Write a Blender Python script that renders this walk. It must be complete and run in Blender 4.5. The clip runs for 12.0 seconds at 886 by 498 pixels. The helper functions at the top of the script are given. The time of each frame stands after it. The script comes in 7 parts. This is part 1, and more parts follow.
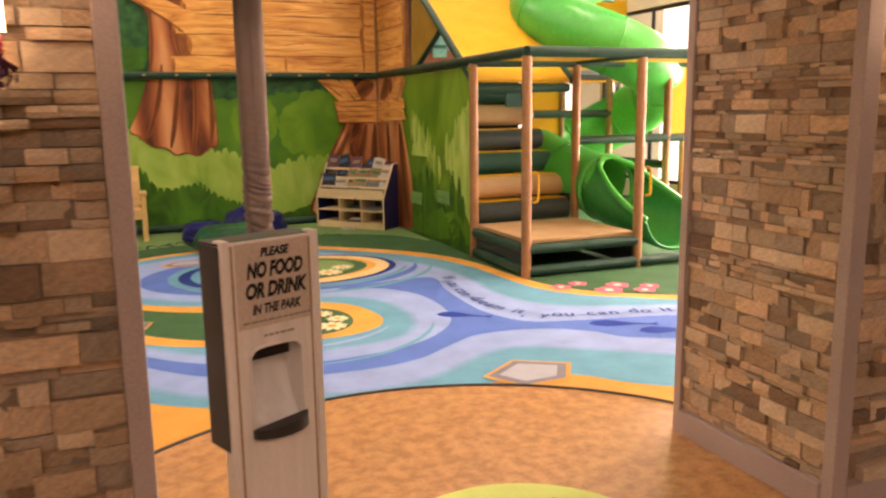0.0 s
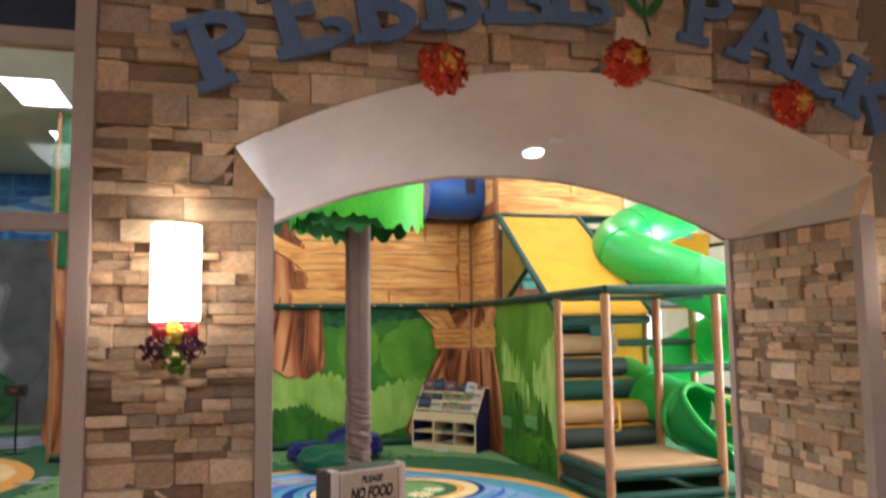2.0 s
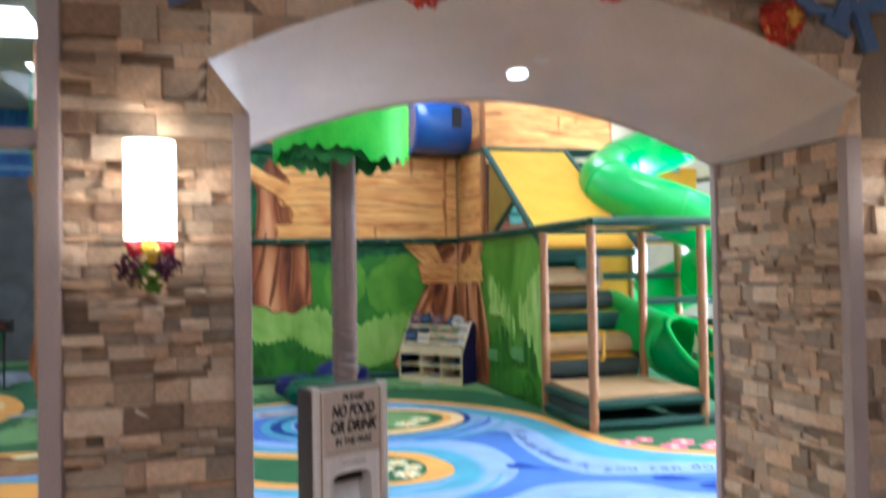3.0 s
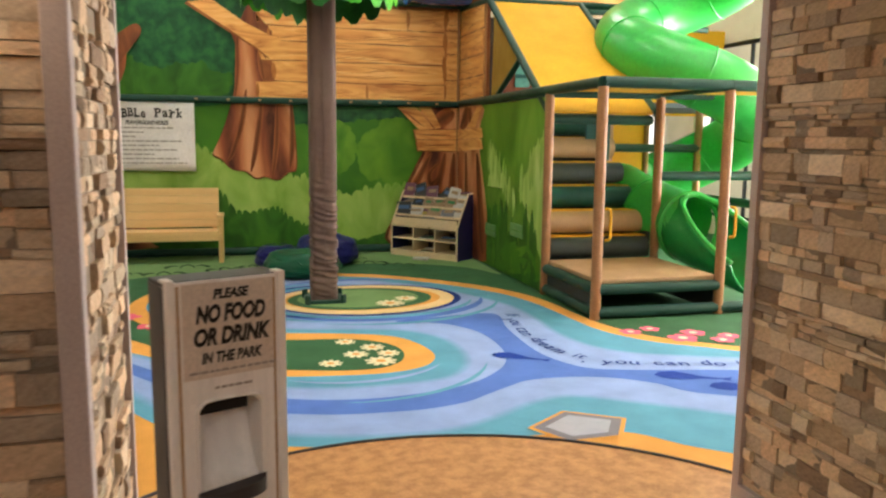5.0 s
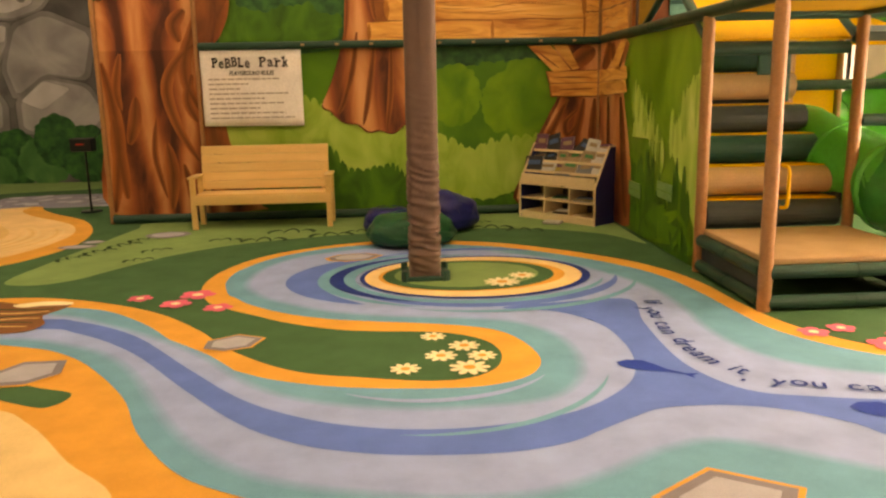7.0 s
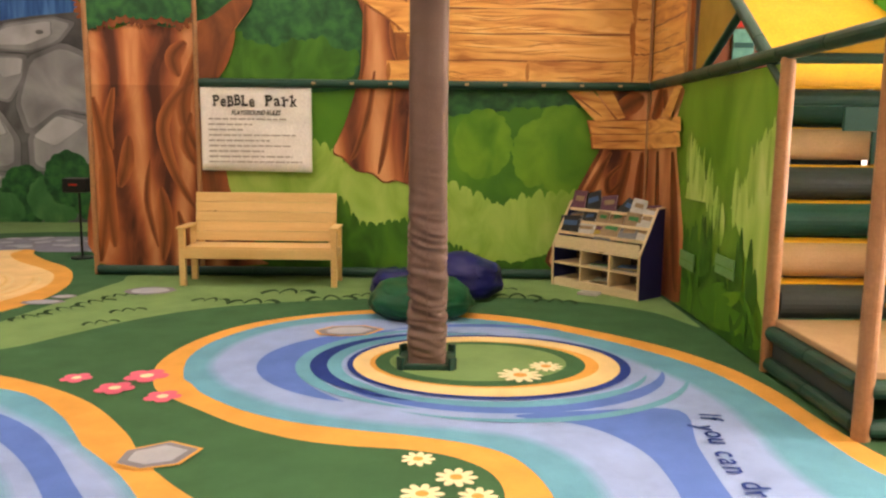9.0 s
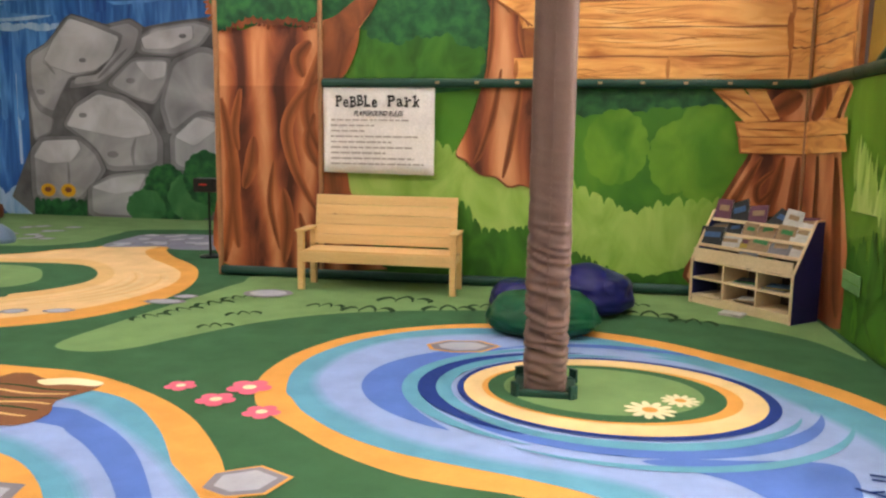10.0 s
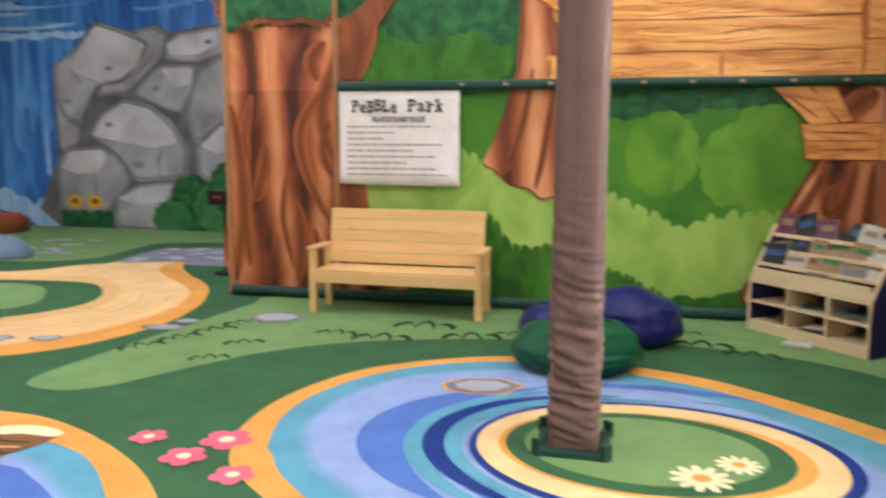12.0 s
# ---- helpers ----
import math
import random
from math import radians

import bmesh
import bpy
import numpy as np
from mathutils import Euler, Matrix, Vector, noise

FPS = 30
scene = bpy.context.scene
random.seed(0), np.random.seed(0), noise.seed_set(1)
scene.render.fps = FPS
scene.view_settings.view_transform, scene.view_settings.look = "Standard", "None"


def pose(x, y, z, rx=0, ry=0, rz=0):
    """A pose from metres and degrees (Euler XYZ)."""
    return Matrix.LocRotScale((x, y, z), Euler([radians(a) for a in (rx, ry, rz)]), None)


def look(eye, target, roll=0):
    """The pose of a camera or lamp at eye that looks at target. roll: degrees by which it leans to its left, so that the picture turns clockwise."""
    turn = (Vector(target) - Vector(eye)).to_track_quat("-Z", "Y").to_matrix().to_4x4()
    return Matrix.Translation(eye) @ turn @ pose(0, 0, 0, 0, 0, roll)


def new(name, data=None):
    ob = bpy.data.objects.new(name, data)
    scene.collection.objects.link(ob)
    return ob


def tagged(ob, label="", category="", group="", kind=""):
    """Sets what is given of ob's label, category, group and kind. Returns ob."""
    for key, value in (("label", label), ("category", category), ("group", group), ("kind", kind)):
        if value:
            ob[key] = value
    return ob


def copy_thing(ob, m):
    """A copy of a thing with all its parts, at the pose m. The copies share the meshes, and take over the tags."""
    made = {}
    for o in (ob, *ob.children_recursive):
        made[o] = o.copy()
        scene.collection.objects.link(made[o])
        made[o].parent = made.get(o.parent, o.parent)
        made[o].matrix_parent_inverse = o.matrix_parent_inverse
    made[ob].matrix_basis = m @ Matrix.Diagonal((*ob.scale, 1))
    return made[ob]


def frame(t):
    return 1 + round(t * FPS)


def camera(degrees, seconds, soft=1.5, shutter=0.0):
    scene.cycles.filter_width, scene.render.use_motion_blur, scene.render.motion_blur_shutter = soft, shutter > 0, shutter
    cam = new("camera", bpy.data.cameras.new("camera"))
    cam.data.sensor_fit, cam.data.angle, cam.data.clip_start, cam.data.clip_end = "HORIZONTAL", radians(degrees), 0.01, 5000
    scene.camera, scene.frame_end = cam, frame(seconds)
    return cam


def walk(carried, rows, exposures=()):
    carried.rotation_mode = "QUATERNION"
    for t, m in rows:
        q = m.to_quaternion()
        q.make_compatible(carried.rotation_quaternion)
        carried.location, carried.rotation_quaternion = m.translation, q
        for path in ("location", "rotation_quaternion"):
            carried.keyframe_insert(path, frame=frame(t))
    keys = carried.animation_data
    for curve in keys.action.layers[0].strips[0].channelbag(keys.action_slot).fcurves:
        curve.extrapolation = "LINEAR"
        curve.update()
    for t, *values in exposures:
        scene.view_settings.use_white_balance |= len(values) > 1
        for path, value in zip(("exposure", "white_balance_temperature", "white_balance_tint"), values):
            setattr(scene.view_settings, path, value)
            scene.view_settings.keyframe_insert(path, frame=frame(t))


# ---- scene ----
cam = camera(58.8, 12.0, soft=2.3, shutter=0.5)
EXPOSURES = [(0.0, -0.33, 8240, 32), (0.5, -0.25, 7180, 26), (1.0, -0.22, 6860, 28), (1.5, -0.14, 6960, 29), (2.0, -0.2, 5660, 13), (2.5, -0.2, 4830, 7), (3.0, -0.19, 4890, 9), (3.5, -0.62, 5790, 10),
             (5.5, -0.46, 7080, 14), (6.0, -0.45, 9070, 24), (6.5, -0.64, 12480, 27), (8.5, -0.18, 10000, 30), (9.0, -0.18, 7720, 25), (9.5, -0.15, 7490, 25), (10.0, -0.04, 6450, 22), (10.5, 0.11, 6630, 21), (11.0, 0.09, 5910, 14), (11.5, 0.1, 5850, 16), (12.0, 0.1, 5910, 22)]
PATH = [
    (0, (0.902, 0.351, 1.596), (1.628, 2.181, 1.243), -0.8),
    (0.5, (0.817, 0.13, 1.621), (1.472, 1.99, 1.288), -0.0),
    (1, (0.809, -0.045, 1.653), (1.372, 1.86, 1.418), 0.1),
    (1.5, (0.808, -0.241, 1.699), (1.352, 1.683, 1.693), -0.7),
    (2, (0.785, -0.314, 1.746), (1.291, 1.611, 1.942), -0.7),
    (2.5, (0.779, -0.324, 1.751), (1.242, 1.597, 2.061), -0.4),
    (3, (0.82, -0.279, 1.677), (1.355, 1.647, 1.719), -0.9),
    (3.5, (0.85, -0.119, 1.618), (1.456, 1.78, 1.458), 0.4),
    (3.7, (0.866, -0.028, 1.609), (1.487, 1.866, 1.436), 0.4),
    (5.3, (1.374, 0.726, 1.589), (1.859, 2.644, 1.301), 0.8),
    (5.5, (1.453, 0.88, 1.574), (1.958, 2.798, 1.314), 1.6),
    (6, (1.574, 1.178, 1.571), (1.953, 3.117, 1.26), -0.0),
    (6.5, (1.744, 1.487, 1.559), (1.961, 3.444, 1.206), -0.2),
    (6.7, (1.788, 1.6, 1.55), (1.946, 3.552, 1.146), -0.6),
    (8.3, (2.169, 2.532, 1.528), (2.109, 4.497, 1.162), 0.4),
    (8.5, (2.169, 2.637, 1.525), (2.061, 4.601, 1.168), 0.7),
    (9, (2.156, 2.941, 1.541), (2.152, 4.92, 1.254), 0.6),
    (9.5, (2.144, 3.195, 1.545), (2.033, 5.168, 1.238), 0.6),
    (10, (2.203, 3.406, 1.548), (1.869, 5.357, 1.26), 0.8),
    (10.5, (2.254, 3.586, 1.542), (2.045, 5.549, 1.223), 0.1),
    (11, (2.211, 3.803, 1.544), (2.257, 5.781, 1.251), 1.6),
    (11.5, (2.214, 4.006, 1.552), (2.084, 5.977, 1.238), 1.3),
    (12, (2.276, 4.189, 1.568), (1.821, 6.117, 1.292), 0.2),
]
walk(cam, [(t, look(eye, target, roll)) for t, eye, target, roll in PATH], EXPOSURES)

from mathutils.geometry import tessellate_polygon

# ---- world and lamps ----
world = bpy.data.worlds.new("world")
scene.world = world
world.use_nodes = True
sky = world.node_tree.nodes.new("ShaderNodeTexSky")
sky.sky_type, sky.sun_disc = "NISHITA", False
sky.sun_elevation, sky.sun_rotation = radians(38), radians(75)
world.node_tree.links.new(sky.outputs[0], world.node_tree.nodes["Background"].inputs[0])
world.node_tree.nodes["Background"].inputs[1].default_value = 0.12
PANEL_GLOW = 15.0
SCONCE_GLOW = 23.0
WINDOW_WATTS = 1500.0


def area_lamp(name, m, width, depth, watts, colour):
    lamp = bpy.data.lights.new(name, "AREA")
    lamp.shape, lamp.size, lamp.size_y, lamp.energy, lamp.color = "RECTANGLE", width, depth, watts, colour
    ob = new(name, lamp)
    ob.matrix_world = m
    return ob


# daylight that enters by the tall window in the east wall
area_lamp("window_daylight", look((9.05, 7.6, 1.9), (3.0, 6.0, 0.9)), 4.6, 2.6, WINDOW_WATTS, (1.0, 0.97, 0.92))


# ---- materials ----
def material(name, a, b=None, rough=0.6, metal=0.0, scale=3.0, fine=60.0, bump=0.15, dist=0.01, stretch=(1, 1, 1),
             island=0.0, obj=0.0, sheen=0.0, coat=0.0, emit=0.0, contrast=0.25, spec=0.3):
    """Two colours mixed by large blotches, a fine grain in value and relief, and tints per piece."""
    m = bpy.data.materials.new(name)
    m.use_nodes = True
    nt = m.node_tree
    bs = nt.nodes["Principled BSDF"]
    b = b or tuple(0.8 * c for c in a)

    def node(kind, **kw):
        n = nt.nodes.new(kind)
        for k, v in kw.items():
            n.inputs[k].default_value = v
        return n

    tc = node("ShaderNodeTexCoord")
    mp = node("ShaderNodeMapping", Scale=stretch)
    nt.links.new(tc.outputs["Object"], mp.inputs["Vector"])
    big = node("ShaderNodeTexNoise", Scale=scale, Detail=4.0, Roughness=0.6)
    small = node("ShaderNodeTexNoise", Scale=fine, Detail=3.0, Roughness=0.7)
    for n in (big, small):
        nt.links.new(mp.outputs[0], n.inputs["Vector"])
    ramp = nt.nodes.new("ShaderNodeMapRange")
    ramp.inputs[1].default_value, ramp.inputs[2].default_value = 0.5 - contrast, 0.5 + contrast
    nt.links.new(big.outputs["Fac"], ramp.inputs[0])
    mix = nt.nodes.new("ShaderNodeMix")
    mix.data_type = "RGBA"
    mix.inputs[6].default_value, mix.inputs[7].default_value = (*a, 1), (*b, 1)
    nt.links.new(ramp.outputs[0], mix.inputs[0])
    hsv = nt.nodes.new("ShaderNodeHueSaturation")
    nt.links.new(mix.outputs[2], hsv.inputs["Color"])
    val = nt.nodes.new("ShaderNodeMapRange")
    val.inputs[1].default_value, val.inputs[2].default_value, val.inputs[3].default_value, val.inputs[4].default_value = 0.3, 0.7, 0.88, 1.12
    nt.links.new(small.outputs["Fac"], val.inputs[0])
    out = val.outputs[0]
    if island or obj:
        src = node("ShaderNodeNewGeometry").outputs["Random Per Island"] if island else node("ShaderNodeObjectInfo").outputs["Random"]
        k = island or obj
        tone = nt.nodes.new("ShaderNodeMapRange")
        tone.inputs[3].default_value, tone.inputs[4].default_value = 1 - k, 1 + k
        nt.links.new(src, tone.inputs[0])
        mul = nt.nodes.new("ShaderNodeMath")
        mul.operation = "MULTIPLY"
        nt.links.new(out, mul.inputs[0]), nt.links.new(tone.outputs[0], mul.inputs[1])
        out = mul.outputs[0]
    nt.links.new(out, hsv.inputs["Value"])
    nt.links.new(hsv.outputs[0], bs.inputs["Base Color"])
    bs.inputs["Metallic"].default_value = metal
    rr = nt.nodes.new("ShaderNodeMapRange")
    rr.inputs[3].default_value, rr.inputs[4].default_value = max(0.03, rough - 0.1), min(1.0, rough + 0.1)
    nt.links.new(big.outputs["Fac"], rr.inputs[0]), nt.links.new(rr.outputs[0], bs.inputs["Roughness"])
    if bump:
        bp = nt.nodes.new("ShaderNodeBump")
        bp.inputs["Strength"].default_value, bp.inputs["Distance"].default_value = bump, dist
        nt.links.new(small.outputs["Fac"], bp.inputs["Height"]), nt.links.new(bp.outputs[0], bs.inputs["Normal"])
    bs.inputs["Specular IOR Level"].default_value = spec
    bs.inputs["Sheen Weight"].default_value, bs.inputs["Coat Weight"].default_value = sheen, coat
    if emit:
        bs.inputs["Emission Color"].default_value, bs.inputs["Emission Strength"].default_value = (*a, 1), emit
    return m


def carpet(name, a, k=0.74):
    return material(name, a, tuple(k * c for c in a), rough=0.95, scale=3.4, fine=240.0, bump=0.6, dist=0.005, contrast=0.3, spec=0.1)


def brushed(name, stops, scale=2.5, stretch=(1, 1, 1), distortion=1.0, detail=3.0, obj=0.0, rough=0.46):
    """Printed brushwork: soft strokes of several colours laid side by side."""
    m = bpy.data.materials.new(name)
    m.use_nodes = True
    nt = m.node_tree
    bs = nt.nodes["Principled BSDF"]
    tc, mp = nt.nodes.new("ShaderNodeTexCoord"), nt.nodes.new("ShaderNodeMapping")
    mp.inputs["Scale"].default_value = stretch
    nz, rp = nt.nodes.new("ShaderNodeTexNoise"), nt.nodes.new("ShaderNodeValToRGB")
    nz.inputs["Scale"].default_value, nz.inputs["Detail"].default_value, nz.inputs["Distortion"].default_value = scale, detail, distortion
    el = rp.color_ramp.elements
    while len(el) < len(stops):
        el.new(0.5)
    for e, (at, c) in zip(el, stops):
        e.position, e.color = at, (*c, 1)
    weave = nt.nodes.new("ShaderNodeTexNoise")
    weave.inputs["Scale"].default_value = 140.0
    bp = nt.nodes.new("ShaderNodeBump")
    bp.inputs["Strength"].default_value, bp.inputs["Distance"].default_value = 0.12, 0.003
    hsv, tone, ob = nt.nodes.new("ShaderNodeHueSaturation"), nt.nodes.new("ShaderNodeMapRange"), nt.nodes.new("ShaderNodeObjectInfo")
    tone.inputs[3].default_value, tone.inputs[4].default_value = 1 - obj, 1 + obj
    for a, b in ((tc.outputs["Object"], mp.inputs[0]), (mp.outputs[0], nz.inputs["Vector"]), (nz.outputs["Fac"], rp.inputs[0]), (rp.outputs[0], hsv.inputs["Color"]), (ob.outputs["Random"], tone.inputs[0]), (tone.outputs[0], hsv.inputs["Value"]),
                 (hsv.outputs[0], bs.inputs["Base Color"]), (tc.outputs["Object"], weave.inputs["Vector"]), (weave.outputs["Fac"], bp.inputs["Height"]), (bp.outputs[0], bs.inputs["Normal"])):
        nt.links.new(a, b)
    bs.inputs["Roughness"].default_value, bs.inputs["Specular IOR Level"].default_value = rough, 0.3
    return m


M_CARPET_GREEN = carpet("carpet_dark_green", (0.050, 0.140, 0.062))
M_CARPET_LAWN = carpet("carpet_lawn_green", (0.19, 0.325, 0.125))
M_CARPET_ORANGE = carpet("carpet_orange", (0.79, 0.375, 0.085))
M_CARPET_TURQ = carpet("carpet_turquoise", (0.125, 0.37, 0.50))
M_CARPET_PERI = carpet("carpet_lavender_blue", (0.30, 0.415, 0.70))
M_CARPET_BLUE = carpet("carpet_mid_blue", (0.10, 0.20, 0.56))
M_CARPET_NAVY = carpet("carpet_navy", (0.02, 0.05, 0.24))
M_CARPET_CREAM = carpet("carpet_cream", (0.86, 0.62, 0.30))
M_CARPET_PATH = carpet("carpet_path_cream", (0.86, 0.57, 0.27))
M_CARPET_SAND = carpet("carpet_sand", (0.80, 0.50, 0.20))
M_CARPET_GREY = carpet("carpet_grey", (0.24, 0.23, 0.25))
M_CARPET_STONE = carpet("carpet_stone_lilac", (0.42, 0.43, 0.48))
M_CARPET_SLATE = carpet("carpet_path_slate", (0.26, 0.26, 0.32))
M_CARPET_PINK = carpet("carpet_pink", (0.85, 0.16, 0.24))
M_CARPET_YELLOW = carpet("carpet_pale_yellow", (0.90, 0.80, 0.50))
M_CARPET_BROWN = carpet("carpet_brown", (0.25, 0.11, 0.05))
M_CARPET_TUFT = carpet("carpet_tuft_green", (0.02, 0.06, 0.02))
M_TILE = material("vinyl_tan", (0.52, 0.27, 0.11), (0.36, 0.17, 0.065), rough=0.35, scale=14, fine=70, bump=0.03, contrast=0.12)
M_PAINT_TAUPE = material("painted_taupe", (0.72, 0.64, 0.58), rough=0.6, scale=2, fine=160, bump=0.04)
M_TRIM = material("trim_taupe_grey", (0.50, 0.405, 0.375), rough=0.5, scale=2, fine=120, bump=0.03)
M_STONE = material("ledge_stone", (0.79, 0.56, 0.365), (0.54, 0.375, 0.24), rough=0.85, scale=7, fine=45, bump=0.6, dist=0.010, obj=0.27, contrast=0.18)
M_STONE_GREY = material("ledge_stone_grey", (0.57, 0.445, 0.325), (0.39, 0.295, 0.215), rough=0.85, scale=7, fine=40, bump=0.6, dist=0.010, obj=0.29, contrast=0.18)
M_STONE_PALE = material("ledge_stone_pale", (0.84, 0.66, 0.465), (0.62, 0.475, 0.33), rough=0.8, scale=7, fine=40, bump=0.6, dist=0.010, obj=0.24, contrast=0.18)
M_STONE_RUST = material("ledge_stone_rust", (0.40, 0.265, 0.17), (0.25, 0.165, 0.11), rough=0.85, scale=7, fine=45, bump=0.6, dist=0.010, obj=0.29, contrast=0.18)
M_STONE_BACK = material("stone_backing", (0.30, 0.225, 0.16), rough=0.9, scale=8, fine=50, bump=0.5)
M_WALL = material("wall_cream", (0.76, 0.70, 0.54), rough=0.8, scale=1.5, fine=90, bump=0.05)
M_CEIL = material("ceiling_tile", (0.78, 0.77, 0.74), rough=0.9, scale=2, fine=70, bump=0.2)
M_GREEN_PAD = material("padding_dark_green", (0.012, 0.06, 0.042), rough=0.45, scale=4, fine=50, bump=0.08)
M_PAD_SLATE = material("padding_slate", (0.035, 0.05, 0.05), rough=0.5, scale=4, fine=60, bump=0.1)
M_PAD_TAN = material("padding_tan", (0.46, 0.29, 0.15), rough=0.55, scale=4, fine=90, bump=0.2)
M_PAD_TEAL = material("padding_teal", (0.01, 0.085, 0.07), rough=0.45, scale=4, fine=60, bump=0.1)
M_POST = material("post_padding_tan", (0.40, 0.20, 0.09), (0.30, 0.14, 0.06), rough=0.5, scale=6, fine=40, bump=0.1)
M_YELLOW = material("yellow_vinyl", (0.74, 0.39, 0.020), (0.64, 0.33, 0.016), rough=0.75, scale=3, fine=50, bump=0.06)
M_TUBE = material("green_plastic", (0.03, 0.42, 0.07), (0.025, 0.36, 0.06), rough=0.33, scale=2, fine=20, bump=0.01, spec=0.5)
M_TUBE_IN = material("green_plastic_dark", (0.012, 0.26, 0.06), rough=0.25, scale=2, fine=20, bump=0.01, coat=0.2)
M_BLUE_TUBE = material("blue_plastic", (0.035, 0.11, 0.42), rough=0.25, scale=2, fine=20, bump=0.01, coat=0.3)
M_POLE = material("pole_wrap_taupe", (0.155, 0.097, 0.076), (0.12, 0.075, 0.058), rough=0.6, scale=5, fine=120, bump=0.1)
M_CANOPY = material("canopy_green_vinyl", (0.10, 0.50, 0.02), (0.03, 0.33, 0.015), rough=0.45, scale=2.5, fine=30, bump=0.05)
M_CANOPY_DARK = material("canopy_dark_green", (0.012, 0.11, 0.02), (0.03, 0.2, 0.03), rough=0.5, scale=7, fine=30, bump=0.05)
M_PINE = material("pine", (0.74, 0.50, 0.22), (0.66, 0.41, 0.16), rough=0.45, scale=3, fine=40, bump=0.06, stretch=(0.6, 8, 8), obj=0.05)
M_BIRCH = material("birch_ply", (0.74, 0.58, 0.36), (0.66, 0.50, 0.29), rough=0.5, scale=3, fine=60, bump=0.05)
M_NAVY = material("navy_laminate", (0.02, 0.025, 0.12), rough=0.4, scale=3, fine=60, bump=0.03)
M_BEAN_GREEN = material("beanbag_green_vinyl", (0.005, 0.085, 0.038), rough=0.36, scale=5, fine=25, bump=0.15, spec=0.2)
M_BEAN_BLUE = material("beanbag_blue_vinyl", (0.012, 0.014, 0.115), rough=0.36, scale=5, fine=25, bump=0.15, spec=0.2)
M_BIN = material("bin_brushed_steel", (0.93, 0.88, 0.84), rough=0.40, metal=0.05, scale=3, fine=140, bump=0.05, stretch=(8, 8, 0.4))
M_BIN_DARK = material("bin_charcoal", (0.045, 0.04, 0.042), rough=0.45, scale=4, fine=90, bump=0.05)
M_INK = material("ink_black", (0.02, 0.017, 0.015), rough=0.6, bump=0.0)
M_INK_SOFT = material("ink_grey", (0.40, 0.35, 0.32), rough=0.6, bump=0.0)
M_SIGN = material("sign_vinyl_white", (0.93, 0.89, 0.87), rough=0.5, scale=3, fine=50, bump=0.05)
M_LETTER = material("letter_slate_blue", (0.125, 0.21, 0.41), (0.10, 0.17, 0.34), rough=0.5, scale=6, fine=60, bump=0.08)
M_WHITE = material("white_plastic", (0.8, 0.78, 0.74), rough=0.4, bump=0.02)
M_BLACK = material("black_plastic", (0.012, 0.012, 0.014), rough=0.35, bump=0.02)
M_RED = material("red_plastic", (0.6, 0.03, 0.02), rough=0.4, bump=0.02)
M_METAL_DARK = material("dark_bronze_frame", (0.05, 0.06, 0.07), rough=0.45, metal=0.3, bump=0.03)
M_HEADER_BLUE = material("header_slate_blue", (0.035, 0.05, 0.085), rough=0.6, bump=0.05)
M_SHADE = material("sconce_shade", (1.0, 0.80, 0.55), rough=0.6, emit=SCONCE_GLOW, bump=0.05)
M_PANEL = material("light_diffuser", (1.0, 0.97, 0.90), rough=0.6, emit=PANEL_GLOW, bump=0.0)
M_SKYPANE = material("bright_outdoors", (1.0, 0.98, 0.94), rough=0.8, emit=2.2, bump=0.0)
M_DOWNLIGHT = material("downlight_lens", (1.0, 0.95, 0.85), rough=0.5, emit=6.0, bump=0.0)
# mural paints
M_MU_GREEN = brushed("mural_mid_green", ((0.3, (0.030, 0.145, 0.014)), (0.5, (0.060, 0.215, 0.016)), (0.7, (0.10, 0.28, 0.022))), 1.6, (1, 1, 0.6), 0.6)
M_MU_DARK = brushed("mural_dark_green", ((0.32, (0.007, 0.055, 0.018)), (0.5, (0.013, 0.100, 0.032)), (0.68, (0.028, 0.155, 0.040))), 7.0, (1, 1, 1), 0.3)
M_MU_LIGHT = brushed("mural_light_green", ((0.3, (0.19, 0.36, 0.045)), (0.5, (0.29, 0.47, 0.085)), (0.7, (0.40, 0.56, 0.13))), 3.0, (1, 1, 0.7), 0.8)
M_MU_LIME = brushed("mural_lime", ((0.3, (0.24, 0.44, 0.06)), (0.5, (0.40, 0.58, 0.13)), (0.7, (0.56, 0.68, 0.24))), 3.5, (1, 1, 0.4), 0.8)
M_MU_BUSH = brushed("mural_bush_green", ((0.3, (0.048, 0.18, 0.012)), (0.5, (0.083, 0.245, 0.016)), (0.7, (0.14, 0.32, 0.024))), 2.4, (1, 1, 0.8), 0.5)
M_MU_SIDE = brushed("mural_side_green", ((0.3, (0.075, 0.20, 0.014)), (0.5, (0.125, 0.28, 0.026)), (0.7, (0.19, 0.36, 0.045))), 1.8, (1, 1, 0.5), 0.8)
M_MU_TEAL = brushed("mural_teal_bush", ((0.3, (0.020, 0.115, 0.035)), (0.5, (0.040, 0.17, 0.055)), (0.7, (0.075, 0.235, 0.075))), 2.4, (1, 1, 0.8), 0.5)
M_MU_DEEP = brushed("mural_deep_green", ((0.3, (0.020, 0.095, 0.010)), (0.5, (0.038, 0.15, 0.014)), (0.7, (0.065, 0.21, 0.02))), 3.5, (1, 1, 0.7), 0.8)


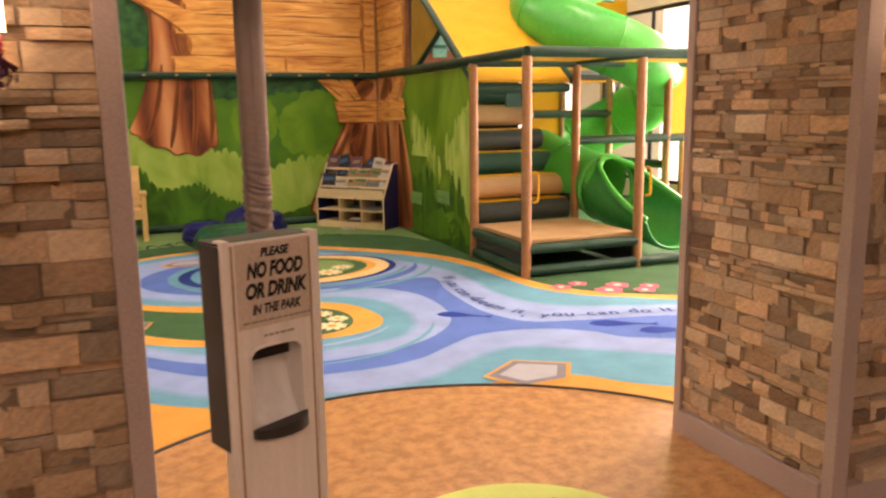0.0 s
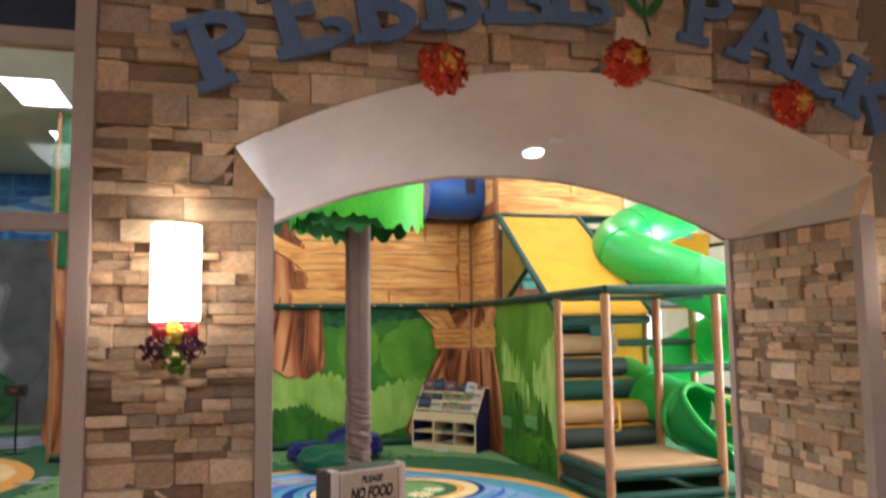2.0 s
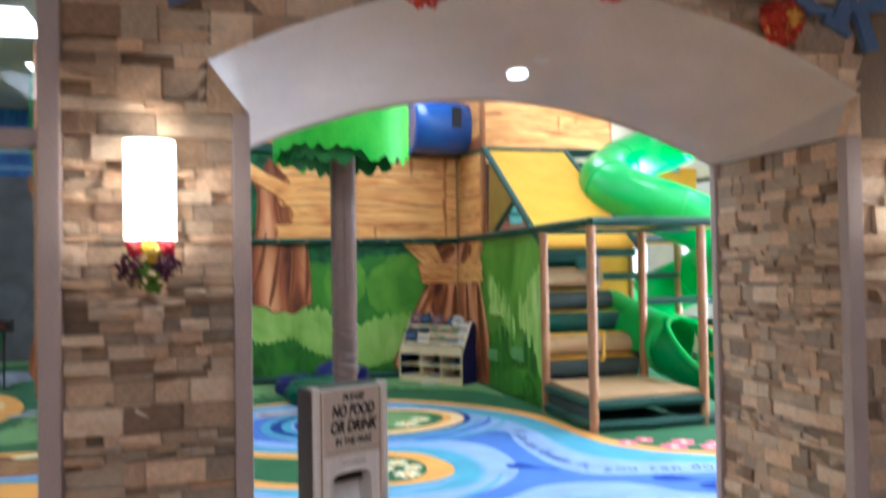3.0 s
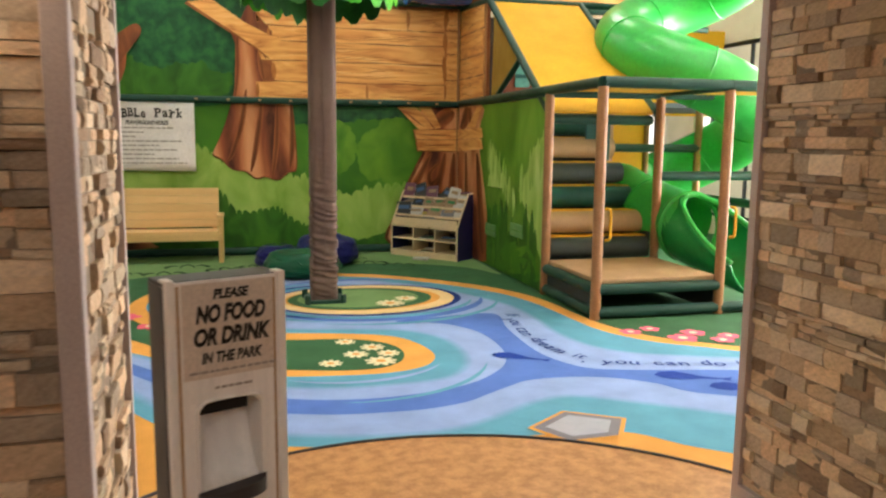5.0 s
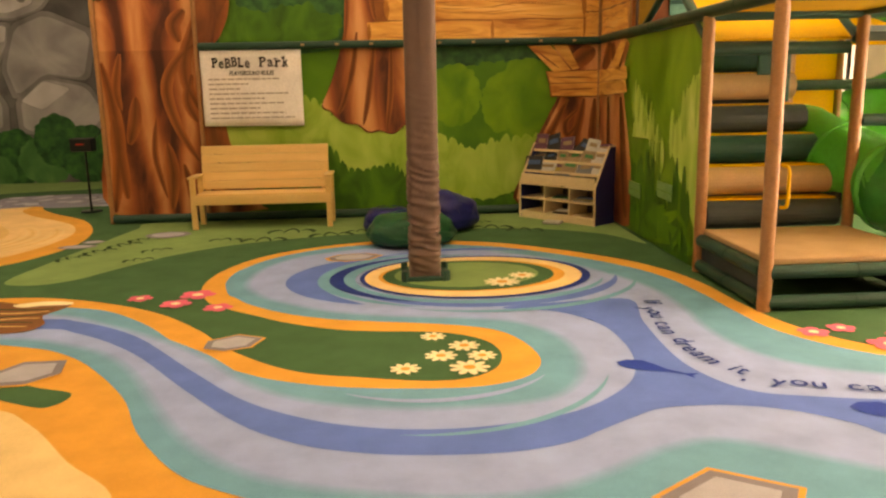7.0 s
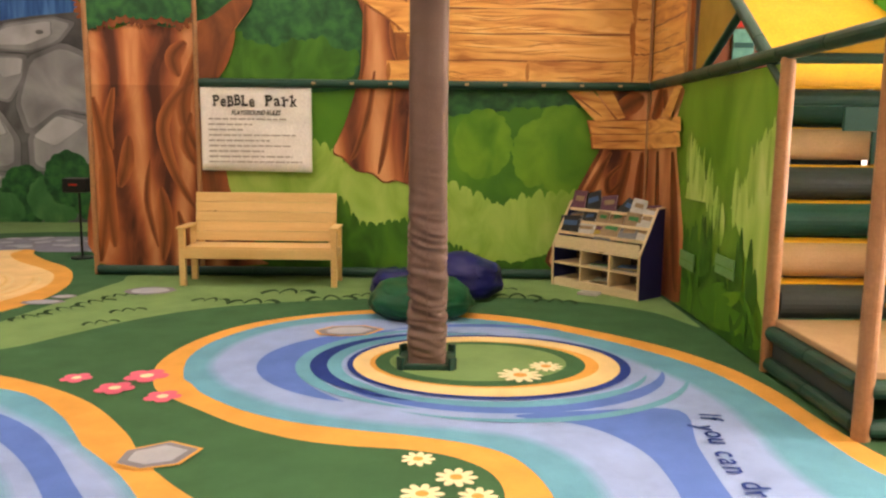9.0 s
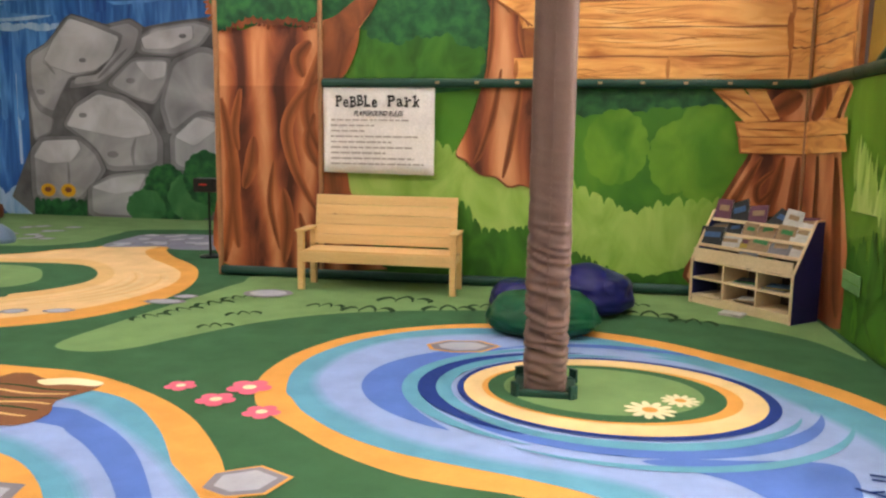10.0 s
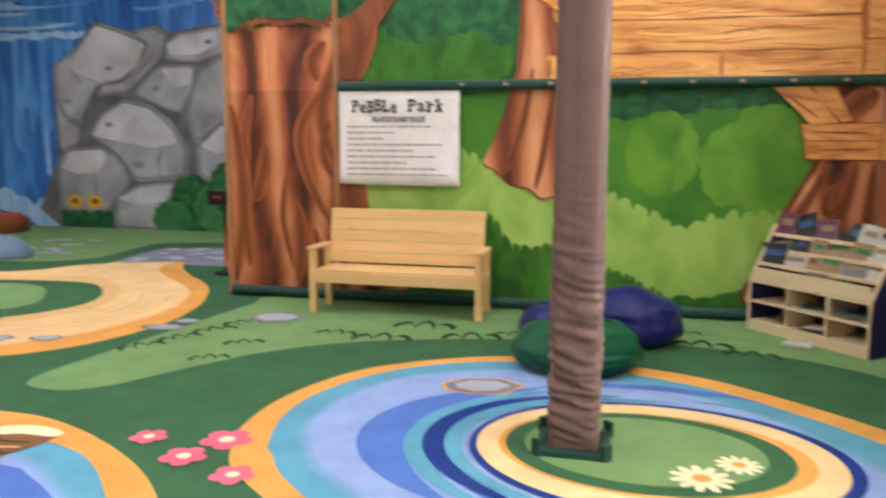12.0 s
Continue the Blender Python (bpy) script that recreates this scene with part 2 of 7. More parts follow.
def bark(name, stops, seed, turns=0.62, wander=7.5):
    """Painted bark: long creases and lit ridges that run up the trunk and wander."""
    m = brushed(name, stops, 1.0)
    nt = m.node_tree
    ramp = next(n for n in nt.nodes if n.bl_idname == "ShaderNodeValToRGB")
    mp = next(n for n in nt.nodes if n.bl_idname == "ShaderNodeMapping")
    mp.inputs["Location"].default_value, mp.inputs["Scale"].default_value = (seed, 0, 0.3 * seed), (1, 1, 0.34)
    wave, soft, mix = nt.nodes.new("ShaderNodeTexWave"), nt.nodes.new("ShaderNodeTexNoise"), nt.nodes.new("ShaderNodeMix")
    wave.bands_direction = "X"
    for key, v in (("Scale", turns), ("Distortion", wander), ("Detail", 2.0), ("Detail Scale", 1.1), ("Detail Roughness", 0.55)):
        wave.inputs[key].default_value = v
    soft.inputs["Scale"].default_value, soft.inputs["Detail"].default_value, soft.inputs["Distortion"].default_value = 3.2, 4.0, 1.6
    mix.inputs[0].default_value = 0.5
    for a, b in ((mp.outputs[0], wave.inputs["Vector"]), (mp.outputs[0], soft.inputs["Vector"]), (wave.outputs["Fac"], mix.inputs[2]), (soft.outputs["Fac"], mix.inputs[3]), (mix.outputs[0], ramp.inputs[0])):
        nt.links.new(a, b)
    return m


M_MU_BARK = bark("mural_bark", ((0.22, (0.085, 0.024, 0.014)), (0.36, (0.26, 0.070, 0.030)), (0.50, (0.43, 0.132, 0.050)), (0.63, (0.57, 0.210, 0.082)), (0.78, (0.72, 0.34, 0.16))), 0.4)
M_MU_BARK_DK = brushed("mural_bark_dark", ((0.3, (0.12, 0.032, 0.014)), (0.5, (0.19, 0.055, 0.02)), (0.7, (0.30, 0.095, 0.03))), 2.4, (1.8, 1.8, 0.5), 1.2)
M_MU_PLANK = brushed("mural_plank", ((0.26, (0.46, 0.155, 0.040)), (0.42, (0.70, 0.31, 0.085)), (0.58, (0.83, 0.43, 0.13)), (0.78, (0.90, 0.57, 0.23))), 2.6, (0.35, 0.35, 2.2), 2.2, 3.0, 0.06)
M_MU_GAP = brushed("mural_plank_gap", ((0.3, (0.20, 0.060, 0.022)), (0.7, (0.38, 0.125, 0.036))), 4.0)
M_MU_GRAIN = brushed("mural_plank_grain", ((0.3, (0.38, 0.12, 0.03)), (0.7, (0.58, 0.23, 0.055))), 4.0)
M_MU_ROCK = brushed("mural_rock", ((0.28, (0.13, 0.128, 0.138)), (0.5, (0.20, 0.197, 0.212)), (0.72, (0.29, 0.287, 0.305))), 1.3, (1, 1, 1), 0.8)
M_MU_ROCK_MID = brushed("mural_rock_face", ((0.28, (0.22, 0.218, 0.235)), (0.5, (0.33, 0.325, 0.35)), (0.72, (0.45, 0.445, 0.475))), 1.3, (1, 1, 1), 0.8)
M_MU_ROCK_LT = brushed("mural_rock_light", ((0.3, (0.40, 0.395, 0.42)), (0.7, (0.62, 0.61, 0.65))), 1.6, (1, 1, 1), 0.6)
M_MU_ROCK_DK = brushed("mural_rock_dark", ((0.3, (0.055, 0.055, 0.06)), (0.7, (0.12, 0.12, 0.125))), 2.0)
M_MU_WATER = brushed("mural_water_blue", ((0.3, (0.012, 0.075, 0.34)), (0.5, (0.035, 0.17, 0.55)), (0.7, (0.10, 0.34, 0.78))), 2.6, (2.4, 2.4, 0.3), 0.8)
M_MU_FOAM = brushed("mural_water_pale", ((0.3, (0.22, 0.44, 0.74)), (0.7, (0.52, 0.70, 0.90))), 3.0, (2, 2, 0.4), 0.8)
M_MU_FALL = brushed("mural_water_mid", ((0.3, (0.045, 0.20, 0.60)), (0.7, (0.14, 0.40, 0.82))), 3.0, (2, 2, 0.4), 0.8)
FOLD_DARK = [brushed("mural_bark_fold", ((0.3, (lo * 0.75, lo * 0.21, lo * 0.075)), (0.7, (lo * 1.2, lo * 0.37, lo * 0.12))), 2.4, (1.8, 1.8, 0.5), 1.2) for lo in (0.37, 0.32, 0.27, 0.22, 0.165)]
M_MU_BARK_LOW = bark("mural_bark_low", ((0.22, (0.060, 0.016, 0.010)), (0.36, (0.19, 0.048, 0.021)), (0.50, (0.33, 0.095, 0.036)), (0.63, (0.45, 0.155, 0.06)), (0.78, (0.60, 0.27, 0.12))), 0.4)
# pale green of the reflections painted on the side fabric
M_REFLECTION_PATCH = material("patch_pale_green", (0.17, 0.36, 0.13), rough=0.5, bump=0.02)
M_GLASS = bpy.data.materials.new("window_glass")
M_GLASS.use_nodes = True
M_GLASS.node_tree.nodes["Principled BSDF"].inputs["Transmission Weight"].default_value = 1.0
M_GLASS.node_tree.nodes["Principled BSDF"].inputs["Roughness"].default_value = 0.02
M_GLASS.node_tree.nodes["Principled BSDF"].inputs["IOR"].default_value = 1.25


# ---- mesh helpers ----
def part(name, bm, mat, parent=None, label="", smooth=False):
    me = bpy.data.meshes.new(name)
    bmesh.ops.recalc_face_normals(bm, faces=bm.faces)
    bm.to_mesh(me)
    bm.free()
    if smooth:
        for p in me.polygons:
            p.use_smooth = True
    me.materials.append(mat)
    ob = new(name, me)
    ob.parent = parent
    if label:
        ob["label"] = label
    return ob


def thing(name, m, label, category, group="", kind=""):
    e = new(name)
    e.empty_display_size = 0.1
    e.matrix_world = m
    return tagged(e, label, category, group, kind)


def box(bm, x0, x1, y0, y1, z0, z1, bevel=0.0, m=None):
    r = bmesh.ops.create_cube(bm, size=1.0)
    vs = r["verts"]
    for v in vs:
        v.co = Vector(((x0 + x1) / 2 + v.co.x * (x1 - x0), (y0 + y1) / 2 + v.co.y * (y1 - y0), (z0 + z1) / 2 + v.co.z * (z1 - z0)))
    if bevel:
        es = list({e for v in vs for e in v.link_edges})
        r = bmesh.ops.bevel(bm, geom=es, offset=bevel, segments=2, affect="EDGES", profile=0.6)
        vs = list({v for f in r["faces"] for v in f.verts} | {v for v in vs if v.is_valid})
    if m is not None:
        bmesh.ops.transform(bm, matrix=m, verts=[v for v in vs if v.is_valid])
    return vs


def boxed(*a, bevel=0.0, m=None):
    bm = bmesh.new()
    box(bm, *a, bevel=bevel, m=m)
    return bm


def rod(bm, p, q, r, r2=None, n=14, cap=True):
    p, q = Vector(p), Vector(q)
    d = q - p
    m = Matrix.Translation((p + q) / 2) @ d.to_track_quat("Z", "Y").to_matrix().to_4x4()
    return bmesh.ops.create_cone(bm, cap_ends=cap, segments=n, radius1=r, radius2=r if r2 is None else r2, depth=d.length, matrix=m)["verts"]


def rodded(p, q, r, r2=None, n=14):
    bm = bmesh.new()
    rod(bm, p, q, r, r2, n)
    return bm


def chaikin(pts, rounds=2, cut=0.2):
    """Cuts the corners of a closed outline."""
    for _ in range(rounds):
        out = []
        for (a, b), (c, d) in zip(pts, pts[1:] + pts[:1]):
            out += [(a * (1 - cut) + c * cut, b * (1 - cut) + d * cut), (a * cut + c * (1 - cut), b * cut + d * (1 - cut))]
        pts = out
    return pts


def spline(pts, steps=6, closed=True):
    """A Catmull-Rom line through the points."""
    pts = [Vector(p) for p in pts]
    n, out = len(pts), []
    for i in range(n if closed else n - 1):
        a, b, c, d = (pts[(i + k) % n] if closed else pts[min(max(i + k, 0), n - 1)] for k in (-1, 0, 1, 2))
        for s in range(steps):
            t = s / steps
            out.append(0.5 * ((2 * b) + (c - a) * t + (2 * a - 5 * b + 4 * c - d) * t * t + (3 * b - a - 3 * c + d) * t ** 3))
    return out if closed else out + [pts[-1]]


def sheet(pts, place):
    """A flat filled outline; place turns (u, v) into the world."""
    bm = bmesh.new()
    flat = [Vector((p[0], p[1], 0)) for p in pts]
    flat = [p for i, p in enumerate(flat) if (p - flat[i - 1]).length > 1e-5]
    vs = [bm.verts.new(place(p.x, p.y)) for p in flat]
    for tri in tessellate_polygon([flat]):
        if len(set(tri)) == 3 and not bm.faces.get([vs[k] for k in tri]):
            bm.faces.new([vs[k] for k in tri])
    return bm


def strip(left, right, place):
    """A flat band between two lines of equally many points."""
    bm = bmesh.new()
    a, b = [[bm.verts.new(place(p[0], p[1])) for p in line] for line in (left, right)]
    for k in range(len(a) - 1):
        bm.faces.new((a[k], a[k + 1], b[k + 1], b[k]))
    return bm


def sweep(pts, r, n=12, cap=True):
    """A round tube along the points; r: radius or a list of radii."""
    bm = bmesh.new()
    pts = [Vector(p) for p in pts]
    rings, up = [], None
    for i, p in enumerate(pts):
        t = (pts[min(i + 1, len(pts) - 1)] - pts[max(i - 1, 0)]).normalized()
        if up is None:
            up = t.orthogonal().normalized()
        up = (up - t * up.dot(t)).normalized()
        s = t.cross(up)
        rr = r[i] if isinstance(r, (list, tuple)) else r
        rings.append([bm.verts.new(p + rr * (math.cos(a) * up + math.sin(a) * s)) for a in (2 * math.pi * k / n for k in range(n))])
    for a, b in zip(rings, rings[1:]):
        for k in range(n):
            bm.faces.new((a[k], a[(k + 1) % n], b[(k + 1) % n], b[k]))
    if cap:
        bm.faces.new(rings[0][::-1]), bm.faces.new(rings[-1])
    return bm


def writing(name, text, size, m, mat, parent=None, label="", extrude=0.0, shear=0.0, offset=0.0, spacing=1.0, width=None):
    """A line of letters as a mesh, centred on its pose, in the pose's xy plane."""
    cu = bpy.data.curves.new(name, "FONT")
    cu.body, cu.size, cu.extrude, cu.align_x, cu.align_y, cu.shear, cu.offset, cu.space_character = text, size, extrude, "CENTER", "CENTER", shear, offset, spacing
    tmp = bpy.data.objects.new(name, cu)
    me = bpy.data.meshes.new_from_object(tmp)
    bpy.data.objects.remove(tmp)
    me.name = name
    if width:
        xs = [v.co.x for v in me.vertices]
        k = width / (max(xs) - min(xs))
        for v in me.vertices:
            v.co.x *= k
    me.transform(m)
    me.materials.clear()
    me.materials.append(mat)
    ob = new(name, me)
    ob.parent = parent
    if label:
        ob["label"] = label
    return ob

# ---- floors ----
sheets_laid = [0]


def on_floor(z):
    sheets_laid[0] += 1
    lift = z + 0.00009 * (sheets_laid[0] % 12)
    return lambda u, v: (u, v, lift)


floor = tagged(part("floor", boxed(-14, 12, -6, 18, -0.12, 0.0), M_CARPET_GREEN), "dark green carpeted play room floor with coloured inlays", "floor", kind="structure")


def inlay(name, pts, level, mat, steps=6, closed=True, label=""):
    return part(name, sheet(spline([(x, y, 0) for x, y in pts], steps), on_floor(0.0012 * level)), mat, floor, label)


def ring(cx, cy, a, b, n=64, turn=0.0):
    c, s = math.cos(radians(turn)), math.sin(radians(turn))
    return [(cx + a * math.cos(t) * c - b * math.sin(t) * s, cy + a * math.cos(t) * s + b * math.sin(t) * c) for t in (2 * math.pi * k / n for k in range(n))]


def flat_ring(name, cx, cy, a, b, level, mat, turn=0.0):
    return part(name, sheet(ring(cx, cy, a, b, turn=turn), on_floor(0.0012 * level)), mat, floor)


def crescent(name, cx, cy, a, b, a0, a1, w, level, mat):
    n = 28
    outer, inner = [], []
    for k in range(n + 1):
        t = radians(a0 + (a1 - a0) * k / n)
        h = w * math.sin(math.pi * k / n) ** 0.8
        outer.append((cx + (a + h / 2) * math.cos(t), cy + (b + h / 2) * math.sin(t)))
        inner.append((cx + (a - h / 2) * math.cos(t), cy + (b - h / 2) * math.sin(t)))
    return part(name, strip(outer, inner, on_floor(0.0012 * level)), mat, floor)


POND_BANK = [(0.24, 8.05), (0.30, 8.65), (0.60, 9.23), (1.2, 9.64), (1.85, 9.80), (2.40, 9.67), (2.86, 9.48), (3.24, 9.19), (3.54, 8.91), (3.83, 8.58), (4.02, 8.26), (4.14, 7.95), (4.22, 7.55)]
EAST_BANK = [(4.25, 7.11), (4.33, 6.6), (4.51, 6.2), (4.82, 5.9), (5.15, 5.68), (5.8, 5.4), (7.2, 5.1), (9.5, 5.0)]
SOUTH_BANK = [(9.5, 3.2), (6.0, 3.0), (0.0, 3.0), (-3.0, 3.4), (-3.4, 5.0), (-3.2, 7.6)]
WEST_BANK = [(-2.2, 7.85), (-1.26, 7.87), (-0.83, 7.82), (-0.32, 7.59), (0.14, 7.26), (0.52, 6.82), (0.74, 6.48)]
TONGUE = [(1.05, 6.14), (1.32, 5.95), (1.64, 5.85), (1.95, 5.77), (2.19, 5.78), (2.35, 5.90), (2.42, 6.08), (2.42, 6.26), (2.35, 6.43), (2.19, 6.57), (1.97, 6.645), (1.70, 6.68), (1.40, 6.76), (1.06, 6.95), (0.78, 7.18), (0.57, 7.36), (0.39, 7.57)]
inlay("orange_bank", POND_BANK + EAST_BANK + SOUTH_BANK + WEST_BANK + TONGUE, 1, M_CARPET_ORANGE)
WATER_NORTH = [(0.50, 7.78), (0.40, 8.2), (0.45, 8.65), (0.72, 9.15), (1.2, 9.5), (1.85, 9.62), (2.38, 9.47), (2.83, 9.27), (3.19, 8.98), (3.49, 8.68), (3.75, 8.34), (3.91, 8.06), (4.02, 7.72), (4.09, 7.29)]
WATER_EAST = [(4.13, 6.85), (4.20, 6.42), (4.43, 6.03), (4.75, 5.78), (5.05, 5.56), (5.8, 5.25), (7.2, 4.9), (9.4, 4.8), (9.4, 3.5), (6.5, 3.3), (4.8, 3.4), (4.0, 3.68), (3.55, 4.0), (3.25, 4.3)]
WATER_SOUTH = [(2.6, 4.36), (1.9, 4.40), (1.46, 4.50), (1.17, 4.63), (0.90, 4.83), (0.62, 5.23), (0.42, 5.65), (0.15, 6.05), (-0.14, 6.38), (-0.5, 6.60), (-1.2, 6.75), (-3.1, 6.8), (-3.1, 7.5), (-1.05, 7.54)]
WATER_TONGUE = [(-0.69, 7.54), (-0.30, 7.40), (0.09, 7.03), (0.42, 6.58), (0.70, 6.22), (1.04, 5.93), (1.31, 5.79), (1.57, 5.71), (1.91, 5.66), (2.19, 5.65), (2.40, 5.70), (2.56, 5.82), (2.64, 6.04), (2.60, 6.33), (2.49, 6.57), (2.31, 6.71), (2.0, 6.82), (1.67, 6.90), (1.34, 7.0), (1.03, 7.17), (0.74, 7.43), (0.59, 7.64)]
inlay("turquoise_water", WATER_NORTH + WATER_EAST + WATER_SOUTH + WATER_TONGUE, 2, M_CARPET_TURQ)
LILAC_POND = [(0.76, 7.76), (0.62, 8.1), (0.68, 8.65), (0.98, 9.1), (1.6, 9.36), (2.3, 9.24), (2.95, 8.9), (3.4, 8.3), (3.72, 7.6), (3.78, 7.0), (3.76, 6.5), (3.84, 6.05), (4.05, 5.76), (4.4, 5.58), (5.0, 5.36), (6.5, 4.95), (9.3, 4.7)]
LILAC_SOUTH = [(9.3, 3.7), (6.0, 3.7), (4.6, 4.1), (3.70, 4.68), (3.28, 4.94), (2.98, 4.90), (2.65, 4.70), (2.36, 4.57), (2.0, 4.56), (1.64, 4.64), (1.40, 4.72), (1.13, 4.89), (0.80, 5.28), (0.27, 6.20), (-0.2, 6.62), (-0.9, 6.86), (-3.0, 6.95), (-3.0, 7.35), (-0.9, 7.35)]
LILAC_TONGUE = [(-0.14, 6.98), (0.56, 6.36), (0.99, 5.80), (1.33, 5.53), (1.77, 5.38), (2.21, 5.36), (2.61, 5.44), (2.83, 5.72), (2.90, 6.10), (2.84, 6.5), (2.62, 6.80), (2.31, 6.93), (1.97, 7.0), (1.64, 7.09), (1.29, 7.25), (0.92, 7.55)]
lavender = inlay("lavender_water", LILAC_POND + LILAC_SOUTH + LILAC_TONGUE, 3, M_CARPET_PERI)


def widened(pts, d):
    """The outline pushed outwards by d."""
    area = sum(p[0] * q[1] - q[0] * p[1] for p, q in zip(pts, pts[1:] + pts[:1]))
    out = []
    for i, p in enumerate(pts):
        (ax, ay), (bx, by) = pts[i - 1], pts[(i + 1) % len(pts)]
        ln = math.hypot(bx - ax, by - ay) or 1
        k = (d if area > 0 else -d) / ln
        out.append((p[0] + (by - ay) * k, p[1] - (bx - ax) * k))
    return out


# the dyed passage between turquoise and lavender
z_low, z_high = (bpy.data.objects[n].data.vertices[0].co.z for n in ("turquoise_water", "lavender_water"))
shore = [(p.x, p.y) for p in spline([(x, y, 0) for x, y in LILAC_POND + LILAC_SOUTH + LILAC_TONGUE], 6)]
for k in range(4):
    f, z = (k + 1) / 5, z_low + (z_high - z_low) * (k + 1) / 5
    tone = tuple(a + (b - a) * f for a, b in zip((0.125, 0.37, 0.50), (0.30, 0.415, 0.70)))
    part("blended_water", sheet(widened(shore, 0.070 - 0.018 * k), lambda u, v: (u, v, z)), carpet("carpet_blend", tone), floor)
STREAM_NORTH = [(-3.0, 7.3), (-0.82, 7.23), (-0.40, 7.14), (0.11, 6.76), (0.62, 6.10), (1.02, 5.60), (1.35, 5.34), (1.63, 5.21), (1.91, 5.15), (2.19, 5.15), (2.49, 5.21), (2.72, 5.31), (2.92, 5.48), (3.07, 5.68), (3.16, 5.95), (3.19, 6.29), (3.14, 6.66), (2.92, 6.98), (2.55, 7.12)]
STREAM_EAST = [(3.0, 7.22), (3.5, 7.24), (3.44, 6.7), (3.41, 6.1), (3.45, 5.75), (3.6, 5.46), (3.9, 5.34), (4.52, 5.20), (5.5, 4.95), (9.2, 4.5), (9.2, 4.2), (5.4, 4.3), (4.17, 4.72), (3.90, 5.02), (3.69, 5.19), (3.42, 5.28), (3.11, 5.28), (2.92, 5.18), (2.74, 5.06), (2.57, 4.95), (2.29, 4.88), (1.90, 4.89), (1.64, 4.94), (1.37, 5.05), (1.07, 5.29), (0.70, 5.75), (0.20, 6.42), (-0.30, 6.86), (-0.75, 7.0), (-3.0, 7.1)]
inlay("blue_stream", STREAM_NORTH + STREAM_EAST, 4, M_CARPET_BLUE, steps=5)
# turquoise streaks that run beside the stream
crescent("turquoise_streak", 2.0, 6.1, 1.02, 1.02, -100, -20, 0.045, 5, M_CARPET_TURQ)
crescent("lavender_streak", 2.0, 6.1, 0.72, 0.62, -130, -30, 0.05, 5, M_CARPET_PERI)

# pond swirls and the island
crescent("blue_swirl", 2.46, 8.12, 1.42, 1.02, 118, 232, 0.28, 5, M_CARPET_BLUE)
crescent("turquoise_swirl", 2.46, 8.12, 1.24, 0.98, 100, 250, 0.12, 6, M_CARPET_TURQ)
crescent("navy_swirl", 2.46, 8.12, 1.14, 0.86, 98, 246, 0.13, 7, M_CARPET_NAVY)
crescent("turquoise_swirl", 2.46, 8.12, 1.04, 0.80, 80, 255, 0.10, 8, M_CARPET_TURQ)
crescent("lavender_swirl", 2.46, 8.12, 1.30, 1.08, 60, 125, 0.10, 5, M_CARPET_BLUE)
crescent("blue_swirl", 2.46, 8.12, 1.16, 0.90, 222, 352, 0.14, 5, M_CARPET_BLUE)
crescent("turquoise_swirl", 2.46, 8.12, 1.06, 0.82, 215, 345, 0.10, 6, M_CARPET_TURQ)
crescent("turquoise_swirl", 2.52, 8.06, 1.24, 1.02, 240, 350, 0.07, 6, M_CARPET_TURQ)
crescent("turquoise_swirl", 2.5, 8.15, 1.08, 0.86, -10, 80, 0.10, 6, M_CARPET_TURQ)
flat_ring("navy_ring", 2.46, 8.12, 0.955, 0.745, 9, M_CARPET_NAVY)
flat_ring("cream_ring", 2.445, 8.12, 0.90, 0.70, 10, M_CARPET_CREAM)
flat_ring("orange_ring", 2.432, 8.125, 0.775, 0.548, 11, M_CARPET_ORANGE)
flat_ring("green_ring", 2.405, 8.13, 0.712, 0.528, 12, M_CARPET_GREEN)
flat_ring("lawn_disc", 2.39, 8.14, 0.60, 0.44, 13, M_CARPET_LAWN)

# lawn by the back wall, sandy path and far lawn
LAWN = [(-1.50, 8.42), (-1.2, 8.27), (-0.92, 8.42), (-0.70, 8.8), (-0.35, 9.35), (0.13, 9.78), (0.74, 10.05), (1.39, 10.22), (2.4, 10.36), (3.10, 10.28), (3.6, 10.1), (4.02, 9.75), (4.24, 9.25), (4.27, 9.5), (4.27, 10.4), (4.25, 11.35), (3.4, 11.4), (1.5, 11.4), (-1.0, 11.4), (-1.20, 10.93), (-1.31, 10.17), (-1.44, 9.19)]
inlay("lawn", LAWN, 1, M_CARPET_LAWN)
SAND = [(-9, 11.8), (-6.5, 11.7), (-5.2, 11.85), (-4.64, 12.12), (-4.42, 12.53), (-4.13, 12.78), (-4.08, 13.1), (-3.95, 13.5), (-3.5, 13.6), (-3.2, 13.2), (-3.08, 12.83), (-2.70, 12.33), (-2.19, 11.82), (-1.88, 11.34), (-1.62, 10.66), (-1.55, 9.94), (-1.75, 9.26), (-2.12, 8.84), (-2.7, 8.55), (-4, 8.25), (-9, 8.2)]
inlay("orange_path_edge", SAND, 1, M_CARPET_ORANGE)
inlay("sand_path", [(-9, 11.75), (-6.5, 11.65), (-5.2, 11.8), (-4.6, 12.08), (-4.36, 12.5), (-4.08, 12.8), (-3.98, 13.2), (-3.7, 13.4), (-3.35, 13.1), (-3.3, 12.7), (-2.95, 12.2), (-2.43, 11.72), (-2.08, 11.32), (-1.85, 10.75), (-1.84, 10.15), (-2.0, 9.55), (-2.35, 9.09), (-2.9, 8.8), (-4, 8.55), (-9, 8.5)], 2, M_CARPET_PATH)
inlay("orange_path_edge", [(-9, 11.6), (-5.2, 11.62), (-4.5, 11.72), (-3.95, 11.85), (-3.5, 11.82), (-3.05, 11.5), (-2.66, 10.96), (-2.54, 10.4), (-2.80, 9.80), (-3.4, 9.4), (-9, 9.2)], 3, M_CARPET_SAND)
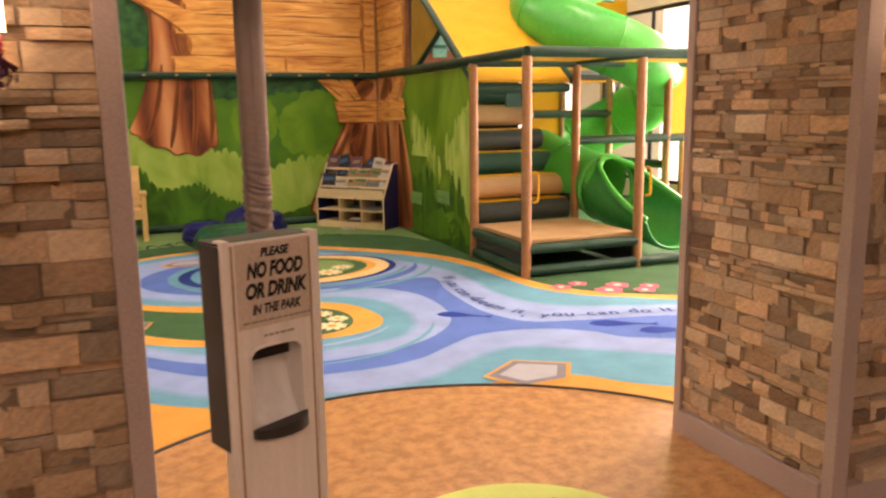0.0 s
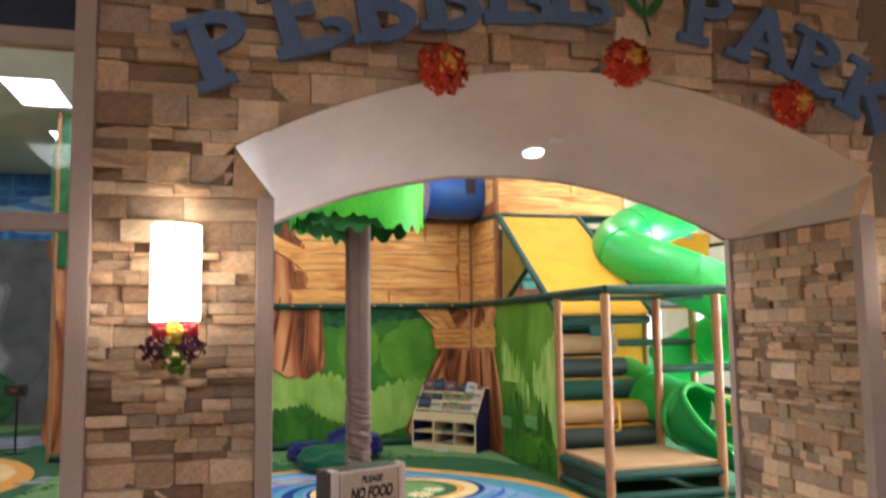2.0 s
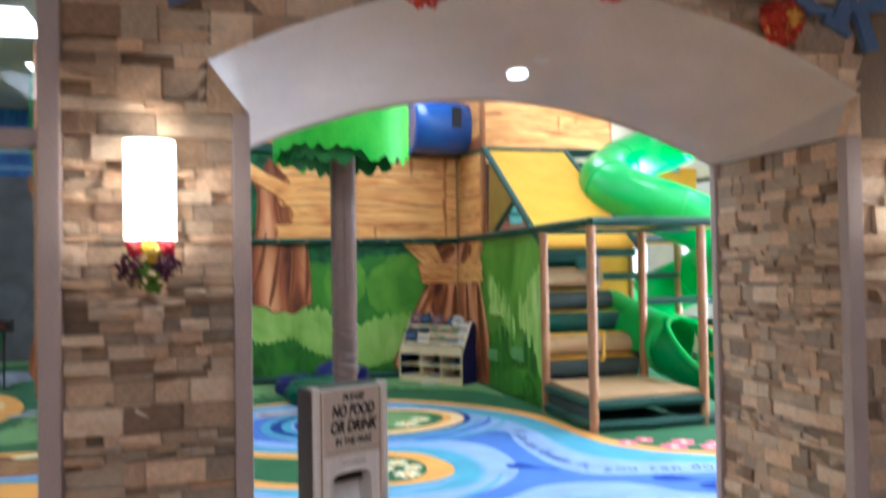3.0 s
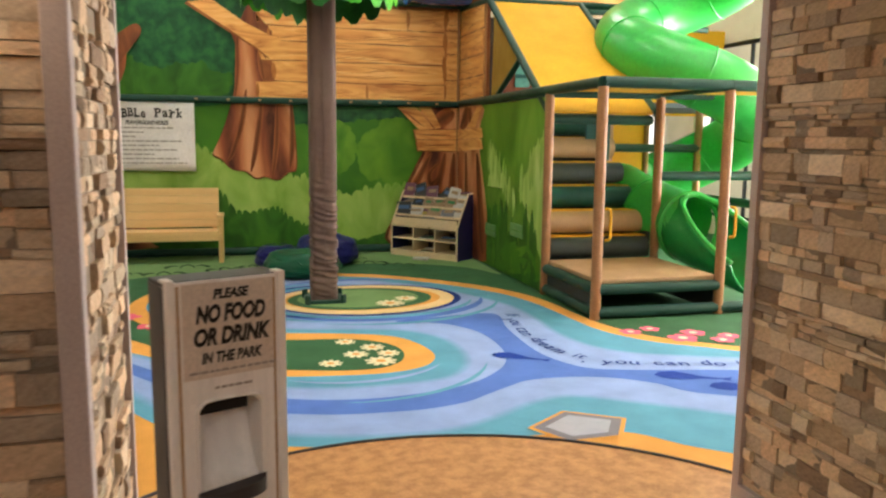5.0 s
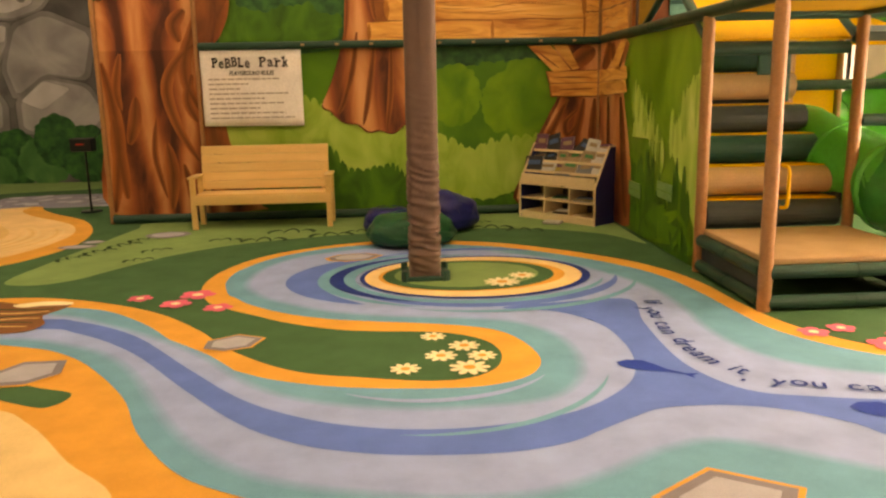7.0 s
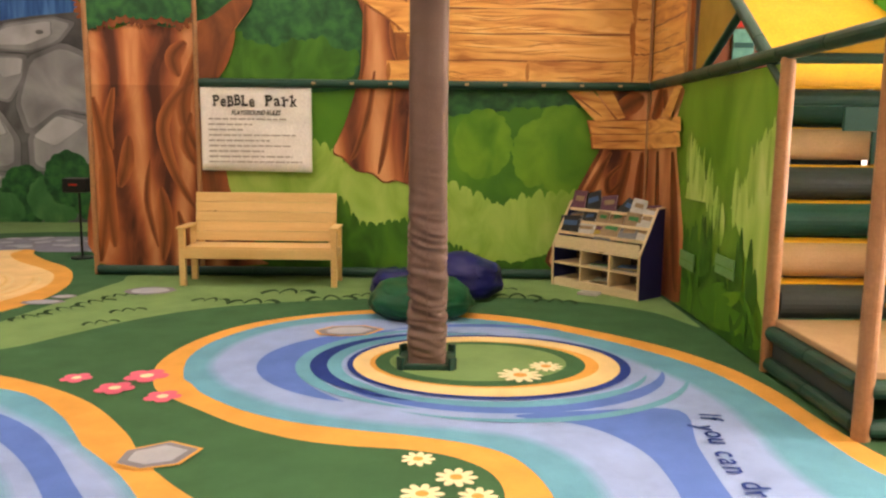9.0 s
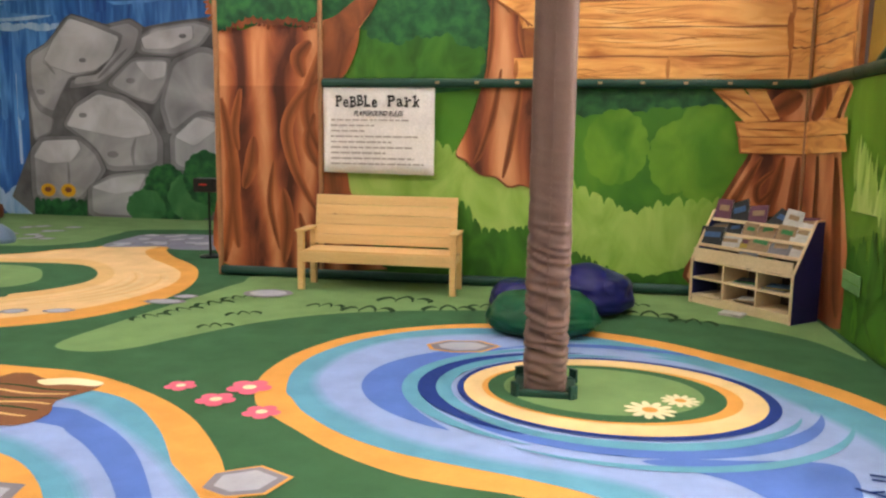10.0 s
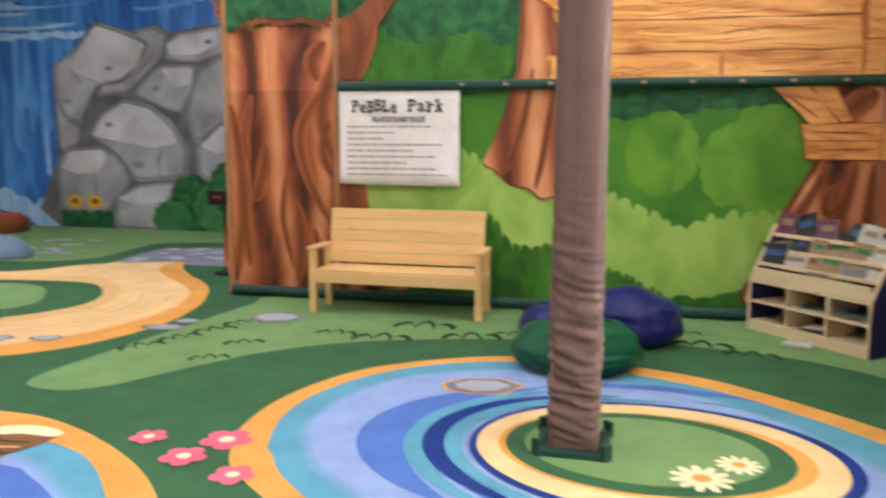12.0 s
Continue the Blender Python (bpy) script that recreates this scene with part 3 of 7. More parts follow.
inlay("path_island", [(-9, 11.3), (-5.2, 11.35), (-4.53, 11.45), (-3.75, 11.55), (-3.28, 11.45), (-2.86, 10.98), (-2.74, 10.48), (-3.02, 9.92), (-3.6, 9.65), (-9, 9.5)], 4, M_CARPET_GREEN)
inlay("island_lawn", [(-9, 11.1), (-5.0, 11.2), (-4.2, 11.3), (-3.75, 11.2), (-3.42, 10.85), (-3.22, 10.45), (-3.4, 10.1), (-4.2, 9.9), (-9, 9.9)], 5, M_CARPET_LAWN)
inlay("stone_path", [(-4.05, 12.9), (-4.2, 13.9), (-4.1, 14.2), (-3.3, 14.4), (-2.2, 14.3), (-1.8, 13.6), (-2.3, 13.05), (-3.0, 12.9), (-3.3, 13.1)], 3, M_CARPET_SLATE)
inlay("far_lawn", [(-12, 12.6), (-7, 12.5), (-5.57, 12.61), (-4.84, 12.8), (-4.54, 13.24), (-4.6, 14.07), (-4.5, 14.7), (-3.0, 15.2), (-3.0, 16.2), (-12, 16.2)], 1, M_CARPET_LAWN)
for k in range(9):
    crescent("sand_streak", -4.4, 10.45, 1.95 + 0.065 * k, 1.30 + 0.05 * k, -75 + 13 * (k % 4), 10 + 9 * (k % 5), 0.035, 4, M_CARPET_SAND if k % 2 else M_CARPET_CREAM)
# the light beach shape with its lettering, south-west of the stream
inlay("beach", [(-0.25, 5.6), (0.07, 5.38), (0.4, 4.98), (0.72, 4.6), (0.55, 4.1), (-0.5, 3.9), (-1.2, 4.8), (-0.9, 5.5)], 2, M_CARPET_CREAM)
inlay("green_patch", [(-0.15, 5.9), (0.10, 5.78), (0.08, 5.62), (-0.05, 5.62), (-0.5, 5.9), (-0.55, 6.15)], 2, M_CARPET_GREEN)

# the landing of vinyl in the archway, with its rounded edge
landing_edge = [(2.0 + 1.845 * math.cos(a), 2.6 + 1.845 * math.sin(a)) for a in (radians(d) for d in range(8, 173, 3))]
tagged(part("floor_landing", sheet(landing_edge + [(-4.5, 2.45), (-4.5, -5.5), (8, -5.5), (8, 2.45)], on_floor(0.012)), M_TILE), "mottled tan vinyl floor with a rounded front edge", "floor", kind="structure")
edge_pts = [(2.0 + 1.85 * math.cos(a), 2.6 + 1.85 * math.sin(a), 0.012) for a in (radians(d) for d in range(8, 173, 3))]
tagged(part("trim_floor_edge", sweep(edge_pts, 0.012, 8), M_BIN_DARK, smooth=True), "dark rubber edging strip between vinyl and carpet", "floor trim", kind="structure")
M_LEAF = carpet("mat_leaf_green", (0.22, 0.50, 0.08))
part("medallion", sheet(ring(2.13, 2.63, 0.56, 0.56), on_floor(0.0135)), carpet("mat_lime", (0.60, 0.70, 0.22)), bpy.data.objects["floor_landing"])
for k in range(9):
    a = 2 * math.pi * k / 9
    part("leaf", sheet(ring(2.13 + 0.34 * math.cos(a), 2.63 + 0.34 * math.sin(a), 0.13, 0.04, 16, math.degrees(a) + 40), on_floor(0.0148)), M_LEAF, bpy.data.objects["floor_landing"])


# flowers, stones, tufts, fish and lettering of the carpet
def flower(x, y, r, petals, mat, heart, level=14, squash=1.0):
    pts = []
    n = petals * 8
    for k in range(n):
        a = 2 * math.pi * k / n
        rr = r * (0.52 + 0.48 * abs(math.cos(petals * a / 2)) ** 0.8) if petals > 6 else r * (0.70 + 0.30 * abs(math.cos(petals * a / 2)) ** 0.7)
        pts.append((x + rr * math.cos(a), y + rr * math.sin(a)))
    part("flower", sheet(pts, on_floor(0.0012 * level)), mat, floor)
    part("flower_heart", sheet(ring(x, y, r * 0.30, r * 0.30, 16), on_floor(0.0012 * (level + 1))), heart, floor)


for x, y, r in ((2.04, 6.52, 0.085), (2.22, 6.32, 0.10), (2.07, 6.15, 0.10), (2.31, 6.13, 0.09), (1.86, 5.95, 0.09), (2.22, 5.94, 0.12)):
    flower(x, y, r, 9, M_CARPET_YELLOW, M_CARPET_ORANGE, 5)
for x, y, r in ((2.65, 7.83, 0.15), (2.84, 8.03, 0.115)):
    flower(x, y, r, 11, M_CARPET_YELLOW, M_CARPET_ORANGE, 15)
for x, y, r in ((-0.15, 7.71, 0.10), (0.17, 7.52, 0.12), (0.27, 7.77, 0.14), (0.51, 7.38, 0.11), (4.41, 6.34, 0.10), (4.62, 6.40, 0.09), (4.73, 6.06, 0.13), (4.91, 6.2, 0.11), (5.02, 5.94, 0.10), (5.15, 6.05, 0.09)):
    flower(x, y, r, 5, M_CARPET_PINK, M_CARPET_YELLOW, 5)


def stepping_stone(x, y, a, b, turn, sides=6, rim=M_CARPET_GREY, edge=True, level=6):
    def outline(k):
        return [(x + k * (a * math.cos(t) * math.cos(turn) - b * math.sin(t) * math.sin(turn)), y + k * (a * math.cos(t) * math.sin(turn) + b * math.sin(t) * math.cos(turn)))
                for t in (2 * math.pi * (i + 0.25 * math.sin(i * 7.0)) / sides for i in range(sides))]
    if edge:
        part("stone_border", sheet(outline(1.12), on_floor(0.0012 * level)), M_CARPET_ORANGE, floor)
    part("stone_rim", sheet(outline(1.0), on_floor(0.0012 * (level + 1))), rim, floor)
    part("stepping_stone", sheet(outline(0.74), on_floor(0.0012 * (level + 2))), M_CARPET_STONE, floor)


stepping_stone(0.79, 6.53, 0.19, 0.15, 0.4)
stepping_stone(3.08, 4.42, 0.28, 0.22, 0.15, 5)
stepping_stone(1.41, 8.98, 0.25, 0.16, 0.2, 7)
stepping_stone(-0.28, 6.12, 0.24, 0.20, 0.9, 6)
for x, y, a, b in ((-0.71, 10.47, 0.25, 0.20), (-1.40, 10.15, 0.12, 0.09), (-1.47, 9.9, 0.2, 0.11)):
    stepping_stone(x, y, a, b, 0.1, 9, edge=False)
for x, y, a, b in ((-2.15, 9.35, 0.14, 0.09), (-2.5, 9.25, 0.12, 0.10), (-2.9, 9.2, 0.15, 0.1)):
    stepping_stone(x, y, a, b, 0.3, 7, edge=False)


rng = random.Random(15)
for k in range(26):
    stepping_stone(-3.1 + rng.uniform(-0.95, 0.8), 13.65 + rng.uniform(-0.65, 0.6), rng.uniform(0.12, 0.2), rng.uniform(0.09, 0.14), rng.uniform(0, 3), 7, edge=False, level=4)


rng = random.Random(31)
for k in range(16):
    stepping_stone(-5.2 - rng.uniform(0, 2.6), 13.2 + rng.uniform(0, 1.6), rng.uniform(0.10, 0.2), rng.uniform(0.07, 0.12), rng.uniform(0, 3), 7, edge=False, level=4)


def tuft(x, y, w, turn):
    """A three-humped grass mark."""
    left, right = [], []
    th = 0.15 * w
    for k in range(37):
        u = k / 36 - 0.5
        h = abs(math.sin(math.pi * 3 * (u + 0.5))) ** 0.6 * 0.36 * w * (1.15 - abs(u))
        left.append((u * w, h)), right.append((u * w * 0.86, h - th))
    c, s = math.cos(turn), math.sin(turn)
    turned = [[(x + u * c - h * s, y + u * s + h * c) for u, h in line] for line in (left, right)]
    part("grass_mark", strip(*turned, on_floor(0.0012 * 4)), M_CARPET_TUFT, floor)


for x, y, w, a in ((-1.28, 9.32, 0.36, 0.9), (-1.14, 9.62, 0.36, 0.9), (-1.0, 9.92, 0.38, 0.8), (-0.9, 10.2, 0.34, 0.7), (-0.62, 9.15, 0.30, 0.5), (-0.58, 9.6, 0.32, 0.5), (0.0, 10.05, 0.36, 0.0), (0.41, 9.98, 0.5, 0.1), (0.64, 10.45, 0.55, 0.05), (1.1, 10.18, 0.5, 0.2),
                   (1.42, 10.35, 0.36, 0.1), (2.86, 10.36, 0.5, -0.1), (3.2, 10.15, 0.42, -0.15), (2.75, 10.75, 0.3, 0.0)):
    tuft(x, y, w, a)


M_FISH = carpet("carpet_fish_blue", (0.016, 0.055, 0.32))


def fish(x, y, length, turn):
    top = [(0, 0), (0.08, 0.15), (0.26, 0.22), (0.45, 0.15), (0.62, 0.06), (0.85, 0.03), (1.0, 0.10), (0.95, 0.0), (1.0, -0.08), (0.85, -0.02), (0.62, -0.04), (0.42, -0.11), (0.22, -0.15), (0.08, -0.10)]
    c, s = math.cos(turn) * length, math.sin(turn) * length
    part("fish", sheet([(x + u * c - v * s, y + u * s + v * c) for u, v in top], on_floor(0.0012 * 6)), M_FISH, floor)


fish(3.05, 5.93, 0.45, -0.62)
fish(3.98, 5.2, 0.52, -0.45)
fish(4.2, 4.88, 0.5, -0.3)
# the sentence along the stream's edge
LANE = spline([(3.64, 7.22, 0), (3.57, 6.75, 0), (3.53, 6.35, 0), (3.57, 5.98, 0), (3.68, 5.70, 0), (3.90, 5.53, 0), (4.2, 5.43, 0), (4.7, 5.30, 0), (5.2, 5.15, 0)], 12, closed=False)
lane_len = [0.0]
for p, q in zip(LANE, LANE[1:]):
    lane_len.append(lane_len[-1] + (q - p).length)
s = 0.04
for ch in "If you can dream it, you can do it":
    step = {" ": 0.075, "I": 0.05, "i": 0.05, "f": 0.06, "t": 0.06, "r": 0.065, ",": 0.045, "m": 0.125}.get(ch, 0.092)
    s += step / 2
    i = max(k for k in range(len(LANE) - 1) if lane_len[k] <= s)
    d = (LANE[i + 1] - LANE[i]).normalized()
    p = LANE[i] + d * (s - lane_len[i])
    if ch != " ":
        m = Matrix.Translation((p.x, p.y, 0.0012 * 9)) @ Matrix.Rotation(math.atan2(d.y, d.x), 4, "Z")
        cu = writing("letter", ch, 0.17, Matrix.Identity(4), M_CARPET_NAVY, floor, offset=0.002)
        cu.matrix_local = m @ Matrix.Translation((0, {"y": -0.02, ",": -0.05}.get(ch, 0.012 if ch in "acemnoru" else 0.03) - 0.02, 0))
    s += step / 2
# the log drawn across the stream
inlay("log_drawing", [(-1.3, 7.72), (-0.95, 7.62), (-0.66, 7.66), (-0.62, 7.50), (-0.70, 7.30), (-0.60, 7.1), (-0.66, 6.92), (-0.95, 6.9), (-1.4, 7.0)], 6, M_CARPET_BROWN, steps=3)
inlay("log_end", [(-1.05, 7.62), (-0.86, 7.70), (-0.64, 7.66), (-0.63, 7.58), (-0.82, 7.58), (-0.95, 7.54)], 7, M_CARPET_YELLOW, steps=3)
for k in range(6):
    part("log_grain", strip([(-1.3 + 0.1 * j, 7.50 - 0.085 * k + 0.02 * math.sin(j + k)) for j in range(7)], [(-1.3 + 0.1 * j, 7.485 - 0.085 * k + 0.02 * math.sin(j + k) - 0.012 * math.sin(j * 0.5)) for j in range(7)], on_floor(0.0012 * 7)), M_CARPET_SAND if k % 2 else M_CARPET_TUFT, floor)

# ---- the front wall with its arch ----
X0, X1, YF, YB, SPRING = 0.875, 3.32, 2.43, 3.345, 2.19
XL, TOPZ = 0.322, 3.55


def arch_front(x):
    u = (x - 2.085) / 1.315
    return 2.37 + 0.355 * (1 - u * u)


def arch_back(x):
    u = (x - 2.085) / 1.235
    return SPRING + 0.30 * max(0.0, 1 - u * u)


wall_front = tagged(part("wall_front_west", boxed(XL, X0 - 0.02, YF + 0.03, YB, 0, SPRING), M_STONE_BACK), "pier of the entrance wall faced with ledge stone", "wall", kind="structure")
wall_east = tagged(part("wall_front_east", boxed(X1 + 0.02, 7.5, YF + 0.03, YB - 0.02, 0, SPRING), M_STONE_BACK), "pier of the entrance wall faced with ledge stone", "wall", kind="structure")
# the stone-faced wall over the arch
N = 28
bm = bmesh.new()
prev = None
for k in range(N + 1):
    x = 0.77 + 2.63 * k / N
    xb = X0 + (X1 - X0) * k / N
    cur = [bm.verts.new(c) for c in ((x, YF + 0.012, arch_front(x)), (x, YF + 0.012, TOPZ), (xb, YB, TOPZ), (xb, YB, arch_back(xb)))]
    if prev:
        for a in (0, 1, 2):
            bm.faces.new((prev[a], prev[a + 1], cur[a + 1], cur[a]))
    prev = cur
wall_head = tagged(part("wall_over_arch", bm, M_STONE_BACK), "wall over the entrance arch faced with ledge stone", "wall", kind="structure")
bm = bmesh.new()
for x0, x1 in ((XL, 0.765), (3.405, 7.5)):
    box(bm, x0, x1, YF + 0.012, YB, SPRING + 0.001, TOPZ)
part("wall_shoulder", bm, M_STONE_BACK, wall_head)
for a in ((0.765, 0.90, 0.77), (3.405, 3.32, 3.40)):
    bm = bmesh.new()
    lo, hi = [[bm.verts.new((x, y, z)) for x, z in ((a[0], SPRING), (a[1], SPRING), (a[2], 2.372))] for y in (YF - 0.006, YF + 0.05)]
    bm.faces.new(lo), bm.faces.new(hi)
    for k in range(3):
        bm.faces.new((lo[k], lo[(k + 1) % 3], hi[(k + 1) % 3], hi[k]))
    part("stone", bm, M_STONE, wall_head)
# painted soffit of the arch: wide in front, narrower behind
bm = bmesh.new()
fr, bk = [], []
for k in range(N + 1):
    x = 0.77 + 2.63 * k / N
    xb = X0 + (X1 - X0) * k / N
    fr.append(bm.verts.new((x, YF - 0.014, arch_front(x) - 0.004)))
    bk.append(bm.verts.new((xb, YB + 0.01, arch_back(xb) - 0.004)))
for k in range(N):
    f = bm.faces.new((fr[k], fr[k + 1], bk[k + 1], bk[k]))
    f.smooth = True
for v, b, x in ((fr[0], bk[0], 0.906), (fr[-1], bk[-1], X1)):
    c = bm.verts.new((x, YF - 0.014, SPRING))
    bm.faces.new((v, b, c))
soffit = tagged(part("ceiling_arch_soffit", bm, M_PAINT_TAUPE), "smooth taupe painted soffit of the entrance arch", "arch soffit", kind="structure")
# back rim of the arch and stop band behind
pts = [(X0 + (X1 - X0) * k / N, YB + 0.012, arch_back(X0 + (X1 - X0) * k / N)) for k in range(N + 1)]
tagged(part("trim_arch_rim", sweep(pts, 0.012, 8), M_TRIM, smooth=True), "thin dark rim round the back of the arch", "arch trim", kind="structure")
# corner trims and plinths
for name, a in (("trim_corner", (0.848, 0.906, YF - 0.014, YF + 0.035, 0.012, SPRING + 0.005)), ("trim_corner", (X1 - 0.002, X1 + 0.075, YF - 0.014, YF + 0.04, 0.012, SPRING + 0.005)),
                ("trim_corner", (X1 - 0.012, X1 + 0.03, YB - 0.03, YB + 0.016, 0.012, SPRING)), ("trim_corner", (X0 - 0.03, X0 + 0.006, YB - 0.02, YB + 0.016, 0.012, SPRING)), ("trim_window_jamb", (XL - 0.062, XL + 0.004, YF - 0.03, YF + 0.12, 0.012, TOPZ)),
                ("baseboard", (X1 - 0.02, X1 + 0.02, YF + 0.04, YB - 0.03, 0.012, 0.13)), ("baseboard", (X1 + 0.075, 7.4, YF - 0.02, YF + 0.03, 0.012, 0.13)), ("baseboard", (XL, 0.847, YF - 0.02, YF + 0.03, 0.012, 0.13)), ("baseboard", (X0 - 0.02, X0 + 0.02, YF + 0.035, YB - 0.02, 0.012, 0.13))):
    tagged(part(name, boxed(*a, bevel=0.004), M_TRIM), "taupe grey metal corner trim" if "base" not in name else "taupe baseboard under the stone", "trim", kind="structure")

# ---- shell of the room and the foyer ----
tagged(part("wall_back", boxed(4.0, 12, 16.42, 16.6, 0, 4.8), M_WALL), "plain cream painted wall far behind", "wall", kind="structure")
tagged(part("wall_west", boxed(-12.3, -12.1, 2.4, 16.6, 0, 4.8), M_WALL), "plain cream painted wall", "wall", kind="structure")
tagged(part("ceiling", boxed(-12.3, 12, YB + 0.01, 16.6, 4.8, 4.95), M_CEIL), "white tiled ceiling of the play room", "ceiling", kind="structure")
tagged(part("wall_front_upper", boxed(-12.2, 12, YB - 0.2, YB - 0.01, TOPZ + 0.0, 4.95), M_WALL), "plain wall over the entrance", "wall", kind="structure")
tagged(part("ceiling_foyer", boxed(-6, 9, -5.5, YF + 0.9, TOPZ + 0.005, TOPZ + 0.1), M_CEIL), "white ceiling of the foyer", "ceiling", kind="structure")
tagged(part("wall_foyer_south", boxed(-6, 9, -5.6, -5.5, 0, TOPZ), M_WALL), "plain foyer wall", "wall", kind="structure")
tagged(part("wall_foyer_west", boxed(-6.1, -6, -5.5, YF, 0, TOPZ), M_WALL), "plain foyer wall", "wall", kind="structure")
tagged(part("wall_foyer_east", boxed(9, 9.1, -5.5, YF, 0, TOPZ), M_WALL), "plain foyer wall", "wall", kind="structure")

# ---- ceiling lights ----
def ceiling_light(x, y, z, w=0.6, d=1.2):
    e = thing("ceiling_light", pose(x, y, z), "recessed rectangular ceiling light with a white diffuser", "ceiling light", "ceiling lights")
    bm = bmesh.new()
    for a in ((-w / 2 - 0.03, w / 2 + 0.03, -d / 2 - 0.03, -d / 2), (-w / 2 - 0.03, w / 2 + 0.03, d / 2, d / 2 + 0.03), (-w / 2 - 0.03, -w / 2, -d / 2, d / 2), (w / 2, w / 2 + 0.03, -d / 2, d / 2)):
        box(bm, *a, -0.02, 0.0)
    part("frame", bm, M_WHITE, e)
    part("diffuser", boxed(-w / 2, w / 2, -d / 2, d / 2, -0.012, -0.004), M_PANEL, e)
    return e


first = ceiling_light(-1.72, 10.5, 4.8)
# further panels, out of view, spaced to light the room's walls evenly
for x, y in [(a, b) for a in (-6.6, -4.2, -1.72, 0.75, 3.2, 5.6, 8.0) for b in (5.0, 7.75, 10.5, 13.2) if (a, b) != (-1.72, 10.5)]:
    copy_thing(first, pose(x, y, 4.8))
# foyer panels are unseen, added to brighten the stone pier
for x, y in ((-2.4, -1.6), (0.6, -1.6), (3.6, -1.6), (-0.9, -3.4), (2.1, -3.4), (5.1, -3.4)):
    copy_thing(first, pose(x, y, TOPZ))

# ---- the fabric murals ----
MY, MX = 11.42, 4.32


def on_back(level):
    sheets_laid[0] += 1
    d = 0.00012 * (sheets_laid[0] % 23)
    return lambda u, v: (u, MY - 0.003 * level - d, v)


def on_side(level):
    sheets_laid[0] += 1
    d = 0.00012 * (sheets_laid[0] % 23)
    return lambda u, v: (MX - 0.003 * level - d, u, v)


def on_rock(level):
    sheets_laid[0] += 1
    d = 0.00012 * (sheets_laid[0] % 23)
    return lambda u, v: (u, 16.3 - 0.004 * level - d, v)


def lobes(pts, n, amp, freq, seed, steps=8, closed=True):
    """A smooth outline made leafy: rounded bumps of uneven size along it."""
    line = spline([(a, b, 0) for a, b in pts], steps, closed)
    rng = random.Random(seed)
    out, run, total = [], 0.0, 0.0
    size, k = freq * rng.uniform(0.6, 1.4), rng.uniform(0.6, 1.4)
    for i, p in enumerate(line):
        q = line[(i + 1) % len(line)] if closed or i < len(line) - 1 else p
        t = q - p
        m = max(1, int(t.length / (freq / 6)))
        for j in range(m):
            c = p + t * (j / m)
            run += t.length / m
            if run > size:
                run, size, k = 0.0, freq * rng.uniform(0.6, 1.4), rng.uniform(0.5, 1.4)
            nrm = Vector((-t.y, t.x, 0)).normalized() if t.length else Vector((0, 0, 0))
            out.append(c - nrm * amp * k * math.sin(math.pi * run / size) ** 0.7 if run < size else c)
    return [(p.x, p.y) for p in out]


def fringe(u0, u1, top, bottom_fn, n, amp, seed):
    """Outline of a band whose upper edge is a row of leafy bumps."""
    rng = random.Random(seed)
    pts, u = [], u0
    while u < u1:
        w = rng.uniform(0.6, 1.5) * (u1 - u0) / n
        h = amp * rng.uniform(0.5, 1.5)
        for j in range(6):
            uu = min(u + w * j / 6, u1)
            pts.append((uu, top(uu) + h * math.sin(math.pi * j / 6) ** 0.6 + amp * (1.1 * noise.noise(Vector((uu * 2.6, seed, 0))) + rng.uniform(-0.22, 0.22))))
        u += w
    pts.append((u1, top(u1)))
    low = [(u1 - (u1 - u0) * j / 24, bottom_fn(u1 - (u1 - u0) * j / 24)) for j in range(25)]
    return pts + low


def smooth_fn(*knots):
    def fn(u):
        if u <= knots[0][0]:
            return knots[0][1]
        for (a, va), (b, vb) in zip(knots, knots[1:]):
            if u <= b:
                t = (u - a) / (b - a)
                return va + (vb - va) * t * t * (3 - 2 * t)
        return knots[-1][1]
    return fn


mural = tagged(part("wall_mural_back", boxed(-1.62, MX + 0.02, MY, MY + 0.06, 0.10, 4.75), M_MU_GREEN), "printed fabric mural of trees and a tree house on the back wall", "mural wall", kind="structure")
side = tagged(part("wall_mural_side", boxed(MX, MX + 0.04, 8.10, MY, 0.004, 2.02), M_MU_SIDE), "printed green foliage fabric on the side of the play frame", "mural wall", kind="structure")


def mu(name, pts, level, mat, parent=None, place=on_back):
    return part(name, sheet(pts, place(level)), mat, parent or mural)


def curve2(pts, steps=6, closed=True):
    return [(p.x, p.y) for p in spline([(a, b, 0) for a, b in pts], steps, closed)]


# sky of leaves above the first tree and between the trunks
mu("foliage", fringe(-1.62, 1.75, lambda u: 4.70, smooth_fn((-1.62, 2.66), (-0.6, 2.62), (-0.2, 2.0), (0.4, 1.95), (1.75, 2.05)), 6, 0.0, 3), 1, M_MU_DARK)
for k, (u, v, r) in enumerate(((-0.05, 2.35, 0.3), (0.45, 2.25, 0.35), (0.9, 2.3, 0.3), (0.3, 2.75, 0.35), (0.8, 2.9, 0.3), (1.1, 2.6, 0.22), (-1.2, 3.0, 0.3), (-0.7, 3.0, 0.3))):
    mu("foliage_clump", lobes(ring(u, v, r, r * 0.8, 12), 0, 0.035, 0.12, k, 3), 2, M_MU_DEEP if v < 2.4 else M_MU_DARK)
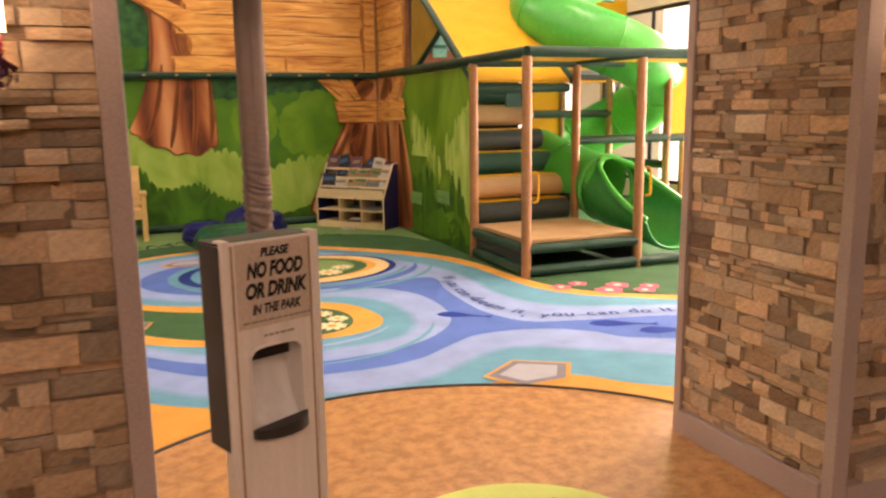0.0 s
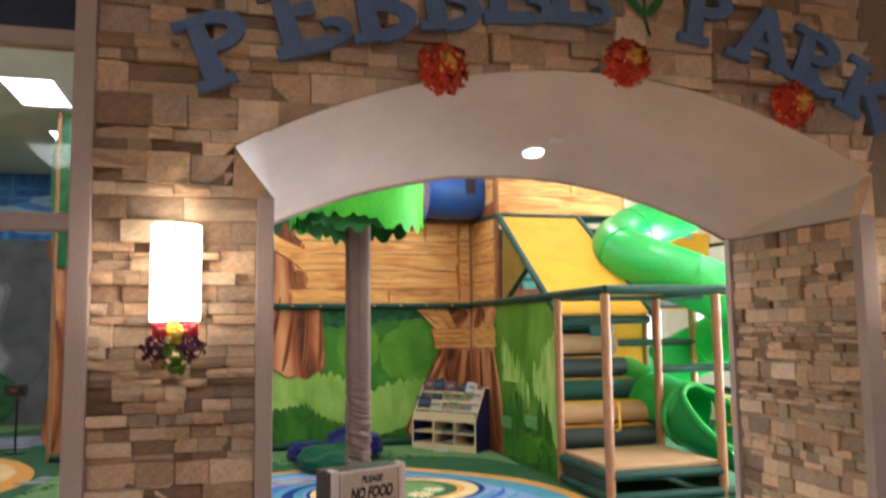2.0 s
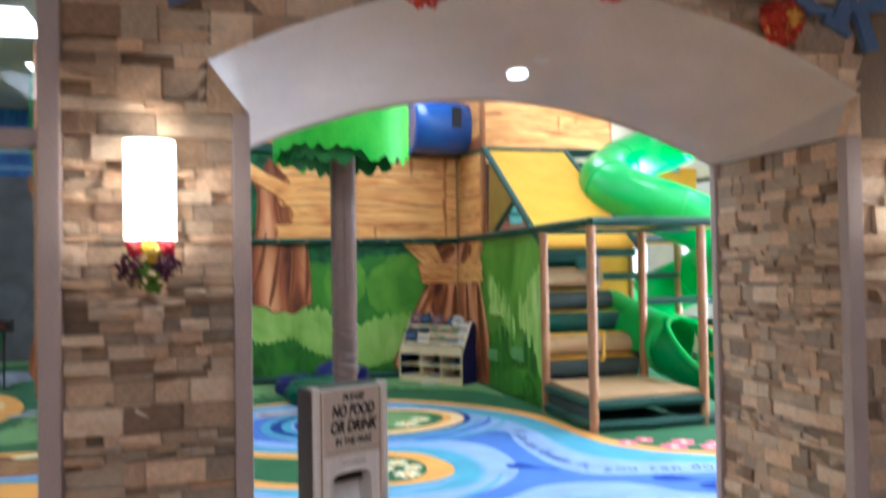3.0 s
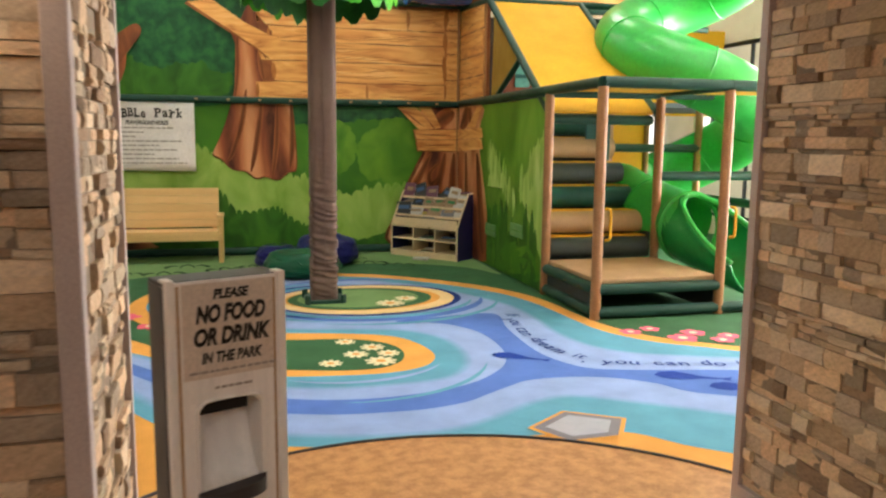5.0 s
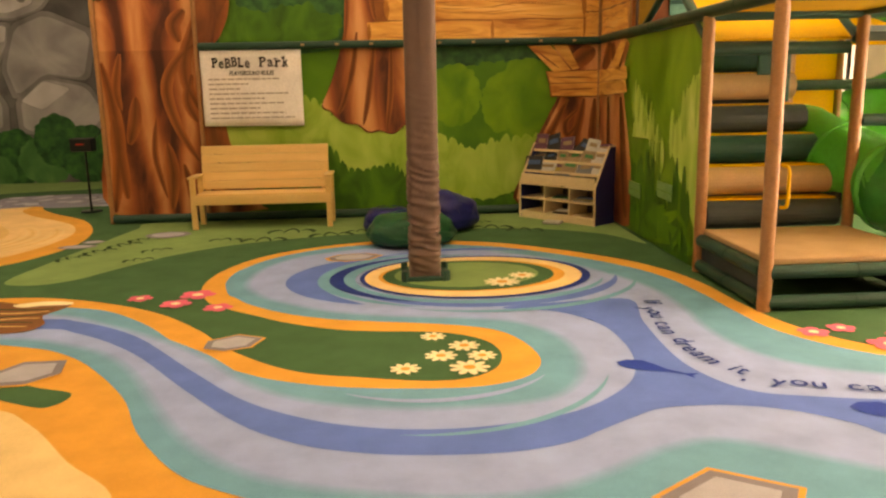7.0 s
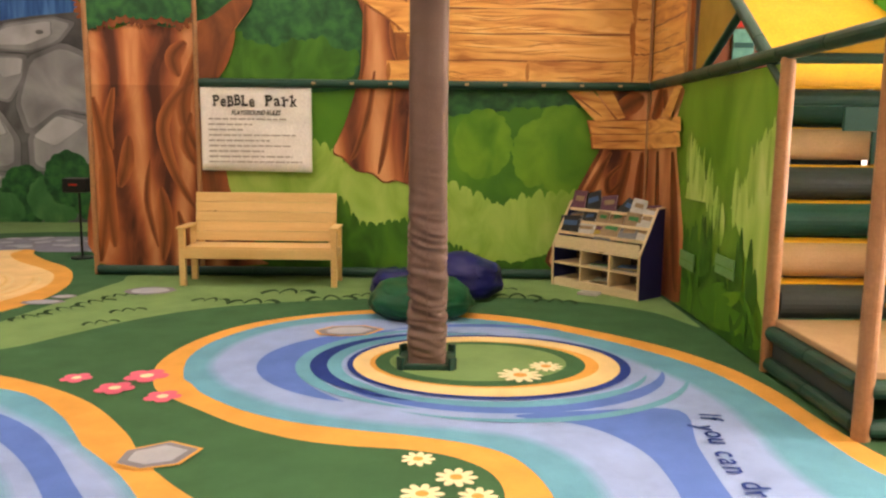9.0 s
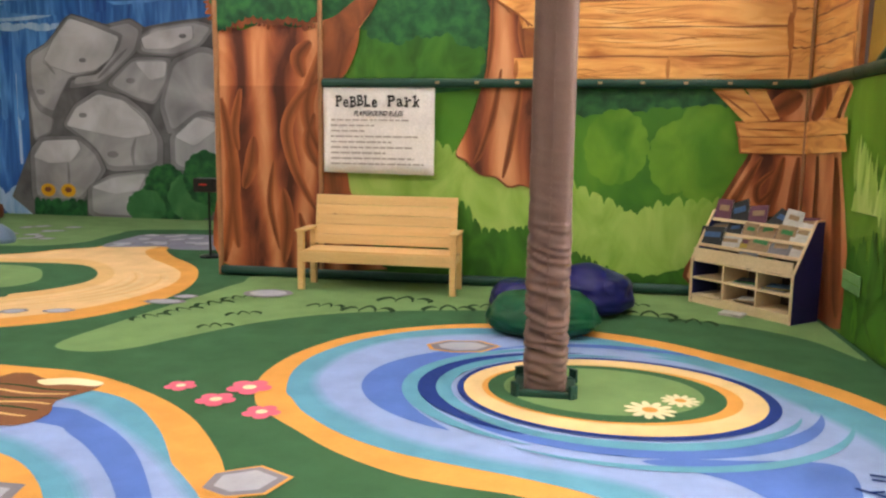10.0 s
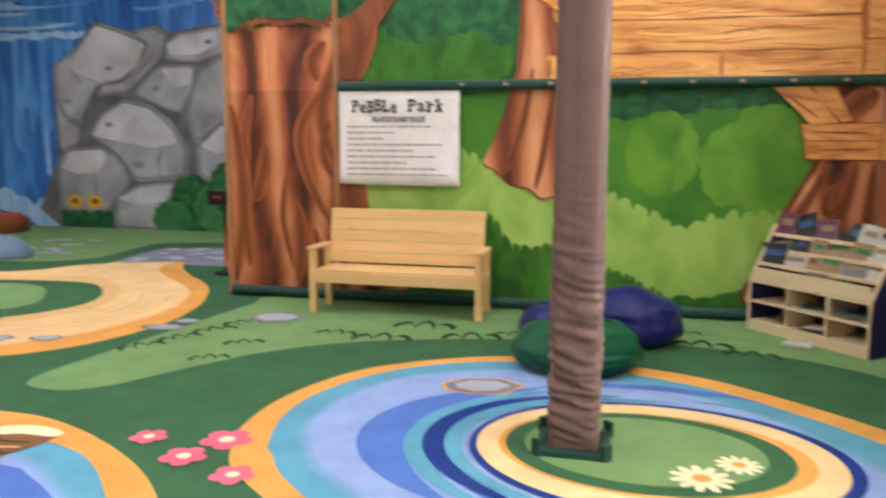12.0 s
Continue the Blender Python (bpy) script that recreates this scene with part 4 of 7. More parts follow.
# rounded bushes behind the band
for k, (u, v, a, b, mat) in enumerate(((2.15, 1.35, 0.3, 0.36, M_MU_GREEN), (2.55, 1.45, 0.30, 0.36, M_MU_BUSH), (2.88, 1.38, 0.24, 0.34, M_MU_GREEN), (3.1, 1.35, 0.22, 0.34, M_MU_BUSH), (3.45, 1.42, 0.36, 0.52, M_MU_BUSH), (0.75, 1.55, 0.3, 0.3, M_MU_GREEN))):
    mu("bush", lobes(ring(u, v, a, b, 14), 0, 0.025, 0.13, 20 + k, 3), 2 + (k % 2), mat)
mu("dark_band", fringe(2.0, 3.6, smooth_fn((2.0, 1.72), (3.6, 1.85)), lambda u: 2.02, 7, 0.03, 9), 2, M_MU_DARK)
# the light band of bushes and the dark ones before it
mu("light_bush", fringe(-0.4, 3.95, smooth_fn((-0.4, 1.2), (0.1, 1.28), (0.75, 1.42), (1.15, 1.18), (1.6, 1.08), (2.1, 1.02), (2.7, 0.80), (3.2, 0.88), (3.6, 0.92), (3.95, 0.9)), lambda u: 0.12, 44, 0.065, 1), 4, M_MU_LIGHT)
mu("dark_bush", fringe(0.7, 2.6, smooth_fn((0.7, 0.62), (1.0, 0.84), (1.25, 0.55), (1.7, 0.58), (2.1, 0.40), (2.6, 0.16)), lambda u: 0.10, 26, 0.06, 2), 7, M_MU_DEEP)
mu("dark_bush", fringe(-0.5, 0.8, smooth_fn((-0.5, 0.5), (0.2, 0.7), (0.8, 0.62)), lambda u: 0.10, 8, 0.05, 6), 7, M_MU_DEEP)
mu("dark_bush", fringe(2.4, 4.0, smooth_fn((2.4, 0.14), (4.0, 0.30)), lambda u: 0.10, 9, 0.03, 7), 7, M_MU_DEEP)

# first tree
TRUNK = [(-1.60, 0.12), (-1.60, 1.2), (-1.60, 2.0), (-1.58, 2.66), (-1.35, 2.60), (-1.05, 2.68), (-0.75, 2.62), (-0.50, 2.68), (-0.28, 2.75), (0.05, 2.98), (0.12, 2.86), (-0.10, 2.55), (-0.24, 2.25), (-0.33, 1.8), (-0.30, 1.4), (-0.16, 0.95), (0.02, 0.55), (0.15, 0.2), (0.1, 0.12)]
mu("tree_trunk", curve2(TRUNK, 4), 9, M_MU_BARK)
mu("tree_trunk_lower", [(u, min(v, 2.03)) for u, v in curve2(TRUNK, 4)], 10, M_MU_BARK_LOW)


def streak(u0, v0, u1, v1, w, level, mat, bend=0.0, parent=None, place=on_back):
    """A tapered brush stroke."""
    left, right = [], []
    for k in range(13):
        t = k / 12
        u, v = u0 + (u1 - u0) * t + bend * math.sin(math.pi * t), v0 + (v1 - v0) * t
        du, dv = (u1 - u0) + bend * math.pi * math.cos(math.pi * t), v1 - v0
        ln = math.hypot(du, dv) or 1
        h = w / 2 * math.sin(math.pi * min(max(t, 0.02), 0.98)) ** 0.6
        left.append((u - dv / ln * h, v + du / ln * h)), right.append((u + dv / ln * h, v - du / ln * h))
    return part("brush_stroke", strip(left, right, place(level)), mat, parent or mural)


def fold(pts, w, level, parent=None, place=on_back):
    """A soft painted fold of the bark: five brush strokes, each within the one before, towards the darkest tone."""
    line = [(p.x, p.y) for p in spline([(a, b, 0) for a, b in pts], 6, False)]
    n = len(line) - 1
    for j, (k, mat) in enumerate(zip((1.0, 0.8, 0.6, 0.4, 0.2), FOLD_DARK)):
        left, right = [], []
        for i, (u, v) in enumerate(line):
            (ua, va), (ub, vb) = line[max(i - 1, 0)], line[min(i + 1, n)]
            ln = math.hypot(ub - ua, vb - va) or 1
            h = k * w / 2 * math.sin(math.pi * min(max(i / n, 0.03), 0.97)) ** 0.55
            left.append((u - (vb - va) / ln * h, v + (ub - ua) / ln * h)), right.append((u + (vb - va) / ln * h, v - (ub - ua) / ln * h))
        part("brush_stroke", strip(left, right, place(level + j)), mat, parent or mural)


for pts, w in (([(-0.34, 2.22), (-0.55, 2.05), (-0.74, 1.86), (-0.85, 1.62), (-0.82, 1.35), (-0.70, 1.02), (-0.50, 0.68)], 0.13), ([(-0.58, 2.48), (-0.72, 2.32), (-0.66, 2.12)], 0.16), ([(-1.50, 1.25), (-1.47, 0.8), (-1.42, 0.3)], 0.16),
               ([(-0.42, 1.6), (-0.36, 1.2), (-0.28, 0.7), (-0.05, 0.25)], 0.30), ([(-1.36, 2.0), (-1.44, 1.6), (-1.40, 1.35)], 0.10), ([(-0.72, 0.7), (-0.64, 0.3), (-0.62, 0.14)], 0.10), ([(-0.12, 2.72), (-0.2, 2.45), (-0.30, 2.1)], 0.22), ([(-0.55, 1.75), (-0.62, 1.45), (-0.52, 1.2)], 0.12), ([(0.02, 2.86), (-0.2, 2.66), (-0.42, 2.62)], 0.16), ([(-1.0, 1.25), (-1.05, 0.8), (-0.95, 0.3)], 0.07)):
    fold(pts, w * 1.1, 11)
for pts in ([(-1.58, 1.9), (-1.50, 1.5), (-1.46, 1.0), (-1.52, 0.5), (-1.58, 0.14)], [(-0.42, 2.5), (-0.52, 2.2), (-0.62, 1.9), (-0.60, 1.6), (-0.46, 1.3)], [(-0.9, 0.95), (-0.86, 0.6), (-0.9, 0.16)], [(-1.22, 1.5), (-1.26, 1.2), (-1.34, 0.95)]):
    fold(pts, 0.16, 11)
mu("tree_branch", curve2([(-0.45, 2.05), (-0.46, 2.60), (-0.28, 2.75), (0.05, 2.98), (0.12, 2.86), (-0.10, 2.55), (-0.24, 2.25), (-0.33, 1.8), (-0.43, 1.75)], 4), 16, M_MU_BARK_DK)
mu("leaf_fringe", lobes([(-1.62, 2.68), (-1.4, 2.64), (-1.2, 2.69), (-1.0, 2.65), (-0.8, 2.68), (-0.6, 2.64), (-0.5, 2.8), (-0.7, 3.0), (-1.62, 3.0)], 0, 0.045, 0.06, 5, 4), 17, M_MU_BARK_DK)
mu("leaf_fringe", lobes([(-1.62, 2.74), (-1.4, 2.70), (-1.2, 2.75), (-1.0, 2.71), (-0.8, 2.74), (-0.55, 2.72), (-0.4, 3.2), (-0.7, 4.5), (-1.62, 4.5)], 0, 0.03, 0.08, 6, 4), 19, M_MU_DARK)

# second tree, cut off below by its ragged bark
STUMP = [(1.25, 3.05), (1.33, 2.6), (1.22, 2.05), (1.08, 1.62), (0.96, 1.37), (1.06, 1.30), (1.12, 1.24), (1.22, 1.16), (1.38, 1.13), (1.50, 1.04), (1.62, 1.06), (1.78, 1.02), (1.92, 1.12), (2.03, 1.18), (2.02, 1.6), (1.98, 2.05), (1.9, 3.0)]
mu("tree_trunk_edge", [(u + (0.016 if u > 1.5 else -0.010), v - (0.016 if v < 1.5 else 0.0)) for u, v in curve2(STUMP, 4)], 8, M_MU_BARK_DK)
mu("tree_trunk", curve2(STUMP, 4), 9, M_MU_BARK)
for pts, w, dark in (([(1.46, 2.95), (1.40, 2.4), (1.30, 2.0), (1.12, 1.5)], 0.11, 0), ([(1.40, 2.2), (1.34, 1.8), (1.22, 1.4), (1.14, 1.26)], 0.10, 1), ([(1.52, 2.2), (1.47, 1.8), (1.36, 1.4), (1.30, 1.2)], 0.11, 0), ([(1.60, 2.3), (1.58, 1.9), (1.50, 1.4), (1.44, 1.12)], 0.10, 1), ([(1.70, 2.05), (1.68, 1.6), (1.60, 1.15)], 0.11, 0), ([(1.80, 2.05), (1.78, 1.5), (1.72, 1.06)], 0.10, 1),
                     ([(1.90, 2.05), (1.90, 1.6), (1.84, 1.15)], 0.11, 0), ([(1.98, 2.05), (1.99, 1.5), (1.95, 1.16)], 0.10, 1), ([(1.30, 2.95), (1.30, 2.5), (1.26, 2.1)], 0.08, 1), ([(1.62, 3.0), (1.60, 2.6), (1.64, 2.3)], 0.13, 1)):
    if dark:
        fold(pts, w * 0.75, 10)

# the tree house: plank boards with dark joints, on the back and round the corner
mu("board_gap", [(1.62, 2.06), (MX - 0.01, 2.06), (MX - 0.01, 3.45), (1.62, 3.45)], 13, M_MU_GAP)
plank_wall = tagged(part("wall_mural_upper", boxed(MX, MX + 0.04, 10.15, MY, 2.08, 4.6), M_MU_GAP), "printed plank fabric of the tree house beside the corner", "mural wall", kind="structure")
rng = random.Random(12)


def boards(u0, u1, v0, v1, rows, level, parent, place, ragged=0.0):
    """Painted planks of uneven height with thin wavering joints, curved grain and dark ends."""
    cuts = [v0] + [v0 + (v1 - v0) * (k + rng.uniform(-0.22, 0.22)) / rows for k in range(1, rows)] + [v1]
    for v, top in zip(cuts, cuts[1:]):
        h = top - v
        u = u0 + (rng.uniform(-ragged, ragged) if ragged else 0)
        while u < u1 - 0.05:
            w = min(rng.uniform(0.9, 2.4), u1 - u)
            if u1 - u - w < 0.45:
                w = u1 - u
            n, skew = 10, rng.uniform(-0.05, 0.05)
            p, q = rng.uniform(0, 6), rng.uniform(0, 6)
            low = [(u + 0.005 + (w - 0.01) * k / n, v + 0.007 + 0.006 * math.sin(p + 1.7 * k)) for k in range(n + 1)]
            high = [(u + 0.005 + skew + (w - 0.01 - skew) * k / n, top - 0.007 + 0.006 * math.sin(q + 1.4 * k)) for k in range(n + 1)]
            mu("board", low + high[::-1], level, M_MU_PLANK, parent, place)
            for e in (0.0, 1.0):
                su = u + w * e
                streak(su, v + 0.03, su + rng.uniform(-0.03, 0.03), top - 0.03, rng.uniform(0.02, 0.07), level + 1, M_MU_GRAIN, 0.0, parent, place)
            for _ in range(int(3 + w * 4)):
                su = u + rng.uniform(0.03, 0.7) * w
                sv = v + rng.uniform(0.15, 0.85) * h
                span = min(rng.uniform(0.3, 1.0), u + w - su - 0.03)
                left, right, amp, ph, wd = [], [], rng.uniform(0.005, 0.03), rng.uniform(0, 6), rng.uniform(0.005, 0.012)
                for k in range(11):
                    cv = min(max(sv + amp * math.sin(ph + k * 0.42), v + 0.02), top - 0.02)
                    hw_ = wd / 2 * math.sin(math.pi * (k + 0.3) / 10.6)
                    left.append((su + span * k / 10, cv + hw_)), right.append((su + span * k / 10, cv - hw_))
                part("brush_stroke", strip(left, right, place(level + 1)), M_MU_GRAIN, parent)
            u += w


boards(1.66, 4.10, 2.07, 3.33, 5, 15, mural, on_back, 0.12)
boards(4.10, 4.30, 2.07, 3.33, 4, 15, mural, on_back)
boards(10.25, MY - 0.02, 2.10, 3.33, 4, 1, plank_wall, on_side)
boards(10.25, MY - 0.02, 3.50, 4.55, 4, 1, plank_wall, on_side)
mu("board_gap", [(1.0, 3.50), (MX - 0.01, 3.50), (MX - 0.01, 4.72), (1.0, 4.72)], 13, M_MU_GAP)
boards(1.02, 4.30, 3.50, 4.72, 5, 15, mural, on_back)
# struts of the tree house
mu("board", [(0.70, 3.28), (0.98, 3.34), (1.40, 3.06), (1.86, 2.84), (1.70, 2.62), (1.55, 2.74)], 18, M_MU_PLANK)
mu("board_edge", [(0.66, 3.26), (0.72, 3.30), (1.56, 2.77), (1.71, 2.65), (1.70, 2.60), (1.54, 2.72)], 17, M_MU_GAP)
mu("board", [(1.45, 3.3), (1.75, 2.95), (1.66, 2.6), (1.35, 3.1)], 16, M_MU_BARK_DK)

# third tree with its plank collar, across the corner
mu("tree_trunk_edge", curve2([(4.31, 0.12), (3.31, 0.12), (3.38, 0.5), (3.52, 0.86), (3.70, 1.22), (3.80, 1.42), (3.85, 1.7), (3.78, 2.02), (4.31, 2.02)], 4), 8, M_MU_BARK_DK)
mu("tree_trunk", curve2([(4.31, 0.12), (3.35, 0.12), (3.42, 0.5), (3.56, 0.85), (3.74, 1.2), (3.84, 1.42), (3.85, 1.7), (3.78, 2.02), (4.31, 2.02)], 4), 9, M_MU_BARK)
mu("tree_trunk", curve2([(MY, 0.12), (9.85, 0.08), (9.95, 0.5), (10.15, 1.0), (10.35, 1.42), (10.36, 1.75), (10.25, 2.0), (MY, 2.0)], 4), 2, M_MU_BARK, side, on_side)
for pts, w, dark in (([(3.92, 1.38), (3.70, 0.95), (3.50, 0.5), (3.42, 0.15)], 0.12, 1), ([(3.98, 1.38), (3.85, 1.05), (3.66, 0.6)], 0.13, 0), ([(4.04, 1.25), (3.90, 1.1), (3.92, 0.95), (4.05, 1.08)], 0.08, 1), ([(4.12, 1.38), (4.02, 0.95), (3.86, 0.4)], 0.13, 1), ([(4.16, 1.2), (4.12, 0.8), (4.0, 0.3)], 0.10, 0), ([(4.25, 1.38), (4.22, 0.8), (4.18, 0.2)], 0.12, 1), ([(3.95, 1.78), (4.1, 1.88), (4.24, 1.96)], 0.24, 1)):
    if dark:
        fold(pts, w * 0.9, 10)
for pts, w, dark in (([(11.2, 1.4), (11.22, 0.8), (11.2, 0.15)], 0.2, 0), ([(10.98, 1.4), (10.94, 0.8), (10.92, 0.15)], 0.18, 1), ([(10.72, 1.4), (10.66, 0.8), (10.55, 0.15)], 0.22, 0), ([(10.46, 1.4), (10.34, 0.9), (10.2, 0.3), (10.1, 0.12)], 0.3, 1), ([(11.25, 1.75), (11.0, 1.9), (10.9, 2.0)], 0.3, 1), ([(10.75, 1.75), (10.8, 1.9), (10.85, 2.0)], 0.2, 1)):
    if dark:
        fold(pts, w * 0.9, 3, side, on_side)
for pts in ([(3.42, 2.02), (3.70, 2.02), (3.95, 1.72), (3.74, 1.70)], [(3.72, 2.02), (3.90, 2.02), (4.05, 1.74), (3.97, 1.72)], [(3.66, 1.70), (4.305, 1.71), (4.305, 1.575), (3.70, 1.57)], [(3.70, 1.56), (4.305, 1.565), (4.305, 1.41), (3.72, 1.42)]):
    mu("board_edge", [(u + (0.014 if u < 3.95 else -0.0) * -1, v + (0.012 if v > 1.63 else -0.012)) for u, v in pts], 16, M_MU_GAP)
    mu("board", pts, 18, M_MU_PLANK)
for pts in ([(MY - 0.01, 1.71), (10.20, 1.73), (10.16, 1.60), (MY - 0.01, 1.575)], [(MY - 0.01, 1.565), (10.22, 1.59), (10.14, 1.46), (MY - 0.01, 1.41)], [(10.2, 2.0), (10.45, 2.0), (10.85, 1.74), (10.5, 1.73)]):
    mu("board", pts, 10, M_MU_PLANK, side, on_side)
for u0, v0, u1, v1 in ((3.75, 1.64, 4.2, 1.63), (3.8, 1.49, 4.25, 1.5), (3.5, 1.97, 3.8, 1.75)):
    streak(u0, v0, u1, v1, 0.02, 20, M_MU_GAP)

# foliage on the side fabric
mu("light_bush", fringe(8.12, 10.05, smooth_fn((8.12, 1.62), (8.35, 1.50), (8.7, 1.12), (9.0, 0.92), (9.25, 1.02), (9.6, 1.22), (9.85, 1.25), (10.05, 0.95)), lambda u: 0.3, 34, 0.06, 31), 1, M_MU_LIME, side, on_side)
mu("dark_bush", fringe(8.12, 10.0, smooth_fn((8.12, 0.15), (8.6, 0.30), (9.2, 0.45), (9.7, 0.60), (10.0, 0.5)), lambda u: 0.01, 14, 0.12, 32), 2, M_MU_DEEP, side, on_side)
rng = random.Random(5)
for k in range(26):
    u = rng.uniform(8.15, 10.0)
    v = 1.05 + 0.5 * abs(math.sin((u - 9.05) * 1.4))
    streak(u, v - 0.35, u + rng.uniform(-0.03, 0.03), v + rng.uniform(-0.02, 0.10), rng.uniform(0.05, 0.10), 2, (M_MU_LIGHT, M_MU_LIME)[k % 2], rng.uniform(-0.02, 0.02), side, on_side)
for k in range(22):
    u = rng.uniform(8.3, 9.95)
    streak(u, 0.30, u + rng.uniform(-0.05, 0.05), rng.uniform(0.55, 0.92), rng.uniform(0.07, 0.14), 3, M_MU_DEEP, rng.uniform(-0.03, 0.03), side, on_side)
for k in range(15):
    u, far = 9.60 + rng.uniform(-0.25, 0.15), rng.uniform(0.3, 1.35)
    streak(u, 0.03 + rng.uniform(0, 0.05), u - far, 0.62 - 0.30 * far + rng.uniform(-0.12, 0.08), rng.uniform(0.09, 0.16), 4 + k % 3, (M_MU_BUSH, M_MU_DEEP, M_MU_GREEN)[k % 3], rng.uniform(0.04, 0.14), side, on_side)
for k in range(14):
    u = rng.uniform(8.15, 9.95)
    streak(u, rng.uniform(0.03, 0.12), u + rng.uniform(-0.3, 0.3), rng.uniform(0.2, 0.42), rng.uniform(0.04, 0.09), 7, (M_MU_BUSH, M_MU_DEEP, M_MU_GREEN)[k % 3], rng.uniform(-0.08, 0.08), side, on_side)

# ---- the rock and waterfall mural on the far wall ----
rock = tagged(part("wall_mural_rock", boxed(-12.2, 4.0, 16.3, 16.42, 0, 4.8), M_MU_WATER), "wall painted with grey boulders and a blue waterfall", "mural wall", kind="structure")


def ru(name, pts, level, mat):
    return part(name, sheet(pts, on_rock(level)), mat, rock)


rng = random.Random(8)


def drip(u, top, length, w, level, mat):
    """A rounded tongue of falling water."""
    pts = [(u - w * 0.25, top), (u + w * 0.25, top)]
    pts += [(u + w * 0.5 * math.cos(t), top - length + w * math.sin(t)) for t in (radians(-d) for d in range(0, 181, 20))]
    ru("water_streak", pts, level, mat)


for k in range(58):
    w = rng.uniform(0.06, 0.2)
    drip(rng.uniform(-12.1, -7.65), 3.34, rng.uniform(0.7, 2.9), w, 1 + k % 4, (M_MU_WATER, M_MU_FOAM, M_MU_FALL, M_MU_FALL)[k % 4])
for k in range(40):
    u, v, a0 = rng.uniform(-12, 0), rng.uniform(3.55, 4.6), rng.uniform(0.3, 1.3)
    for j in range(2):
        ru("water_wave", ring(u, v, a0 * (1 - 0.25 * j), a0 * (0.13 - 0.05 * j), 24), 1 + (2 * k + j) % 5, (M_MU_FALL, M_MU_WATER, M_MU_FOAM)[(k + j) % 3])
ru("water_lip", fringe(-12.1, -6.9, lambda u: 3.37, lambda u: 3.32 - 0.07 * abs(math.sin(u * 5.0)), 26, 0.03, 44), 7, M_MU_FOAM)
for k in range(20):
    ru("water_spray", ring(rng.uniform(-12, -7.75), rng.uniform(0.05, 0.55), 0.24, 0.22, 16), 6, M_MU_FOAM)
ru("rock_mass", curve2([(-7.62, 0.0), (-7.60, 1.2), (-7.58, 2.3), (-7.55, 2.84), (-7.15, 3.06), (-6.85, 3.42), (-6.67, 3.53), (-6.45, 3.47), (-5.98, 3.37), (-5.55, 3.46), (-5.3, 3.32), (-5.07, 3.35), (-4.35, 3.44), (-3.0, 3.5), (1, 3.3), (4, 3.3), (4, 0), (-2, 0)], 3), 8, brushed("mural_rock_gap", ((0.3, (0.07, 0.07, 0.076)), (0.7, (0.16, 0.158, 0.17))), 2.0))


def inset(pts, k):
    cu, cv = sum(p[0] for p in pts) / len(pts), sum(p[1] for p in pts) / len(pts)
    return [(cu + (u - cu) * k, cv + (v - cv) * k) for u, v in pts]


def boulder(pts, level=9, lit=None):
    """A painted boulder: a dark rim, a paler face and a lit top."""
    grown = inset(pts, 1.07)
    ru("boulder", chaikin(inset(grown, 1.025), 2, 0.1), level, M_MU_ROCK_DK)
    ru("boulder_rim", chaikin(grown, 2, 0.1), level + 1, M_MU_ROCK)
    ru("boulder_face", chaikin(inset(grown, 0.88), 2, 0.12), level + 2, M_MU_ROCK_MID)
    if lit:
        ru("boulder_edge", chaikin(inset(lit, 1.09), 2, 0.09), level + 3, M_MU_ROCK)
        ru("boulder_top", chaikin(inset(lit, 1.06), 2, 0.09), level + 4, M_MU_ROCK_LT)


boulder([(-7.52, 2.82), (-7.14, 3.02), (-6.68, 3.48), (-6.45, 3.42), (-5.72, 3.19), (-5.82, 2.92), (-6.28, 2.55), (-6.74, 2.47), (-6.96, 2.11), (-7.11, 1.81), (-7.39, 1.95), (-7.53, 2.29)], 9, [(-7.2, 2.72), (-6.98, 3.1), (-6.67, 3.44), (-6.3, 3.33), (-5.78, 3.13), (-5.95, 2.8), (-6.25, 2.6), (-6.65, 2.55)])
boulder([(-7.55, 2.2), (-7.4, 1.88), (-7.1, 1.74), (-7.15, 1.5), (-7.5, 1.35)])
boulder([(-5.96, 3.33), (-5.55, 3.41), (-5.33, 3.28), (-5.45, 2.9), (-6.1, 2.38), (-6.7, 2.3), (-6.65, 2.44), (-6.2, 2.48), (-5.75, 2.95), (-5.65, 3.2)])
boulder([(-5.36, 3.16), (-5.07, 3.29), (-4.35, 3.39), (-4.0, 3.3), (-4.25, 3.0), (-4.73, 2.83), (-5.38, 2.88)], 9, [(-5.3, 3.12), (-5.05, 3.23), (-4.4, 3.32), (-4.4, 3.1), (-4.8, 2.95), (-5.25, 2.95)])
boulder([(-5.50, 2.78), (-4.82, 2.77), (-4.87, 2.42), (-5.13, 2.02), (-5.49, 2.10), (-6.0, 2.34)], 9, [(-5.45, 2.72), (-4.88, 2.72), (-4.92, 2.48), (-5.2, 2.42)])
boulder([(-4.76, 2.72), (-4.2, 2.95), (-3.4, 2.6), (-3.6, 1.8), (-4.3, 1.9), (-4.85, 1.5), (-5.0, 2.0)])
boulder([(-6.86, 1.61), (-6.64, 1.95), (-6.18, 2.21), (-5.68, 2.10), (-5.32, 1.83), (-5.05, 1.40), (-5.08, 0.92), (-6.05, 0.86), (-6.36, 1.27)], 9, [(-6.8, 1.62), (-6.6, 1.92), (-6.18, 2.15), (-5.72, 2.04), (-5.35, 1.72), (-5.25, 1.5), (-5.7, 1.42), (-6.3, 1.52)])
